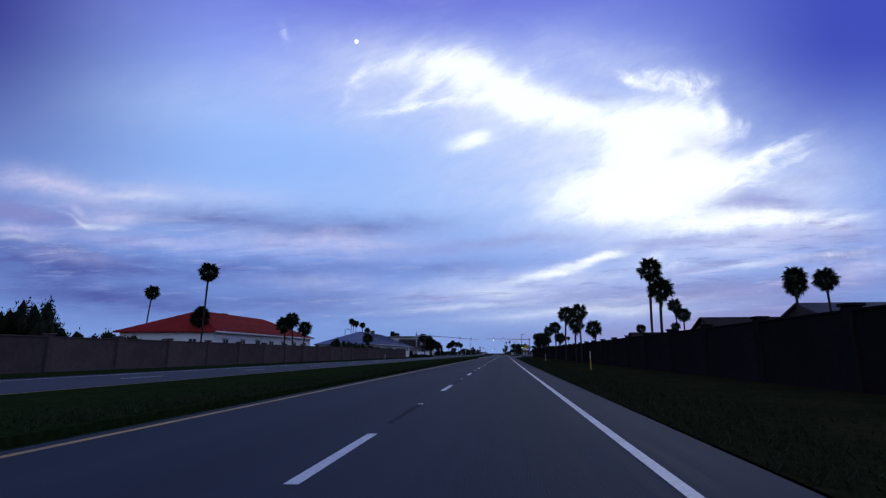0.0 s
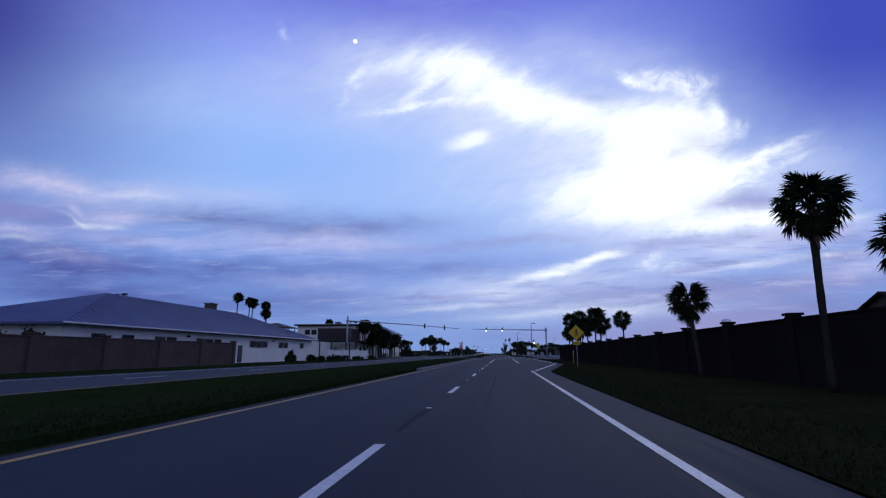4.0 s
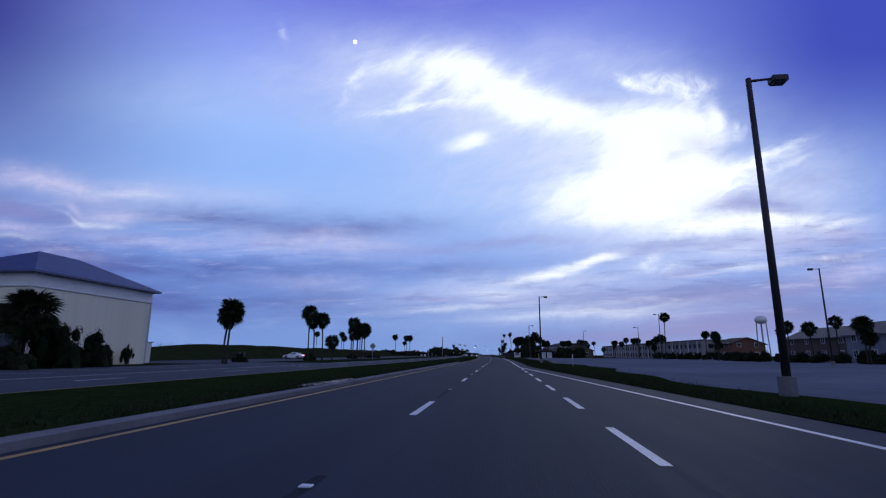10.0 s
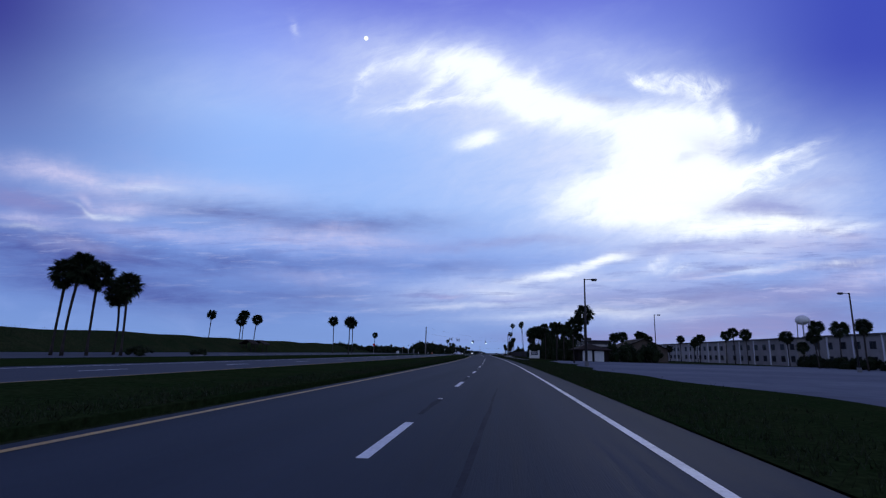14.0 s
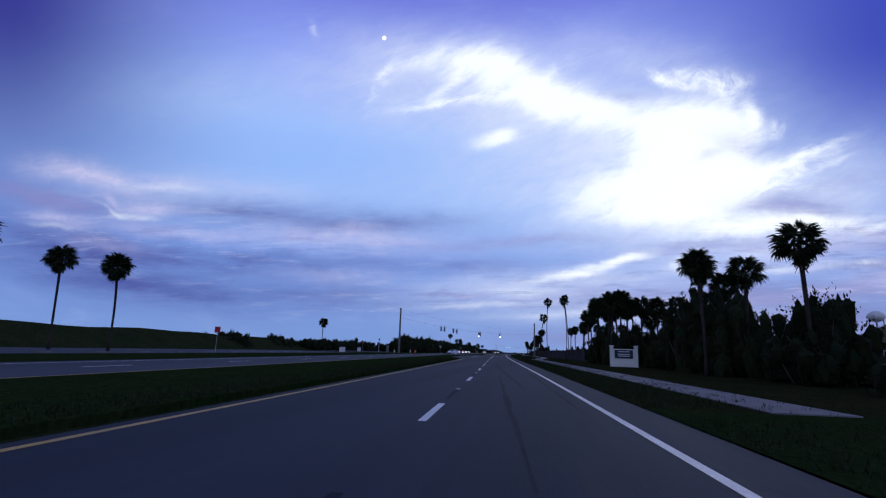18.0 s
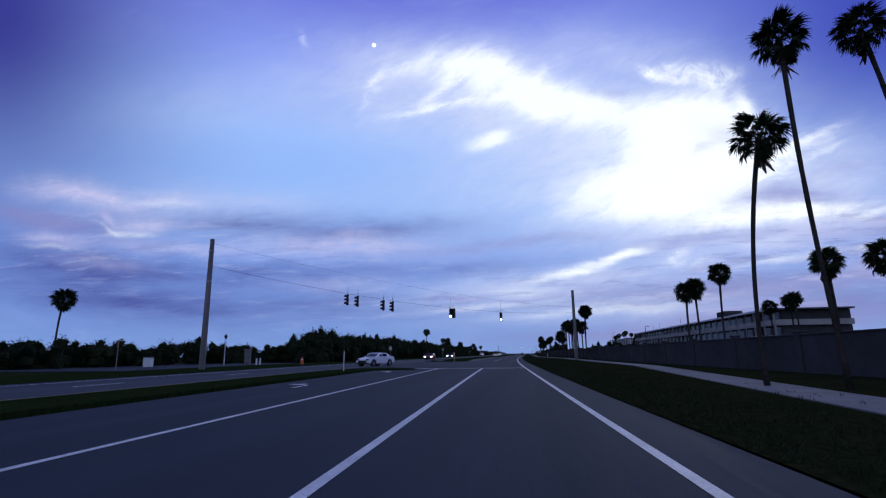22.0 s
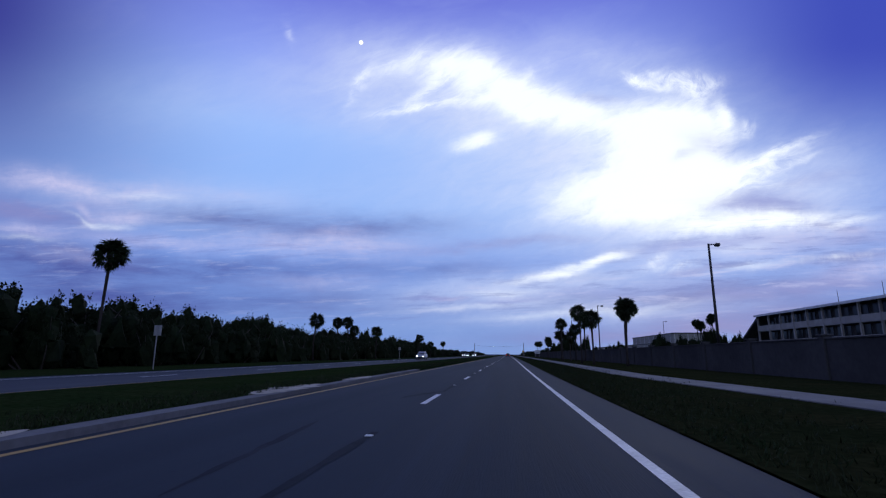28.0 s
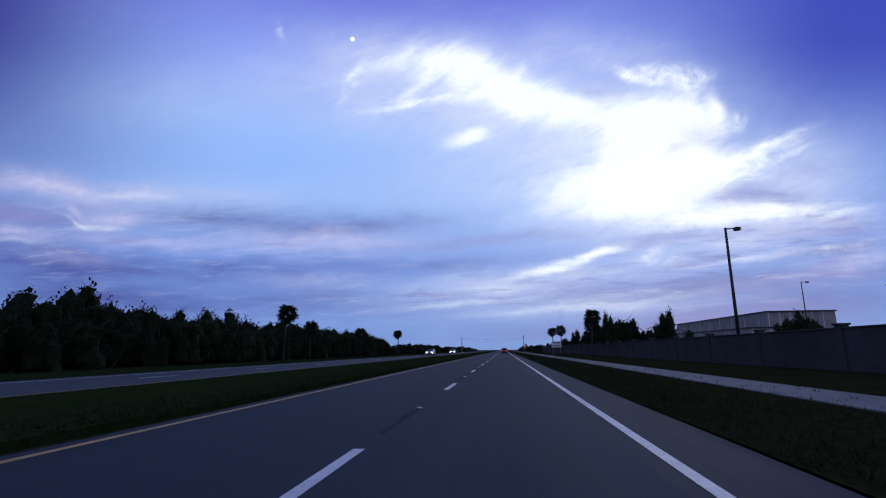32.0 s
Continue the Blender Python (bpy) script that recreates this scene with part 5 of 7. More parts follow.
def garage():
    w, l, h = 6.6, 8.5, 2.55
    t = thing("garage", "dark low garage with two white roller doors", "garage", at(460.0, 21.6))
    part("wall", walls_bm(w, l, h), M_WALL_DARK, t)
    part("roof", raise_bm(hip_roof(w, l, 1.3, 0.6), h), M_BROWNROOF, t, "dark shingled hip roof")
    for x in (-1.25, 1.25):
        dr = part("roller_door", slab(x - 1.0, x + 1.0, -l / 2 - 0.04, -l / 2 + 0.0, 0.0, 2.25, 0.0), M_TRIM, t, "white sectional roller door")
        for k in range(5):
            part("door_panel", slab(x - 0.98, x + 0.98, -l / 2 - 0.075, -l / 2 - 0.042, 0.04 + k * 0.44, 0.44 + k * 0.44, 0.012), M_TRIM, dr)
    for x in (-2.9, 0, 2.9):
        part("pier", slab(x - 0.2, x + 0.2, -l / 2 - 0.12, -l / 2, -0.1, h), M_WALL_DARK, t)
    hse = house(487, 40, 12, 14, 3.4, 2.6, M_TANHOUSE, M_BROWNROOF, "low tan house behind the garage, brown roof", 0, 1)


def hospital():
    w, l, floors = 16.0, 152.0, 3
    t = thing("office_block", "long pale three-storey block with white balcony bands", "building", at(736, 66.6))
    part("core", slab(-w / 2 + 2.0, w / 2, -l / 2 + 1, l / 2 - 1, -0.1, 10.0, 0), M_WALL_GREY, t)
    n = 30
    for f in range(floors):
        z = f * 3.35
        part("balcony_band", slab(-w / 2, -w / 2 + 0.25, -l / 2, l / 2, z + 0.0, z + 1.25, 0.02), M_BEIGE, t, "white balcony parapet")
        part("floor_slab", slab(-w / 2 + 0.25, -w / 2 + 2.0, -l / 2, l / 2, z - 0.08, z + 0.12, 0), M_CONCRETE, t)
        part("end_band", slab(-w / 2 + 0.25, w / 2, -l / 2 - 0.0, -l / 2 + 0.25, z, z + 1.25, 0.02), M_BEIGE, t)
        for i in range(n):
            y = -l / 2 + (i + 0.5) * l / n
            share("window_band", cached(("window_band",), lambda: box(fresh(), -0.05, 0.05, -1.9, 1.9, 0.0, 1.9), M_GLASS), t, Matrix.Translation((-w / 2 + 1.96, y, z + 1.2)))
    for i in range(n + 1):
        y = -l / 2 + i * l / n
        part("pier", slab(-w / 2 - 0.06, -w / 2 + 0.3, y - 0.16, y + 0.16, -0.1, 10.1, 0.0), M_BEIGE, t)
    part("roof", slab(-w / 2 - 0.5, w / 2 + 0.3, -l / 2 - 0.4, l / 2 + 0.4, 10.1, 10.45, 0.03), M_GREYROOF, t)
    part("roof_edge", slab(-w / 2 - 0.58, -w / 2 - 0.51, -l / 2 - 0.4, l / 2 + 0.4, 10.05, 10.5, 0.0), M_TRIM, t)
    for y, ww, hh in ((-28, 7, 2.8), (30, 5, 1.3)):
        part("plant_room", slab(-2, 3, y - ww / 2, y + ww / 2, 10.45, 10.45 + hh, 0.05), M_WALL_GREY, t)
    for k, y in enumerate((8, 40, 52)):
        part("roof_mast", tube(fresh(), [(-4, y, 10.4), (-4, y, 13.6)], [0.06, 0.04], 6), M_DARKMETAL, t)
    stair = fresh()
    v = [stair.verts.new((x, y, z)) for x in (-w / 2, w / 2) for y, z in ((l / 2, 10.2), (l / 2 + 13, 3.2), (l / 2 + 13, 2.8), (l / 2, 9.7))]
    for q in ((0, 1, 5, 4), (1, 2, 6, 5), (2, 3, 7, 6), (3, 0, 4, 7), (3, 2, 1, 0), (4, 5, 6, 7)):
        stair.faces.new([v[i] for i in q])
    part("stair_roof", stair, M_GREYROOF, t, "sloping roof over the end stair")


def depot():
    for s, d, l, w, h, label in ((993, 92, 84, 20, 11.8, "long pale warehouse with a flat roof"), (1000, 70, 150, 10, 6.0, "low pale warehouse with a dark roof edge")):
        t = thing("warehouse", label, "warehouse", at(s, d))
        part("wall", walls_bm(w, l, h), M_BEIGE, t)
        part("roof", slab(-w / 2 - 0.4, w / 2 + 0.4, -l / 2 - 0.4, l / 2 + 0.4, h, h + 0.4, 0.03), M_DARKMETAL, t)
        for i in range(int(l / 10)):
            part("wall_rib", slab(-w / 2 - 0.1, -w / 2, -l / 2 + 5 + i * 10, -l / 2 + 5.25 + i * 10, -0.1, h), M_TRIM, t)
        for i in range(6):
            part("end_rib", slab(-w / 2 + 0.5 + i * (w - 1) / 6, -w / 2 + 0.7 + i * (w - 1) / 6, -l / 2 - 0.1, -l / 2, -0.1, h), M_TRIM, t)


garage(), hospital(), depot()


# ---- traffic signals, poles and lamps ----
def head_bm():
    """Housing of a three-lamp signal with its visors; it looks to -y, hung about its middle."""
    bm = box(fresh(), -0.17, 0.17, -0.10, 0.12, -0.53, 0.53, 0.03)
    for z in (0.34, 0.0, -0.34):
        for k in range(9):
            a0, a1 = radians(-20 + k * 24.4), radians(-20 + (k + 1) * 24.4)
            v = [bm.verts.new((0.15 * math.cos(a), y, z + 0.15 * math.sin(a))) for a in (a0, a1) for y in (-0.10, -0.32 + 0.05 * math.sin(a))]
            bm.faces.new((v[0], v[1], v[3], v[2]))
    return bm


def lens_bm():
    bm = fresh()
    bmesh.ops.create_uvsphere(bm, u_segments=14, v_segments=8, radius=0.13)
    for v in bm.verts:
        v.co.y *= 0.35
    return bm


def signal(m, name="traffic_light", lit=True, label="", plate=False, back=False):
    t = thing(name, label or ("black three-lamp traffic light with the lowest lamp lit" if lit else "black three-lamp traffic light, seen unlit"), "traffic light", m, group="traffic lights")
    share("housing", cached(("housing",), head_bm, M_BLACK), t, Matrix())
    for k, z in enumerate((0.34, 0.0, -0.34)):
        on = lit and k == 2
        share("lens", cached(("lens", on), lens_bm, M_LIT if on else M_UNLIT), t, Matrix.Translation((0, -0.10, z)))
    part("hanger", tube(fresh(), [(0, 0.02, 0.5), (0, 0.02, 0.72)], [0.03, 0.03], 6), M_STEEL, t)
    return t


def mast(s, d, height, reach, tip_drop, label, arm_z):
    """A steel pole with a long tapered arm over the road; reach is signed."""
    t = thing("signal_mast", label, "signal mast", at(s, d))
    part("pole", tube(fresh(), [(0, 0, -0.1), (0, 0, height * 0.5), (0, 0, height)], [0.24, 0.21, 0.18], 14), M_STEEL, t, smooth=True)
    part("cap", tube(fresh(), [(0, 0, height), (0, 0, height + 0.08)], [0.2, 0.12], 12), M_STEEL, t)
    part("base_plate", box(fresh(), -0.4, 0.4, -0.4, 0.4, -0.05, 0.12, 0.03), M_STEEL, t)
    pts = [(reach * k / 8, 0, arm_z + tip_drop * (k / 8) ** 1.2) for k in range(9)]
    part("arm", tube(fresh(), pts, [0.155 - 0.095 * k / 8 for k in range(9)], 12), M_STEEL, t, smooth=True)
    part("bracket", box(fresh(), -0.3, 0.3, -0.28, 0.28, arm_z - 0.35, arm_z + 0.3, 0.05), M_STEEL, t)
    part("terminal_box", box(fresh(), -0.2, 0.2, -0.5, -0.2, 3.0, 3.6, 0.04), M_BLACK, t)
    for x, y in ((0.3, 0.3), (-0.3, 0.3), (0.3, -0.3), (-0.3, -0.3)):
        part("bolt", tube(fresh(), [(x, y, 0.1), (x, y, 0.22)], [0.03, 0.03], 6), M_STEEL, t)


mast(242.4, 11.6, 8.2, -20.4, 0.35, "grey steel signal mast with a long arm over the lanes", 7.55)
mast(216.4, -37.2, 9.9, 27.0, -2.0, "grey steel signal mast with a long arm over the opposite lanes", 8.8)
for d in (-4.9, -0.4):
    signal(at(242.1, d, 7.78))
for d, z in ((-18.5, 7.5), (-13.8, 7.1)):
    signal(at(216.7, d, z, 180), lit=True)
ca = thing("antenna_bracket", "small white camera bracket on the signal arm", "bracket", at(242.4, -2.2, 7.8))
part("stem", tube(fresh(), [(0, 0, 0), (0, 0, 0.35)], [0.025, 0.025], 6), M_STEEL, ca)
part("plate", box(fresh(), -0.22, 0.22, -0.03, 0.03, 0.33, 0.4), M_SIGNWHITE, ca)
part("plate", box(fresh(), -0.22, 0.22, -0.03, 0.03, 0.5, 0.57), M_SIGNWHITE, ca)
ped = thing("signal_post", "thin pale post carrying a traffic light", "post", at(237.6, 7.9))
part("post", tube(fresh(), [(0, 0, -0.1), (0, 0, 3.75)], [0.06, 0.055], 10), M_STEEL, ped)
part("base", box(fresh(), -0.2, 0.2, -0.2, 0.2, -0.05, 0.25, 0.04), M_CONCRETE, ped)
signal(at(237.5, 7.9, 4.3))
for s, d, w, h in ((241.0, 10.2, 0.9, 1.5), (243.6, 12.6, 0.55, 1.3), (240.2, 9.1, 0.5, 0.9)):
    cb = thing("controller_cabinet", "grey metal signal cabinet on a concrete pad", "cabinet", at(s, d))
    part("body", box(fresh(), -w / 2, w / 2, -0.3, 0.3, 0.1, h, 0.03), M_STEEL, cb)
    part("pad", box(fresh(), -w / 2 - 0.15, w / 2 + 0.15, -0.45, 0.45, -0.1, 0.1, 0.02), M_CONCRETE, cb)
    part("door", box(fresh(), -w / 2 + 0.06, w / 2 - 0.06, -0.32, -0.3, 0.18, h - 0.08, 0.005), M_STEEL, cb)
    part("roof", box(fresh(), -w / 2 - 0.04, w / 2 + 0.04, -0.36, 0.34, h, h + 0.06, 0.015), M_STEEL, cb)


def lamp_post(s, d, h, arm=-0.9, label="dark tall lamp post with a shoebox head"):
    t = thing("street_lamp", label, "street lamp", at(s, d), group="street lamps")
    part("pole", tube(fresh(), [(0, 0, -0.1), (0, 0, h)], [0.13, 0.085], 10), M_DARKMETAL, t, smooth=True)
    part("base", tube(fresh(), [(0, 0, -0.1), (0, 0, 0.6)], [0.26, 0.26], 12), M_CONCRETE, t)
    part("arm", tube(fresh(), [(0, 0, h - 0.1), (arm, 0, h - 0.05)], [0.05, 0.04], 6), M_DARKMETAL, t)
    hd = part("lamp_head", box(fresh(), min(arm, arm * 1.75), max(arm, arm * 1.75), -0.2, 0.2, h - 0.22, h + 0.02, 0.04), M_DARKMETAL, t)
    part("diffuser", box(fresh(), min(arm * 1.08, arm * 1.65), max(arm * 1.08, arm * 1.65), -0.15, 0.15, h - 0.25, h - 0.22), M_GLASS, hd)


for s, d, h, arm in ((261.0, 8.6, 10.6, 0.7), (322.7, 6.0, 10.0, 0.7), (401.6, 9.9, 10.0, 0.8), (315, 42, 12.6, -0.8), (411, 45, 10, -0.8), (391, 45, 12.6, -0.8), (471, 40, 11.6, 0.8), (727.3, 17.2, 10.4, 0.5), (784.9, 17.6, 10.6, 0.6), (820, 16.8, 10.0, 0.6),
                     (158, -50, 8.8, 0.8), (197, -30.5, 7.4, 0.8), (890, 60, 14, 0.8), (700, 40, 9, 0.6)):
    lamp_post(s, d, h, arm)


def span_pole(s, d, h):
    t = thing("signal_pole", "thick pale concrete pole carrying the signal wire", "pole", at(s, d))
    part("pole", tube(fresh(), [(0, 0, -0.1), (0, 0, h * 0.6), (0, 0, h)], [0.30, 0.25, 0.21], 12), M_WOODPOLE, t)
    for z in (h * 0.66, h * 0.9):
        part("band", tube(fresh(), [(0, 0, z), (0, 0, z + 0.12)], [0.27, 0.27], 12), M_STEEL, t)
    return t


span_pole(583.0, -28.6, 12.7), span_pole(625.3, 11.5, 11.7)
A, B = pt(583.0, -28.6, 10.0), pt(625.3, 11.5, 7.9)


def on_wire(t, sag):
    p = A.lerp(B, t)
    return Vector((p.x, p.y, p.z - sag * 4 * t * (1 - t)))


sw = thing("span_wire", "thin dark wires strung over the crossing", "wire", Matrix())
part("wire", tube(fresh(), [on_wire(k / 20, 1.55) for k in range(21)], [0.014] * 21, 5), M_BLACK, sw)
part("wire", tube(fresh(), [on_wire(k / 20, 0.75) + Vector((0, 0, 0.9 + 1.4 * (1 - k / 20) ** 2)) for k in range(21)], [0.008] * 21, 5), M_BLACK, sw)
for t0, lit in ((0.262, False), (0.285, False), (0.347, False), (0.370, False), (0.532, True), (0.698, True)):
    p = on_wire(t0, 1.55)
    g = signal(Matrix.Translation(p - Vector((0, 0, 0.72))) @ Matrix.Rotation(heading(600) + radians(0 if lit else -70), 4, "Z") @ Matrix.Scale(1.2, 4), lit=lit, label="black traffic light hung from a wire, " + ("lowest lamp lit" if lit else "facing the side road"))
    part("drop_rod", tube(fresh(), [(0, 0.02, 0.6), (0, 0.02, 1.7 if lit else 1.2)], [0.012, 0.012], 5), M_BLACK, g)
    for x in (-0.22, 0.22):
        ring = fresh()
        tube(ring, [(x + 0.1 * math.cos(a * math.pi / 5), 0.02, 0.78 + 0.1 * math.sin(a * math.pi / 5)) for a in range(11)], [0.012] * 11, 4)
        part("cable_loop", ring, M_BLACK, g)
    if 0.5 < t0 < 0.6:
        share("housing", MESH_CACHE[("housing",)], g, Matrix.Translation((0.36, 0, 0)))


# ---- signs ----
def sign_post(parent, h, r=0.03, m=None):
    part("post", tube(fresh(), [(0, 0, -0.1), (0, 0, h)], [r, r], 6), M_STEEL, parent)


def diamond(s, d, z, w, face_mat, label, turn=0.0):
    t = thing("road_sign", label, "road sign", at(s, d, 0, turn))
    sign_post(t, z + w * 0.75)
    k = w / math.sqrt(2) / 1.0
    bm = box(fresh(), -w / 2, w / 2, -0.052, -0.036, -w / 2, w / 2, 0.0)
    for v in bm.verts:
        v.co = Matrix.Rotation(radians(45), 3, "Y") @ v.co + Vector((0, 0, z))
    part("plate", bm, face_mat, t)
    b2 = fresh()
    for x0, x1, z0, z1 in ((-0.07, 0.07, 0.18, 0.32), (-0.09, 0.09, -0.1, 0.15), (-0.16, -0.09, -0.34, -0.1), (0.05, 0.13, -0.34, -0.1)):
        box(b2, x0 * w, x1 * w, -0.060, -0.056, z + z0 * w, z + z1 * w)
    part("pictogram", b2, M_BLACK, t, "plain black bars")
    part("small_plate", box(fresh(), -0.3, 0.3, -0.052, -0.036, z - w * 0.75 - 0.36, z - w * 0.75 - 0.04, 0.0), face_mat, t)
    part("arrow_bar", box(fresh(), -0.18, 0.18, -0.058, -0.054, z - w * 0.75 - 0.23, z - w * 0.75 - 0.16, 0.0), M_BLACK, t)


diamond(232.6, 8.6, 3.35, 0.85, M_SIGNYEL, "yellow-green diamond crossing sign on a steel post")
diamond(144.1, 6.3, 3.0, 0.95, M_SIGNAMB, "amber diamond warning sign on a steel post")


def plain_sign(s, d, h, w, hh, face_mat, label, turn=0.0, bars=0, posts=1):
    t = thing("road_sign", label, "road sign", at(s, d, 0, turn))
    for x in ([0] if posts == 1 else [-w * 0.35, w * 0.35]):
        part("post", tube(fresh(), [(x, 0, -0.1), (x, 0, h)], [0.035, 0.035], 6), M_STEEL, t)
    part("plate", box(fresh(), -w / 2, w / 2, -0.055, -0.038, h - hh, h, 0.0), face_mat, t)
    for i in range(bars):
        part("lettering_bar", box(fresh(), -w * 0.38, w * 0.38, -0.062, -0.058, h - hh * (i + 0.65) / bars, h - hh * (i + 0.35) / bars, 0.0), M_BLACK, t)
    return t


t = thing("road_sign", "round red no-entry sign with a small plate above", "road sign", at(221.5, -10.4, 0.0))
sign_post(t, 3.75, 0.035)
bm = fresh()
bmesh.ops.create_circle(bm, cap_ends=True, segments=28, radius=0.40)
ex = bmesh.ops.extrude_face_region(bm, geom=bm.faces[:])
for v in ex["geom"]:
    if isinstance(v, bmesh.types.BMVert):
        v.co.z += 0.015
for v in bm.verts:
    v.co = Vector((v.co.x, v.co.z - 0.06, v.co.y + 2.75))
part("plate", bm, M_SIGNRED, t)
part("white_bar", box(fresh(), -0.29, 0.29, -0.072, -0.064, 2.68, 2.82), M_SIGNWHITE, t)
part("upper_plate", box(fresh(), -0.42, 0.42, -0.055, -0.04, 3.35, 3.7), M_BLACK, t)
part("arrow_bar", box(fresh(), -0.34, 0.34, -0.064, -0.057, 3.46, 3.58), M_SIGNWHITE, t)
plain_sign(264, -33.0, 3.2, 0.8, 0.8, M_STEEL, "bare metal back of a road sign on a post", 40)
diamond(346, -25.6, 2.75, 0.95, M_STEEL, "bare metal back of a diamond warning sign on a post", 180)
plain_sign(644, -25.0, 2.9, 0.6, 0.75, M_SIGNWHITE, "small white road sign on a thin post", 0, 2)
plain_sign(718, -25.4, 3.2, 0.6, 0.75, M_STEEL, "small road sign on a thin pale post", 180)
plain_sign(803, -25.4, 2.7, 0.6, 0.6, M_STEEL, "small road sign on a thin pale post", 180)
plain_sign(501, -36, 3.2, 0.75, 0.75, M_SIGNRED, "red stop-shaped road sign at the beach parking", 0)
plain_sign(905, 12.4, 3.0, 2.4, 1.4, M_SIGNWHITE, "large white road sign on two posts", 0, 2, 2)
plain_sign(586, -40, 3.0, 0.7, 0.7, M_SIGNRED, "small red road sign beside the side road", -60)
diamond(985, 8.5, 2.9, 0.9, M_SIGNAMB, "amber diamond warning sign far along the verge")

sg = thing("monument_sign", "cream monument sign with a dark name panel", "sign", at(499.3, 13.6, 0, -14))
part("base", box(fresh(), -1.35, 1.35, -0.28, 0.28, -0.1, 0.5, 0.03), M_WHITE, sg)
part("body", box(fresh(), -1.2, 1.2, -0.16, 0.16, 0.5, 2.0, 0.02), M_WHITE, sg)
for x in (-1.3, 1.3):
    part("pillar", box(fresh(), x - 0.2, x + 0.2, -0.24, 0.24, -0.1, 2.25, 0.03), M_WHITE, sg)
    part("pillar_cap", box(fresh(), x - 0.26, x + 0.26, -0.3, 0.3, 2.25, 2.38, 0.03), M_WHITE, sg)
pn = part("panel", box(fresh(), -0.98, 0.98, -0.2, -0.165, 0.95, 1.9, 0.01), M_SIGNNAVY, sg, "dark blue name panel")
for z, wd in ((1.7, 0.62), (1.42, 0.66), (1.22, 0.62)):
    part("lettering_bar", box(fresh(), -wd, wd, -0.212, -0.203, z - 0.045, z + 0.045), M_SIGNWHITE, pn)


def delineator(s, d, h, material, label):
    t = thing("marker_post", label, "post", at(s, d), group="marker posts")
    part("post", box(fresh(), -0.032, 0.032, -0.012, 0.012, -0.1, h, 0.003), material, t)
    part("reflector", box(fresh(), -0.03, 0.03, -0.018, -0.0125, h - 0.5, h - 0.02, 0.0), M_SIGNWHITE, t)


for s, d, h, m, lab in ((38.4, 6.4, 1.35, M_SIGNAMB, "slim yellow marker post in the verge"), (164.7, 8.7, 1.6, M_SIGNAMB, "slim yellow marker post in the verge"), (345.5, 7.4, 1.5, M_SIGNYEL, "slim yellow-green marker post in the verge"),
                        (85, 6.8, 1.1, M_SIGNWHITE, "slim white marker post in the verge"), (621.5, -8.6, 1.5, M_SIGNAMB, "slim yellow marker post on the median"), (573.4, -11.6, 1.5, M_SIGNWHITE, "slim white marker post on the median"),
                        (110, -25.6, 1.0, M_SIGNWHITE, "slim white marker post in the verge"), (300, 7.5, 1.3, M_STEEL, "slim grey marker post in the verge"), (660, 8.6, 1.0, M_CONCRETE, "short pale bollard in the verge"), (661.5, 8.8, 1.0, M_CONCRETE, "short pale bollard in the verge")):
    delineator(s, d, h, m, lab)

wt = thing("water_tower", "pale far water tower on thin legs", "water tower", at(1178, 458, 0, 0, 1.55))
bm = fresh()
bmesh.ops.create_uvsphere(bm, u_segments=20, v_segments=12, radius=6.2)
for v in bm.verts:
    v.co.z = v.co.z * (0.8 if v.co.z > 0 else 0.7) + 40
part("tank", bm, M_WHITE, wt, smooth=True)
for k in range(6):
    a = k * math.pi / 3
    part("leg", tube(fresh(), [(6.6 * math.cos(a), 6.6 * math.sin(a), -0.1), (5.2 * math.cos(a), 5.2 * math.sin(a), 40)], [0.4, 0.35], 6), M_STEEL, wt)
part("riser", tube(fresh(), [(0, 0, -0.1), (0, 0, 38)], [0.7, 0.7], 8), M_STEEL, wt)

# far signals down the road
for d in (-16.0, -12.5, -4.0, -1.0):
    far = signal(at(1150, d, 8.2), label="far traffic light on a span wire, lowest lamp lit")
fw = thing("span_wire", "thin far signal wire between two poles", "wire", Matrix())
part("wire", tube(fresh(), [pt(1150, -30 + 4.4 * k, 9.4 - 0.06 * k * (10 - k)) for k in range(11)], [0.03] * 11, 5), M_BLACK, fw)
span_pole(1150, -30, 11), span_pole(1150, 14, 11)

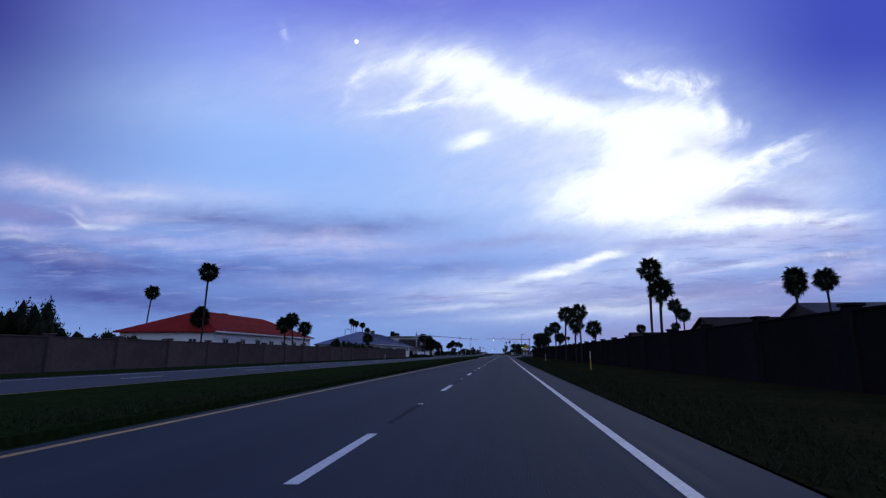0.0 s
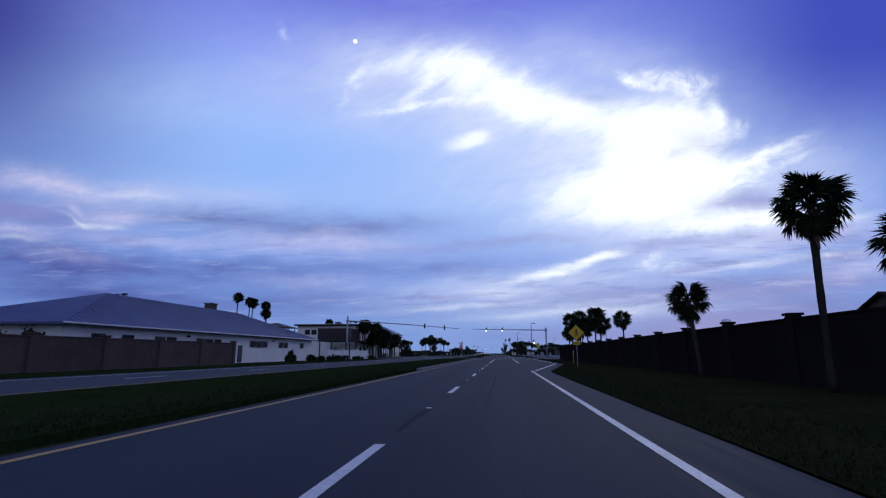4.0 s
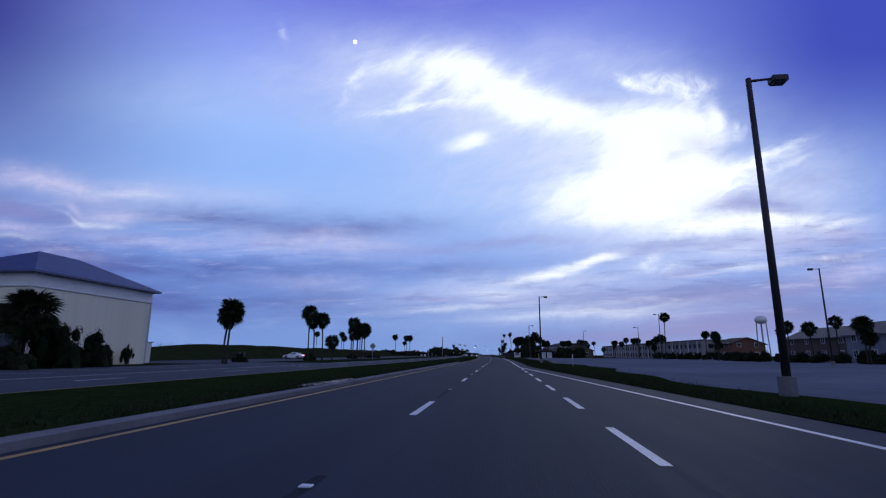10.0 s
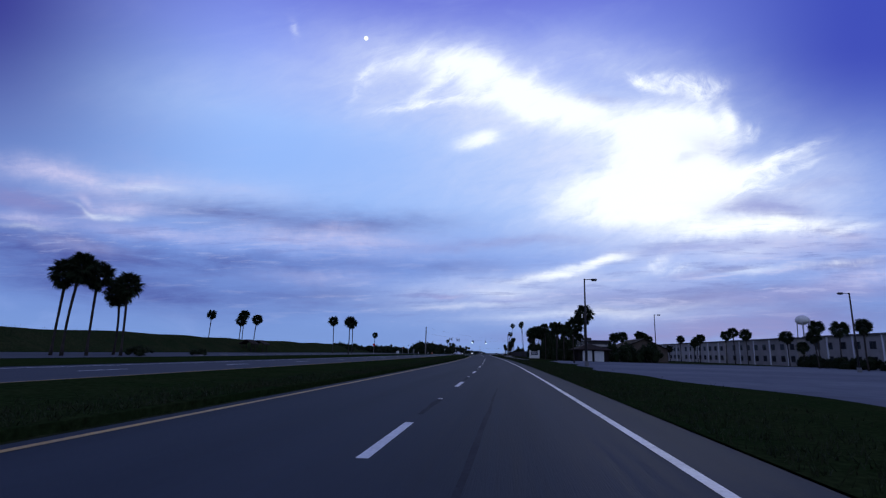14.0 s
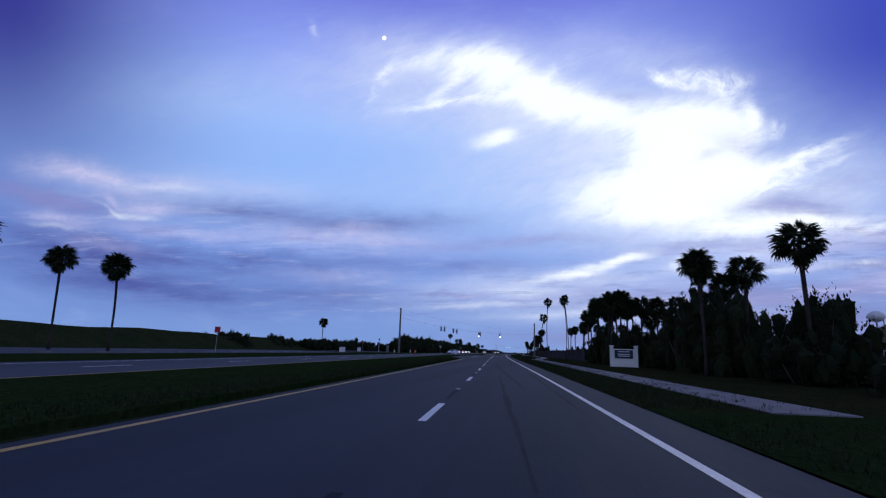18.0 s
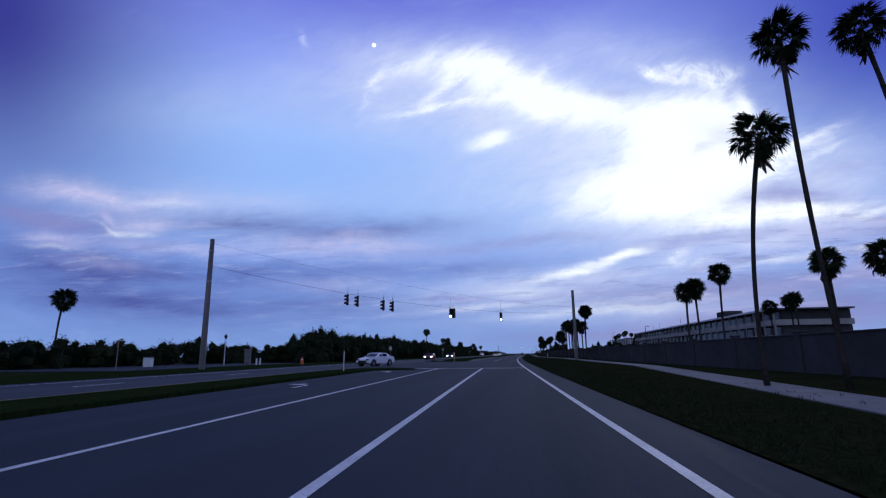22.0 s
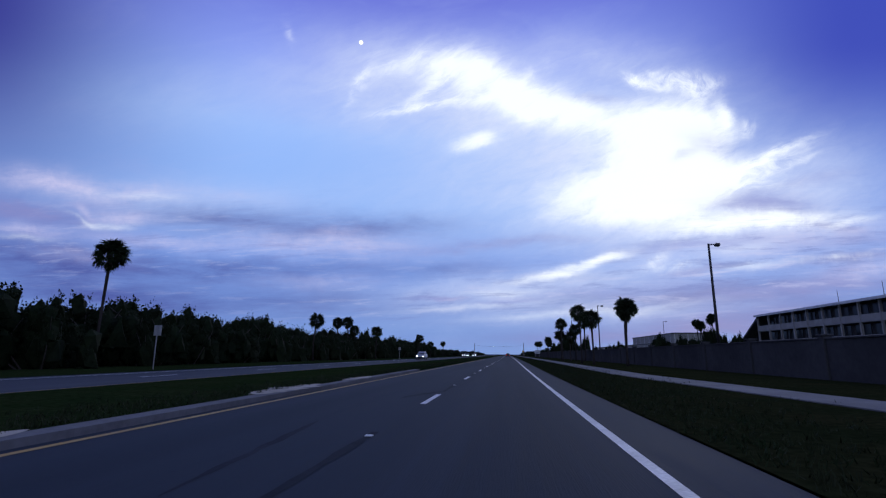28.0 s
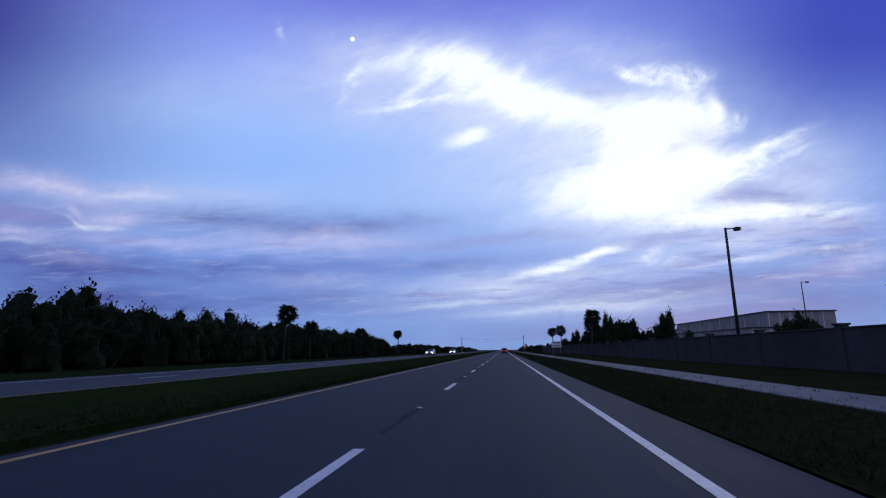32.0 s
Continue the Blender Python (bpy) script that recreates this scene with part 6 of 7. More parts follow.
# ---- shrubs, scrub, dune, grass ----
def shrub_mesh(seed, n=2900, leaf=0.066, lumps=13):
    """A bush: small leaves set over a cluster of dark lumps, with twigs poking out of an uneven top."""
    r = random.Random(seed)
    bm = fresh()
    hubs = []
    for _ in range(lumps):
        a, q = r.uniform(0, 6.283), r.uniform(0, 0.8) ** 0.8
        top = (0.98 - 0.55 * q * q) * r.uniform(0.68, 1.0)
        rad = r.uniform(0.17, 0.34)
        hubs.append((Vector((math.cos(a) * q, math.sin(a) * q, max(0.12, top - rad))), rad))
        if r.random() < 0.7:
            hubs.append((Vector((math.cos(a) * q, math.sin(a) * q, max(0.1, (top - rad) * 0.45))), rad * 1.15))
    for c, rad in hubs:
        g = bmesh.ops.create_icosphere(bm, subdivisions=1, radius=rad * 0.66)
        for v in g["verts"]:
            v.co = c + v.co * (1 + 0.8 * noise.noise(v.co * 9 + c * 9))
            v.co.z = max(v.co.z, 0.0)
    sprays = []
    for c, rad in hubs:
        for _ in range(6):
            d = Vector((r.gauss(0, 1), r.gauss(0, 1), r.gauss(0.3, 0.8))).normalized()
            sprays.append((c + d * rad * r.uniform(0.5, 0.9), d, rad * r.uniform(0.25, 0.45)))
    for _ in range(n):
        if r.random() < 0.45:
            c, rad = r.choice(hubs)
            d = Vector((r.gauss(0, 1), r.gauss(0, 1), r.gauss(0.25, 0.9))).normalized()
            p = c + d * rad * r.uniform(0.55, 0.98)
        else:
            c, d, rad = r.choice(sprays)
            p = c + Vector((r.gauss(0, 0.36), r.gauss(0, 0.36), r.gauss(0, 0.36))) * rad
        p.z = abs(p.z)
        a = Vector((r.gauss(0, 1), r.gauss(0, 1), r.gauss(0, 0.6))).normalized()
        b = a.cross(Vector((r.gauss(0, 0.6), r.gauss(0, 0.6), r.gauss(0, 0.6))) + d).normalized()
        sz = leaf * r.uniform(0.5, 1.25) * 0.5
        v = [bm.verts.new(p + a * sz), bm.verts.new(p + b * sz * 0.6), bm.verts.new(p - a * sz), bm.verts.new(p - b * sz * 0.6)]
        bm.faces.new(v)
    me = bpy.data.meshes.new("foliage")
    bm.to_mesh(me), bm.free()
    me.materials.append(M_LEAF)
    tw = fresh()
    for _ in range(9):
        c, rad = r.choice(hubs)
        e = c + Vector((r.uniform(-0.3, 0.3), r.uniform(-0.3, 0.3), rad * r.uniform(0.5, 1.1)))
        tube(tw, [(c.x * 0.3, c.y * 0.3, -0.1), tuple(c), tuple(e)], [0.02, 0.012, 0.004], 4)
    mt = bpy.data.meshes.new("branchwork")
    tw.to_mesh(mt), tw.free()
    mt.materials.append(M_BARK)
    return me, mt


SHRUBS = [shrub_mesh(31, 3600, 0.054, 18), shrub_mesh(32, 3800, 0.052, 21), shrub_mesh(33, 3400, 0.056, 16), shrub_mesh(34, 3600, 0.054, 19)]


def bush(s, d, w, l, h, k, label, group, turn=0.0):
    t = thing("bush", label, "bush", at(s, d, 0, turn), group=group)
    m = Matrix.Diagonal((w, l, h, 1))
    me, mt = SHRUBS[k % 4]
    share("foliage", me, t, m), share("branchwork", mt, t, m)


def thicket(name, rows, label, category):
    """Many far bushes joined into one mass."""
    verts, faces, n = [], [], 0
    for s, d, w, l, h, k, turn in rows:
        me = SHRUBS[k % 4][0]
        m = np.array(at(s, d, 0, turn) @ Matrix.Diagonal((w, l, h, 1)))
        co = np.empty(len(me.vertices) * 3)
        me.vertices.foreach_get("co", co)
        co = co.reshape(-1, 3)
        verts.append(co @ m[:3, :3].T + m[:3, 3])
        faces += [tuple(i + n for i in f.vertices) for f in me.polygons]
        n += len(co)
    verts = np.concatenate(verts).tolist()
    me = bpy.data.meshes.new(name)
    me.from_pydata(verts, [], faces)
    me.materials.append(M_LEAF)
    tagged(new(name, me), label, category, kind="stuff")


r = random.Random(77)
far_left, far_right, hedge = [], [], []
# the coastal scrub past the second crossing
for i in range(66):
    s = 625 + i * 4.6 + r.uniform(-1.5, 1.5)
    hgt = (6.0 if s < 720 else 5.6) * r.uniform(0.85, 1.12) * (0.55 if s < 634 else 1.0)
    bush(s, -34.5 + r.uniform(-1.5, 1.5), r.uniform(3.2, 4.2), r.uniform(3.0, 4.4), hgt, i, "dense dark coastal scrub bush", "coastal scrub", r.uniform(0, 360))
    bush(s + 2, -41 + r.uniform(-2, 2), 5.0, 4.6, hgt * r.uniform(1.1, 1.45), i + 1, "dense dark coastal scrub bush", "coastal scrub", r.uniform(0, 360))
for i in range(42):
    bush(630 + i * 7.2, -38.0 + r.uniform(-0.8, 0.8), 5.2, 5.6, 7.4 * r.uniform(0.93, 1.07), i + 2, "broad dark coastal scrub bush", "coastal scrub", r.uniform(0, 360))
for i in range(34):
    s = 932 + i * 14
    far_left.append((s, -38 + r.uniform(-3, 3), 6, 9, 4.5 * r.uniform(0.8, 1.25), i, r.uniform(0, 30)))
    far_right.append((s + 5, 24 + r.uniform(-3, 6), 6, 9, 4.2 * r.uniform(0.7, 1.4), i + 2, r.uniform(0, 30)))
# beyond the side road on the left
for i in range(16):
    bush(566 + i * 4.6, -60 + i * 0.8 + r.uniform(-2, 2), 4.4, 4.4, r.uniform(3.2, 5.2), i, "dark scrub bush behind the beach road", "beach scrub", r.uniform(0, 360))
for s, d, w, h in ((281, -35.4, 2.4, 4.6), (284, -34.4, 1.8, 3.4), (545, -58, 4.5, 4.6), (549, -60, 4.5, 5.0), (540, -62, 4, 3.6), (372, -37, 1.6, 1.6), (391, -36.5, 1.6, 1.3), (402, -36.6, 1.3, 1.1), (332, -33.5, 1.4, 1.5), (312, -36, 1.4, 1.3), (276, -34.0, 2.0, 2.0), (295, -39.6, 0.8, 2.4)):
    bush(s, d, w, w, h, int(s), "dark rounded bush by the beach parking", "beach bushes")
for i in range(9):
    bush(459 + i * 3.2, 15.5 + 3.0 * (i % 3), 2.6, 2.6, r.uniform(3.0, 4.6), i, "dense dark bush under the roadside palms", "palm understorey", i * 47)
# along the cream wall and the long wall
for i, (s, h) in enumerate(((168, 1.9), (176, 1.3), (181, 1.1), (187, 1.2), (190, 1.0), (193, 1.1), (199, 0.8), (202, 0.8), (212, 0.9))):
    bush(s, -30.2, 1.0, 1.4, h, i, "small dark shrub at the foot of the cream wall", "wall shrubs", i * 40)
for i in range(20):
    bush(-10 + i * 3.4, -42 - (i % 3) * 2, 3.6, 3.6, (6.0 if i < 17 else 4.2) * r.uniform(0.8, 1.2), i, "dark leafy trees behind the long wall", "trees behind the wall", i * 50)
for i in range(9):
    bush(102 + i * 6.2, -38 - (i % 2) * 3, 3.2, 3.2, 3.6 * r.uniform(0.8, 1.15), i, "dark leafy bush behind the long wall", "trees behind the wall", i * 50)
for i in range(15):
    bush(96 + i * 2.3, -32.2 - 0.5 * (i % 2), 2.3, 2.6, (4.4 - 0.06 * i) * r.uniform(0.95, 1.05), i, "dark hedge bush leaning over the long wall", "hedge behind the wall", i * 50)
# right: behind the brown wall, lot hedge, garage grove, sign shrubs
for i, (s, d, w, h) in enumerate(((126, 14.5, 1.8, 3.2), (131, 14.0, 2.0, 3.4), (137, 15, 1.8, 3.0), (80, 22, 2, 3.4), (106, 26, 2, 3.8), (118, 20, 2, 3.6), (146, 20, 2.4, 3.6), (183, 16, 2.2, 3.4), (189, 16.5, 2.4, 3.8), (196, 16, 2, 3.0), (170, 17, 2, 3.2))):
    bush(s, d, w, w, h, i, "dark leafy bush rising behind the brown wall", "bushes behind the wall", i * 70)
for i in range(50):
    hedge.append((246 + i * 4.3, 58 + 3 * math.sin(i * 0.4) + (6 if i > 30 else 0), 2.2, 2.9, 2.6 * r.uniform(0.85, 1.2), i, r.uniform(0, 20)))
for i in range(26):
    bush(484 + (i % 13) * 4.6, (19.5, 25.0)[i // 13] + r.uniform(-1.0, 1.5), 2.8, 2.8, r.uniform(2.6, 4.4), i, "dense dark understorey bush below the palms", "understorey", i * 33)
for s, d, w, h in ((494.5, 22, 3.6, 6.2), (488, 20.5, 3.0, 5.4), (481, 23, 3.0, 5.0), (503.5, 15.4, 1.2, 1.2), (497, 16.0, 1.3, 1.5), (507, 15.8, 1.6, 2.2)):
    bush(s, d, w, w, h, int(s), "broad dark bush beside the monument sign", "sign bushes")
for i, (s, d, w, h) in enumerate(((471, 17.5, 2.4, 4.6), (474, 20.5, 2.8, 5.4), (478, 16.8, 2.4, 5.2), (482, 16.2, 2.6, 6.2), (486, 16.4, 2.8, 6.6), (489.5, 17.0, 2.6, 6.2), (484, 20, 3.2, 7.0), (493, 18.5, 2.4, 4.4), (499, 18.5, 2.6, 4.2),
                                  (507, 16.5, 2.2, 4.2), (511, 15.6, 2.4, 5.0), (515, 15.2, 2.4, 5.2), (519, 15.6, 2.4, 4.8), (523, 16.2, 2.2, 4.2), (513, 19, 3.0, 5.6), (519, 19.5, 3.0, 5.4))):
    bush(s, d, w * 1.1, w * 1.1, h * 1.28, i, "tall dense dark tree bush under the roadside palms", "dense growth by the sign", i * 61)
for i, (s, d, h) in enumerate(((457, 29, 4.4), (461, 31, 5.0), (465, 29, 5.2), (469, 32, 5.6), (474, 30, 5.6), (463, 36, 5.6), (470, 38, 6.0), (456, 34, 4.6))):
    bush(s, d, 3.0, 3.0, h, i, "dense dark bush behind the garage", "growth behind the garage", i * 47)
for i in range(11):
    bush(872 + i * 7.5, 25 + r.uniform(-2, 4), 3.6, 4.4, r.uniform(7.4, 10.6), i, "dark leafy tree clump behind the grey wall", "trees behind the grey wall", i * 50)
for s, d, h in ((838, 30, 5.0), (843, 33, 6.0), (828, 40, 6.4), (835, 44, 7.0)):
    bush(s, d, 3.0, 3.0, h, int(s), "dark rounded tree behind the grey wall", "trees behind the grey wall", s)
for i in range(10):
    bush(575 + i * 5.5, 21 + r.uniform(-1, 3), 2.4, 2.6, r.uniform(2.0, 3.0), i, "dark bush behind the grey wall", "bushes behind the grey wall", i * 50)
for i in range(9):
    bush(800 + i * 5, 48 + r.uniform(-4, 4), 3, 3, r.uniform(6, 9), i, "dark tree beside the long block", "trees beside the block", i * 50)

thicket("far_scrub", far_left, "far dark coastal scrub beside the road", "scrub")
thicket("far_trees", far_right, "far dark roadside trees", "trees")
thicket("parking_lot_hedge", hedge, "dark clipped hedge along the parking lot", "hedge")

# the dune behind the beach parking
def dune():
    bm = fresh()
    prev = None
    for i in range(64):
        s = 300 + i * 5.0
        env = min(1.0, i / 8, (63 - i) / 8)
        row = []
        for d, z in ((-53, 0.0), (-55.5, 1.0), (-58, 2.3), (-61, 3.0), (-66, 2.7), (-72, 1.4), (-80, -0.08)):
            k = noise.noise(Vector((s * 0.07, d * 0.15, 0))) * 0.5
            row.append(bm.verts.new(pt(s, d + k, max(-0.08, (z + k * (z > 0.2)) * env))))
        if prev:
            for a, b, c, e in zip(prev, prev[1:], row[1:], row):
                bm.faces.new((e, c, b, a))
        prev = row
    return bm


setting("dune", dune(), M_GROUND, "low grassy dune behind the beach parking", "dune")
blades = fresh()
r = random.Random(5)
for _ in range(2600):
    s, d = r.uniform(305, 612), r.uniform(-64, -55)
    p = pt(s, d, 1.7)
    h, a = r.uniform(0.5, 1.25), r.uniform(0, 6.3)
    w = Vector((math.cos(a), math.sin(a), 0)) * 0.03
    lean = Vector((r.uniform(-0.25, 0.25), r.uniform(-0.25, 0.25), h))
    v = [blades.verts.new(p + w), blades.verts.new(p - w), blades.verts.new(p + lean * 1.0 + Vector((0, 0, 0.4)))]
    blades.faces.new(v)
tagged(mesh_ob("sea_oats", blades, M_BLADE), "thin sea oats standing along the dune crest", "dune grass", kind="stuff")


def grass_band(name, s0, s1, d0, d1, n, h, label, material=None, z=0.03):
    """Short blades in tufts of four along a band."""
    r = np.random.default_rng(sum(map(ord, name)))
    s = r.uniform(s0, s1, n)
    inner = np.array([d0(x) for x in s])
    d = inner + np.abs(r.normal(0, 0.4, n)) * (d1 - inner)
    a = np.interp(s, _s, _h)
    foot = np.stack([np.interp(s, _s, _x) + d * np.cos(a), np.interp(s, _s, _y) + d * np.sin(a), np.full(n, z)], 1)
    foot = np.repeat(foot, 4, 0)
    m = 4 * n
    foot[:, :2] += r.normal(0, 0.05, (m, 2))
    turn = r.uniform(0, 6.3, m)
    side = np.stack([np.cos(turn), np.sin(turn), np.zeros(m)], 1) * 0.012
    tip = foot + np.stack([r.normal(0, 0.05, m), r.normal(0, 0.05, m), h * r.uniform(0.5, 1.3, m)], 1)
    verts = np.stack([foot + side, foot - side, tip], 1).reshape(-1, 3)
    me = bpy.data.meshes.new(name)
    me.from_pydata(verts.tolist(), [], np.arange(3 * m).reshape(-1, 3).tolist())
    me.materials.append(material or M_BLADE)
    tagged(new(name, me), label, "grass", kind="stuff")


grass_band("verge_tufts", 0, 203, lambda s: turn_lane(s) + 0.05, 6.5, 13000, 0.10, "short ragged grass tufts at the road's edge")
grass_band("lot_tufts", 236, 450, lambda s: turn_lane(s) + 0.05, 8.0, 11000, 0.12, "short ragged grass tufts at the road's edge")
grass_band("far_tufts", 452, 860, lambda s: turn_lane(s) + 0.05, 7.5, 24000, 0.10, "short ragged grass tufts at the road's edge")
grass_band("median_tufts", -5, 200, lambda s: -6.6, -9.0, 9000, 0.10, "mown grass blades on the median", z=0.1)
grass_band("median_tufts_mid", 240, 518, lambda s: -6.6, -9.0, 12000, 0.10, "mown grass blades on the median", z=0.1)
grass_band("median_tufts_far", 626, 830, lambda s: -6.6, -9.0, 9000, 0.10, "mown grass blades on the median", z=0.1)


# ---- cars ----
def car_body(kind):
    """Side profile lofted over five widths: lower body and a narrower cabin."""
    bm = fresh()
    if kind == "suv":
        prof = [(-2.25, 0.45), (-2.30, 0.75), (-2.22, 1.02), (-1.95, 1.62), (-1.5, 1.72), (0.1, 1.72), (0.75, 1.15), (1.9, 1.02), (2.2, 0.85), (2.25, 0.45)]
    else:
        prof = [(-2.2, 0.42), (-2.25, 0.72), (-2.15, 0.98), (-1.55, 1.05), (-0.95, 1.40), (0.15, 1.43), (0.95, 0.98), (1.95, 0.86), (2.22, 0.68), (2.22, 0.38)]
    prof += [(1.75, 0.28), (-1.75, 0.28)]
    rows = []
    for x, inset in ((-0.88, 0.12), (-0.84, 0.0), (0.84, 0.0), (0.88, 0.12)):
        row = []
        for y, z in prof:
            narrow = max(0.0, z - 1.0) * 0.32
            sx = x * (1 - narrow / 0.9) if abs(x) > 0.8 else x
            row.append(bm.verts.new((sx, y * (1 - 0.015 * (inset > 0)), z - (0.04 * (inset > 0) if z > 0.5 else -0.02))))
        rows.append(row)
    n = len(prof)
    for a, b in zip(rows, rows[1:]):
        for i in range(n):
            bm.faces.new((a[i], b[i], b[(i + 1) % n], a[(i + 1) % n]))
    bm.faces.new(rows[0]), bm.faces.new(rows[-1][::-1])
    bmesh.ops.recalc_face_normals(bm, faces=bm.faces)
    bmesh.ops.bevel(bm, geom=[e for e in bm.edges if e.calc_face_angle(0) > 0.5], offset=0.035, segments=2, affect="EDGES")
    return bm


def wheel_bm(r0, r1, w):
    bm = fresh()
    n = 20
    ring = [(r1, -w / 2 * 0.6), (r0 - 0.03, -w / 2), (r0, -w / 3), (r0, w / 3), (r0 - 0.03, w / 2), (r1, w / 2 * 0.6)]
    rows = [[bm.verts.new((x, rr * math.cos(k * 2 * math.pi / n), rr * math.sin(k * 2 * math.pi / n))) for k in range(n)] for rr, x in ring]
    for a, b in zip(rows, rows[1:]):
        for k in range(n):
            bm.faces.new((a[k], b[k], b[(k + 1) % n], a[(k + 1) % n]))
    bmesh.ops.recalc_face_normals(bm, faces=bm.faces)
    return bm


def rim_bm(r1, w):
    bm = fresh()
    for k in range(5):
        a = k * 2 * math.pi / 5
        box(bm, -w / 2, w / 2, 0.05, r1, -0.05, 0.05, 0.0, Matrix.Rotation(a, 4, "X"))
    return tube(bm, [(-w / 2, 0, 0), (w / 2, 0, 0)], [0.08, 0.08], 10)


def car(s, d, turn, paint, label, kind="sedan", lights=True):
    """A car whose nose points to +y of its own."""
    t = thing("car", label, "car", at(s, d, 0, turn), group="cars on the road")
    part("body", car_body(kind), paint, t, smooth=False)
    z0, z1 = (1.12, 1.62) if kind == "suv" else (1.0, 1.36)
    nose, tail = (2.25, -2.28)
    fr, rr = ((0.72, 0.14) if kind == "suv" else (0.93, 0.2)), ((-2.2, -1.98) if kind == "suv" else (-1.52, -0.98))
    for nm, (ya, yb), sgn in (("windscreen", fr, 1), ("rear_window", rr, -1)):
        bm = fresh()
        v = [bm.verts.new(p) for p in ((-0.68, ya + 0.03 * sgn, z0 + 0.04), (0.68, ya + 0.03 * sgn, z0 + 0.04), (0.58, yb + 0.03 * sgn, z1 + 0.02), (-0.58, yb + 0.03 * sgn, z1 + 0.02))]
        bm.faces.new(v if sgn < 0 else v)
        k = [bm.verts.new(u.co - Vector((0, 0.03 * sgn, 0.015))) for u in v]
        for j in range(4):
            bm.faces.new((v[j], v[(j + 1) % 4], k[(j + 1) % 4], k[j]))
        part(nm, bm, M_GLASS, t)
    for x in (-1, 1):
        for ya, yb in (((-0.9, -0.1), (0.0, 0.62)) if kind == "sedan" else ((-1.8, -0.95), (-0.85, 0.45))):
            bm = fresh()
            yt = min(yb, 0.12)
            v = [bm.verts.new(p) for p in ((x * 0.865, ya, z0 + 0.03), (x * 0.865, yb, z0 + 0.03), (x * 0.775, yt, z1 - 0.03), (x * 0.775, ya + 0.05, z1 - 0.03))]
            bm.faces.new(v)
            k = [bm.verts.new(u.co - Vector((0.03 * x, 0, 0))) for u in v]
            for j in range(4):
                bm.faces.new((v[j], v[(j + 1) % 4], k[(j + 1) % 4], k[j]))
            part("side_window", bm, M_GLASS, t)
        part("mirror", box(fresh(), min(x * 0.86, x * 1.04), max(x * 0.86, x * 1.04), 0.55, 0.67, 0.98, 1.1, 0.03), paint, t)
        part("headlight", box(fresh(), x * 0.66 - 0.17, x * 0.66 + 0.17, nose - 0.16, nose + 0.0, 0.64, 0.78, 0.03), M_LAMP if lights else M_GLASS, t, "lit headlamp" if lights else "")
        part("tail_light", box(fresh(), x * 0.68 - 0.15, x * 0.68 + 0.15, tail, tail + 0.14, 0.75, 0.93, 0.03), M_TAIL, t)
        for y in (-1.35, 1.38):
            w = share("wheel", cached(("tyre",), lambda: wheel_bm(0.33, 0.2, 0.22), M_BLACK), t, Matrix.Translation((x * 0.835, y, 0.33)))
            part("wheel_arch", tube(fresh(), [(x * 0.72, y, 0.36), (x * 0.893, y, 0.36)], [0.40, 0.40], 18), M_BLACK, t)
            share("rim", cached(("rim",), lambda: rim_bm(0.21, 0.16), M_STEEL), w, Matrix())
    part("grille", box(fresh(), -0.56, 0.56, nose - 0.06, nose + 0.025, 0.41, 0.63, 0.02), M_BLACK, t)
    part("bumper", box(fresh(), -0.8, 0.8, nose - 0.1, nose + 0.03, 0.26, 0.4, 0.03), M_BLACK, t)


P_WHITE = mat("white_car_paint", (0.84, 0.84, 0.84), (0.80, 0.80, 0.80), 1.0, 0.25, coat=0.6, grain=0.02)
P_RED = mat("dark_red_car_paint", (0.16, 0.02, 0.025), (0.13, 0.018, 0.02), 1.0, 0.25, coat=0.6, grain=0.02)
P_DARK = mat("dark_car_paint", (0.03, 0.03, 0.034), (0.025, 0.025, 0.03), 1.0, 0.25, coat=0.6, grain=0.02)
P_SILVER = mat("silver_car_paint", (0.38, 0.39, 0.40), (0.34, 0.35, 0.36), 1.0, 0.3, metal=0.4, coat=0.5, grain=0.02)
car(592.0, -14.0, 155, P_WHITE, "white saloon car turning at the crossing", lights=False)
car(642.6, -16.2, 180, P_RED, "dark red saloon car on the opposite lanes")
car(792, -18.2, 180, P_SILVER, "silver sport utility car with lit headlamps", "suv")
car(356, -46, 85, P_WHITE, "white car parked at the beach", lights=False)
car(690, -18.4, 180, P_DARK, "dark car on the opposite lanes, headlamps lit")
car(905, -17.8, 180, P_SILVER, "silver car far off with lit headlamps")
car(925, -20.4, 180, P_DARK, "dark car far off with lit headlamps", "suv")
car(960, -17.8, 180, P_WHITE, "white car far off with lit headlamps")
car(930, 0.0, 0, P_DARK, "dark car far ahead on the road", "suv", False)

# ---- small things by the crossings ----
M_CONE = mat("orange_cone", (0.62, 0.11, 0.03), (0.54, 0.095, 0.026), 2.0, 0.6, grain=0.08)
for s, d in ((604, -27.5), (605.5, -28.0)):
    cn = thing("traffic_cone", "orange traffic cone with a pale band beside the side road", "traffic cone", at(s, d))
    part("body", tube(fresh(), [(0, 0, 0.05), (0, 0, 0.5), (0, 0, 1.0)], [0.2, 0.13, 0.06], 12), M_CONE, cn)
    part("base", box(fresh(), -0.35, 0.35, -0.35, 0.35, -0.02, 0.06, 0.02), M_BLACK, cn)
    part("reflective_band", tube(fresh(), [(0, 0, 0.6), (0, 0, 0.75)], [0.124, 0.102], 12), M_SIGNWHITE, cn)
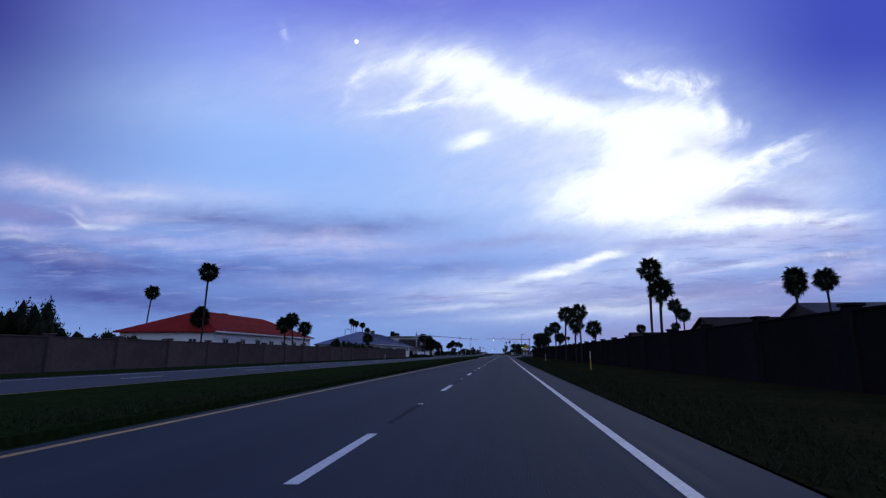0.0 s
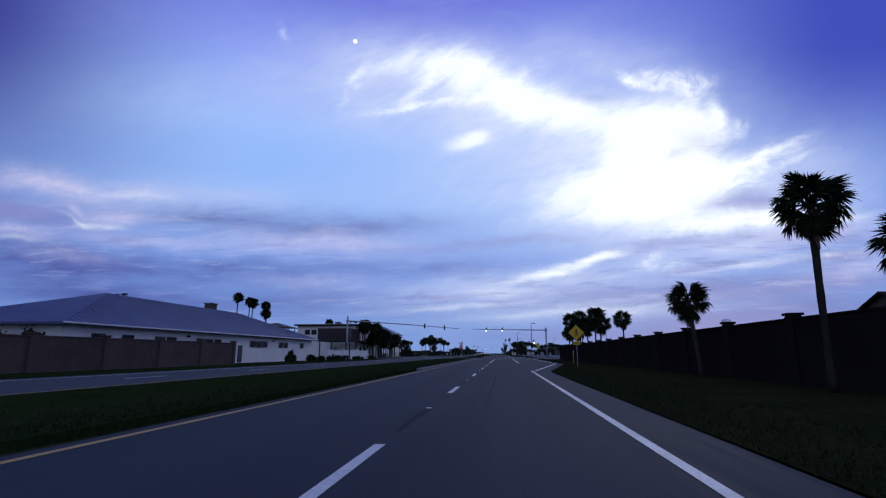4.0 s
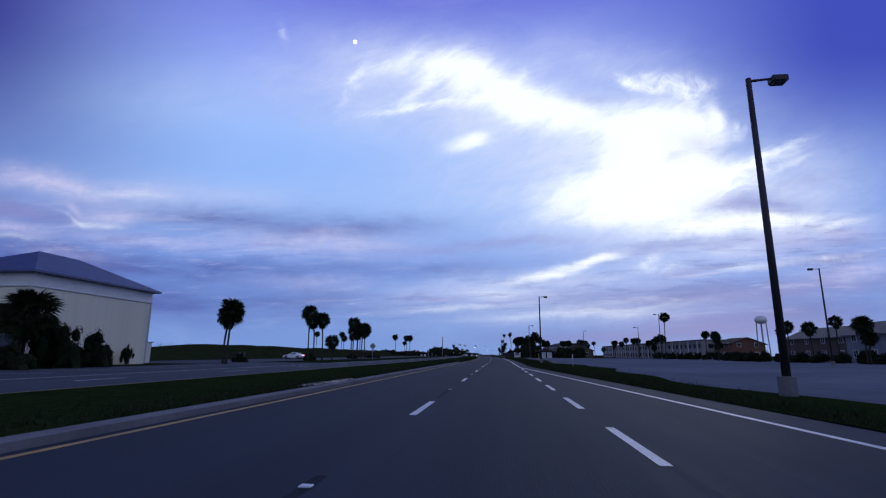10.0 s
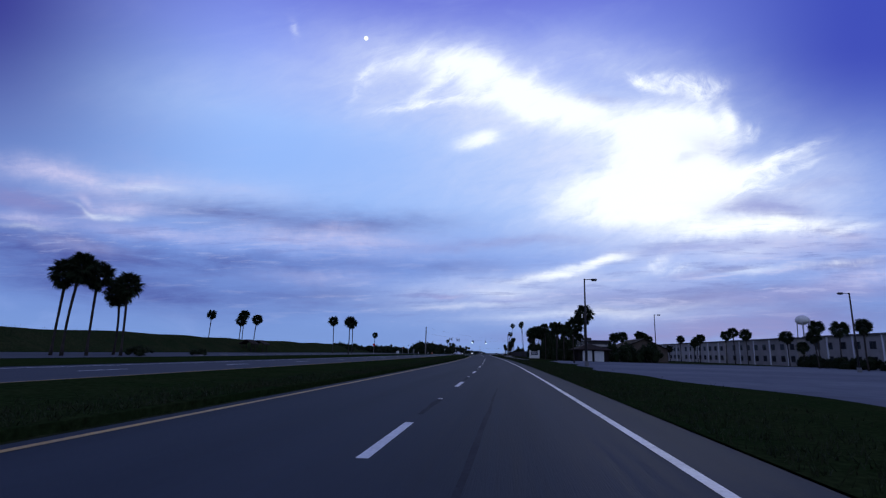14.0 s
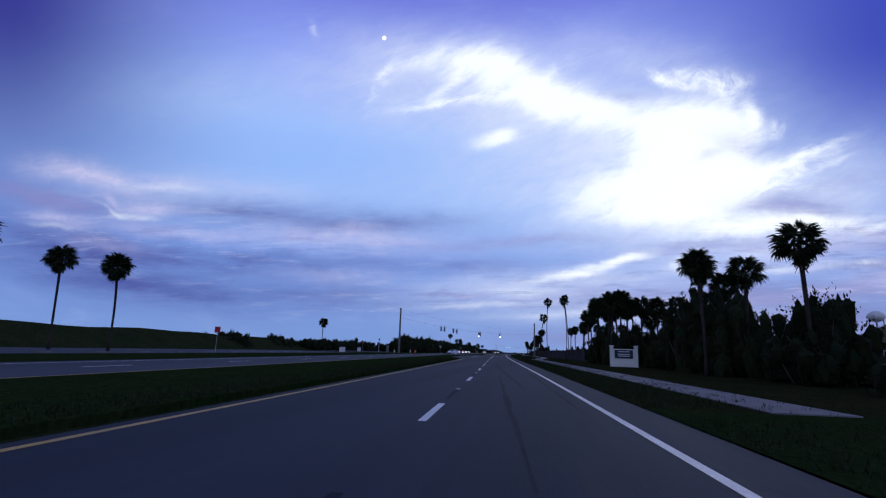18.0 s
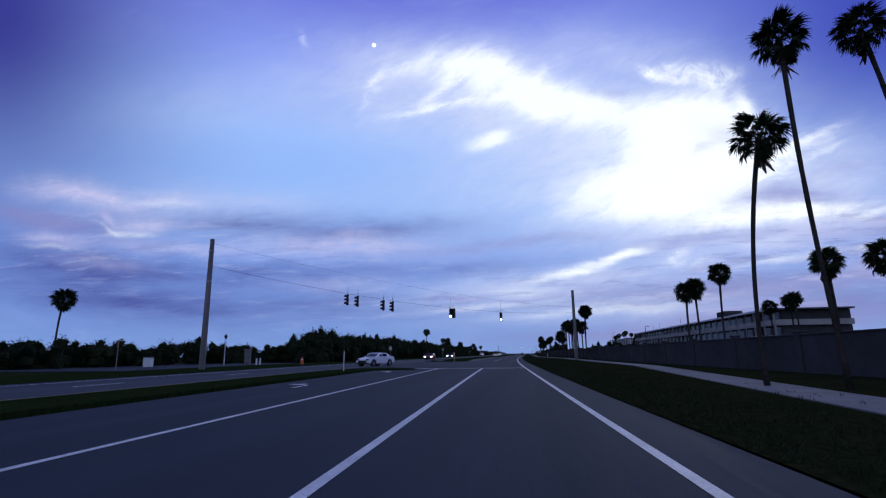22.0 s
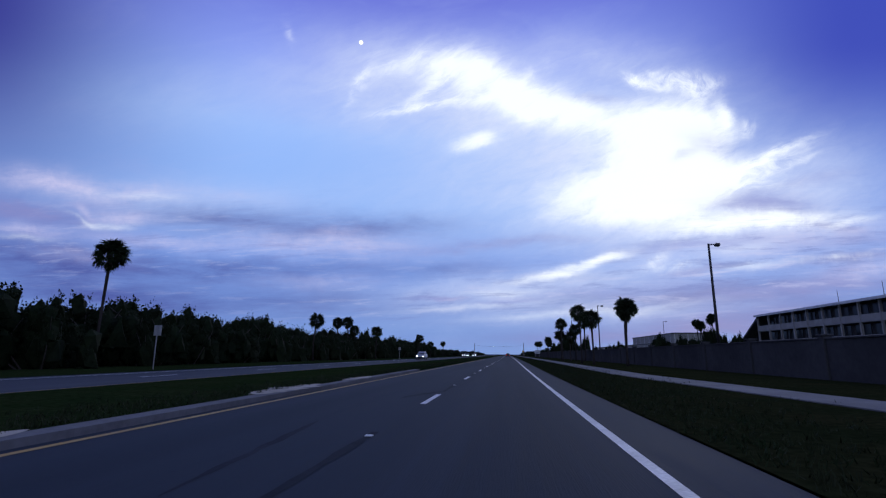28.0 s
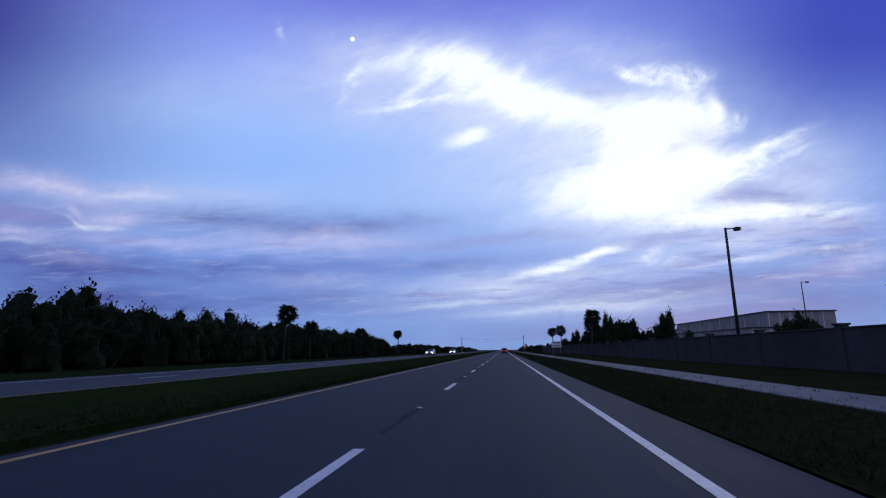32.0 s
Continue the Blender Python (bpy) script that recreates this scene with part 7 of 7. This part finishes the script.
for s, d in ((313, -37.0), (314.3, -37.0), (596, -44), (560, -38), (561, -38)):
    bn = thing("litter_bin", "dark square litter bin with a lid", "bin", at(s, d))
    part("body", box(fresh(), -0.45, 0.45, -0.4, 0.4, -0.02, 1.15, 0.05), M_DARKMETAL if s < 400 else M_SIGNWHITE, bn)
    part("lid", box(fresh(), -0.5, 0.5, -0.45, 0.45, 1.15, 1.28, 0.04), M_DARKMETAL, bn)
for s in (452, 458):
    sh = thing("beach_shelter", "small dark picnic shelter with a sloping roof", "shelter", at(s, -54))
    part("roof", raise_bm(gable_roof(2.6, 2.6, 0.7, 0.3), 2.1), M_BROWNROOF, sh)
    for x in (-1.1, 1.1):
        for y in (-1.1, 1.1):
            part("post", box(fresh(), x - 0.07, x + 0.07, y - 0.07, y + 0.07, -0.1, 2.1), M_BROWNROOF, sh)
for i in range(26):
    ws = thing("parking_block", "pale concrete parking block in the beach lot", "parking block", at(400 + i * 5.8, -35.5), group="parking blocks")
    share("block", cached(("block",), lambda: box(fresh(), -0.1, 0.1, -0.9, 0.9, -0.02, 0.14, 0.03), M_CONCRETE), ws, Matrix())
# beach entrance: a short lantern post, a stone pillar and pale bollards
lt = thing("lantern_post", "thin pale post with a small dark lantern on top", "street lamp", at(607, -40.5))
part("pole", tube(fresh(), [(0, 0, -0.1), (0, 0, 3.7)], [0.07, 0.05], 8), M_SIGNWHITE, lt)
lh = part("lantern", tube(fresh(), [(0, 0, 3.7), (0, 0, 4.15), (0, 0, 4.35)], [0.14, 0.24, 0.06], 8), M_DARKMETAL, lt)
part("finial", tube(fresh(), [(0, 0, 4.35), (0, 0, 4.5)], [0.03, 0.01], 6), M_DARKMETAL, lh)
pl = thing("entrance_pillar", "grey layered stone pillar at the beach entrance", "pillar", at(609, -38.0))
for k in range(5):
    part("stone_course", box(fresh(), -0.38 + 0.02 * (k % 2), 0.38 - 0.02 * (k % 2), -0.38, 0.38, -0.1 + k * 0.44, 0.32 + k * 0.44, 0.03), M_CONCRETE, pl)
part("cap_stone", box(fresh(), -0.46, 0.46, -0.46, 0.46, 2.09, 2.22, 0.03), M_CONCRETE, pl)
for s, d in ((606, -35.0), (607.4, -35.2), (612, -30.8)):
    bo = thing("bollard", "short pale bollard at the beach entrance", "bollard", at(s, d), group="beach bollards")
    part("post", tube(fresh(), [(0, 0, -0.1), (0, 0, 0.8), (0, 0, 0.88)], [0.13, 0.12, 0.06], 10), M_SIGNWHITE, bo)
    part("band", tube(fresh(), [(0, 0, 0.6), (0, 0, 0.68)], [0.128, 0.128], 10), M_STEEL, bo)
# turn arrows painted on the lanes
def arrow(name, s, d, flip, label):
    bm = fresh()
    k = -1 if flip else 1
    for pts in (((-0.08, 0), (0.08, 0), (0.08, 1.5), (-0.08, 1.5)), ((-0.08, 1.5), (0.08, 1.5), (0.6 * k, 2.0), (0.55 * k, 2.2)), ((0.4 * k, 1.7), (1.15 * k, 2.25), (0.35 * k, 2.55))):
        bm.faces.new([bm.verts.new((x, y, 0)) for x, y in pts])
    bmesh.ops.recalc_face_normals(bm, faces=bm.faces)
    for f in bm.faces:
        if f.normal.z < 0:
            f.normal_flip()
    ob = setting(name, bm, M_PAINT, label, "road marking")
    ob.matrix_basis = at(s, d, 0.007)


arrow("turn_arrow", 186, 3.7, False, "white right-turn arrow painted on the asphalt")
for s in (556.0, 572.0):
    arrow("turn_arrow_left", s, -8.1, True, "white left-turn arrow painted on the asphalt")


# ---- stains, sealed cracks and washed-out sand ----
def blot(s, d, l, w, seed, turn=0.0, material=M_STAIN, z=0.0035, name="stain", label="dark oily stain on the asphalt"):
    """A ragged long patch on the road."""
    r = random.Random(seed)
    bm = fresh()
    n = 15
    a = [bm.verts.new((-w * math.sin(math.pi * (i + 0.5) / n) ** 0.6 * r.uniform(0.35, 1.0), l * i / (n - 1) - l / 2, 0)) for i in range(n)]
    b = [bm.verts.new((w * math.sin(math.pi * (i + 0.5) / n) ** 0.6 * r.uniform(0.35, 1.0), l * i / (n - 1) - l / 2, 0)) for i in range(n)]
    for i in range(n - 1):
        bm.faces.new((a[i], b[i], b[i + 1], a[i + 1]))
    ob = setting(name, bm, material, label, name)
    ob.matrix_basis = at(s, d, z, turn)


for i, (s, d, l, w, turn) in enumerate(((168, 3.6, 14, 0.05, 2), (180, 3.2, 18, 0.06, -1), (455, -0.4, 22, 0.10, 1), (470, -0.2, 26, 0.10, 2), (462, 1.2, 24, 0.08, 0), (486, -0.6, 24, 0.10, 1), (500, 0.9, 26, 0.08, -1),
                                         (742, -2.6, 7, 0.22, -14), (699, -2.3, 3, 0.25, -16), (690, -3.0, 5, 0.10, 5), (60, 0.2, 16, 0.05, 1), (120, -0.6, 20, 0.06, 0), (300, 0.1, 22, 0.06, 1), (350, -0.6, 20, 0.06, -1))):
    blot(s, d, l, w, 40 + i, turn)
for i, (s, d, l, w) in enumerate(((699, -6.6, 5, 0.8), (706, -6.5, 4, 0.5), (688, -6.6, 4, 0.45), (636, -6.7, 10, 0.6), (648, -6.6, 7, 0.4), (264, -6.8, 6, 0.5), (322, 8.0, 5, 0.9), (338, 9.4, 6, 0.8), (626, -11.5, 4, 1.2))):
    blot(s, d, l, w, 90 + i, 0, M_SAND, 0.126 if d < 0 else 0.03, "sand_patch", "pale washed-out sand patch at the grass edge")
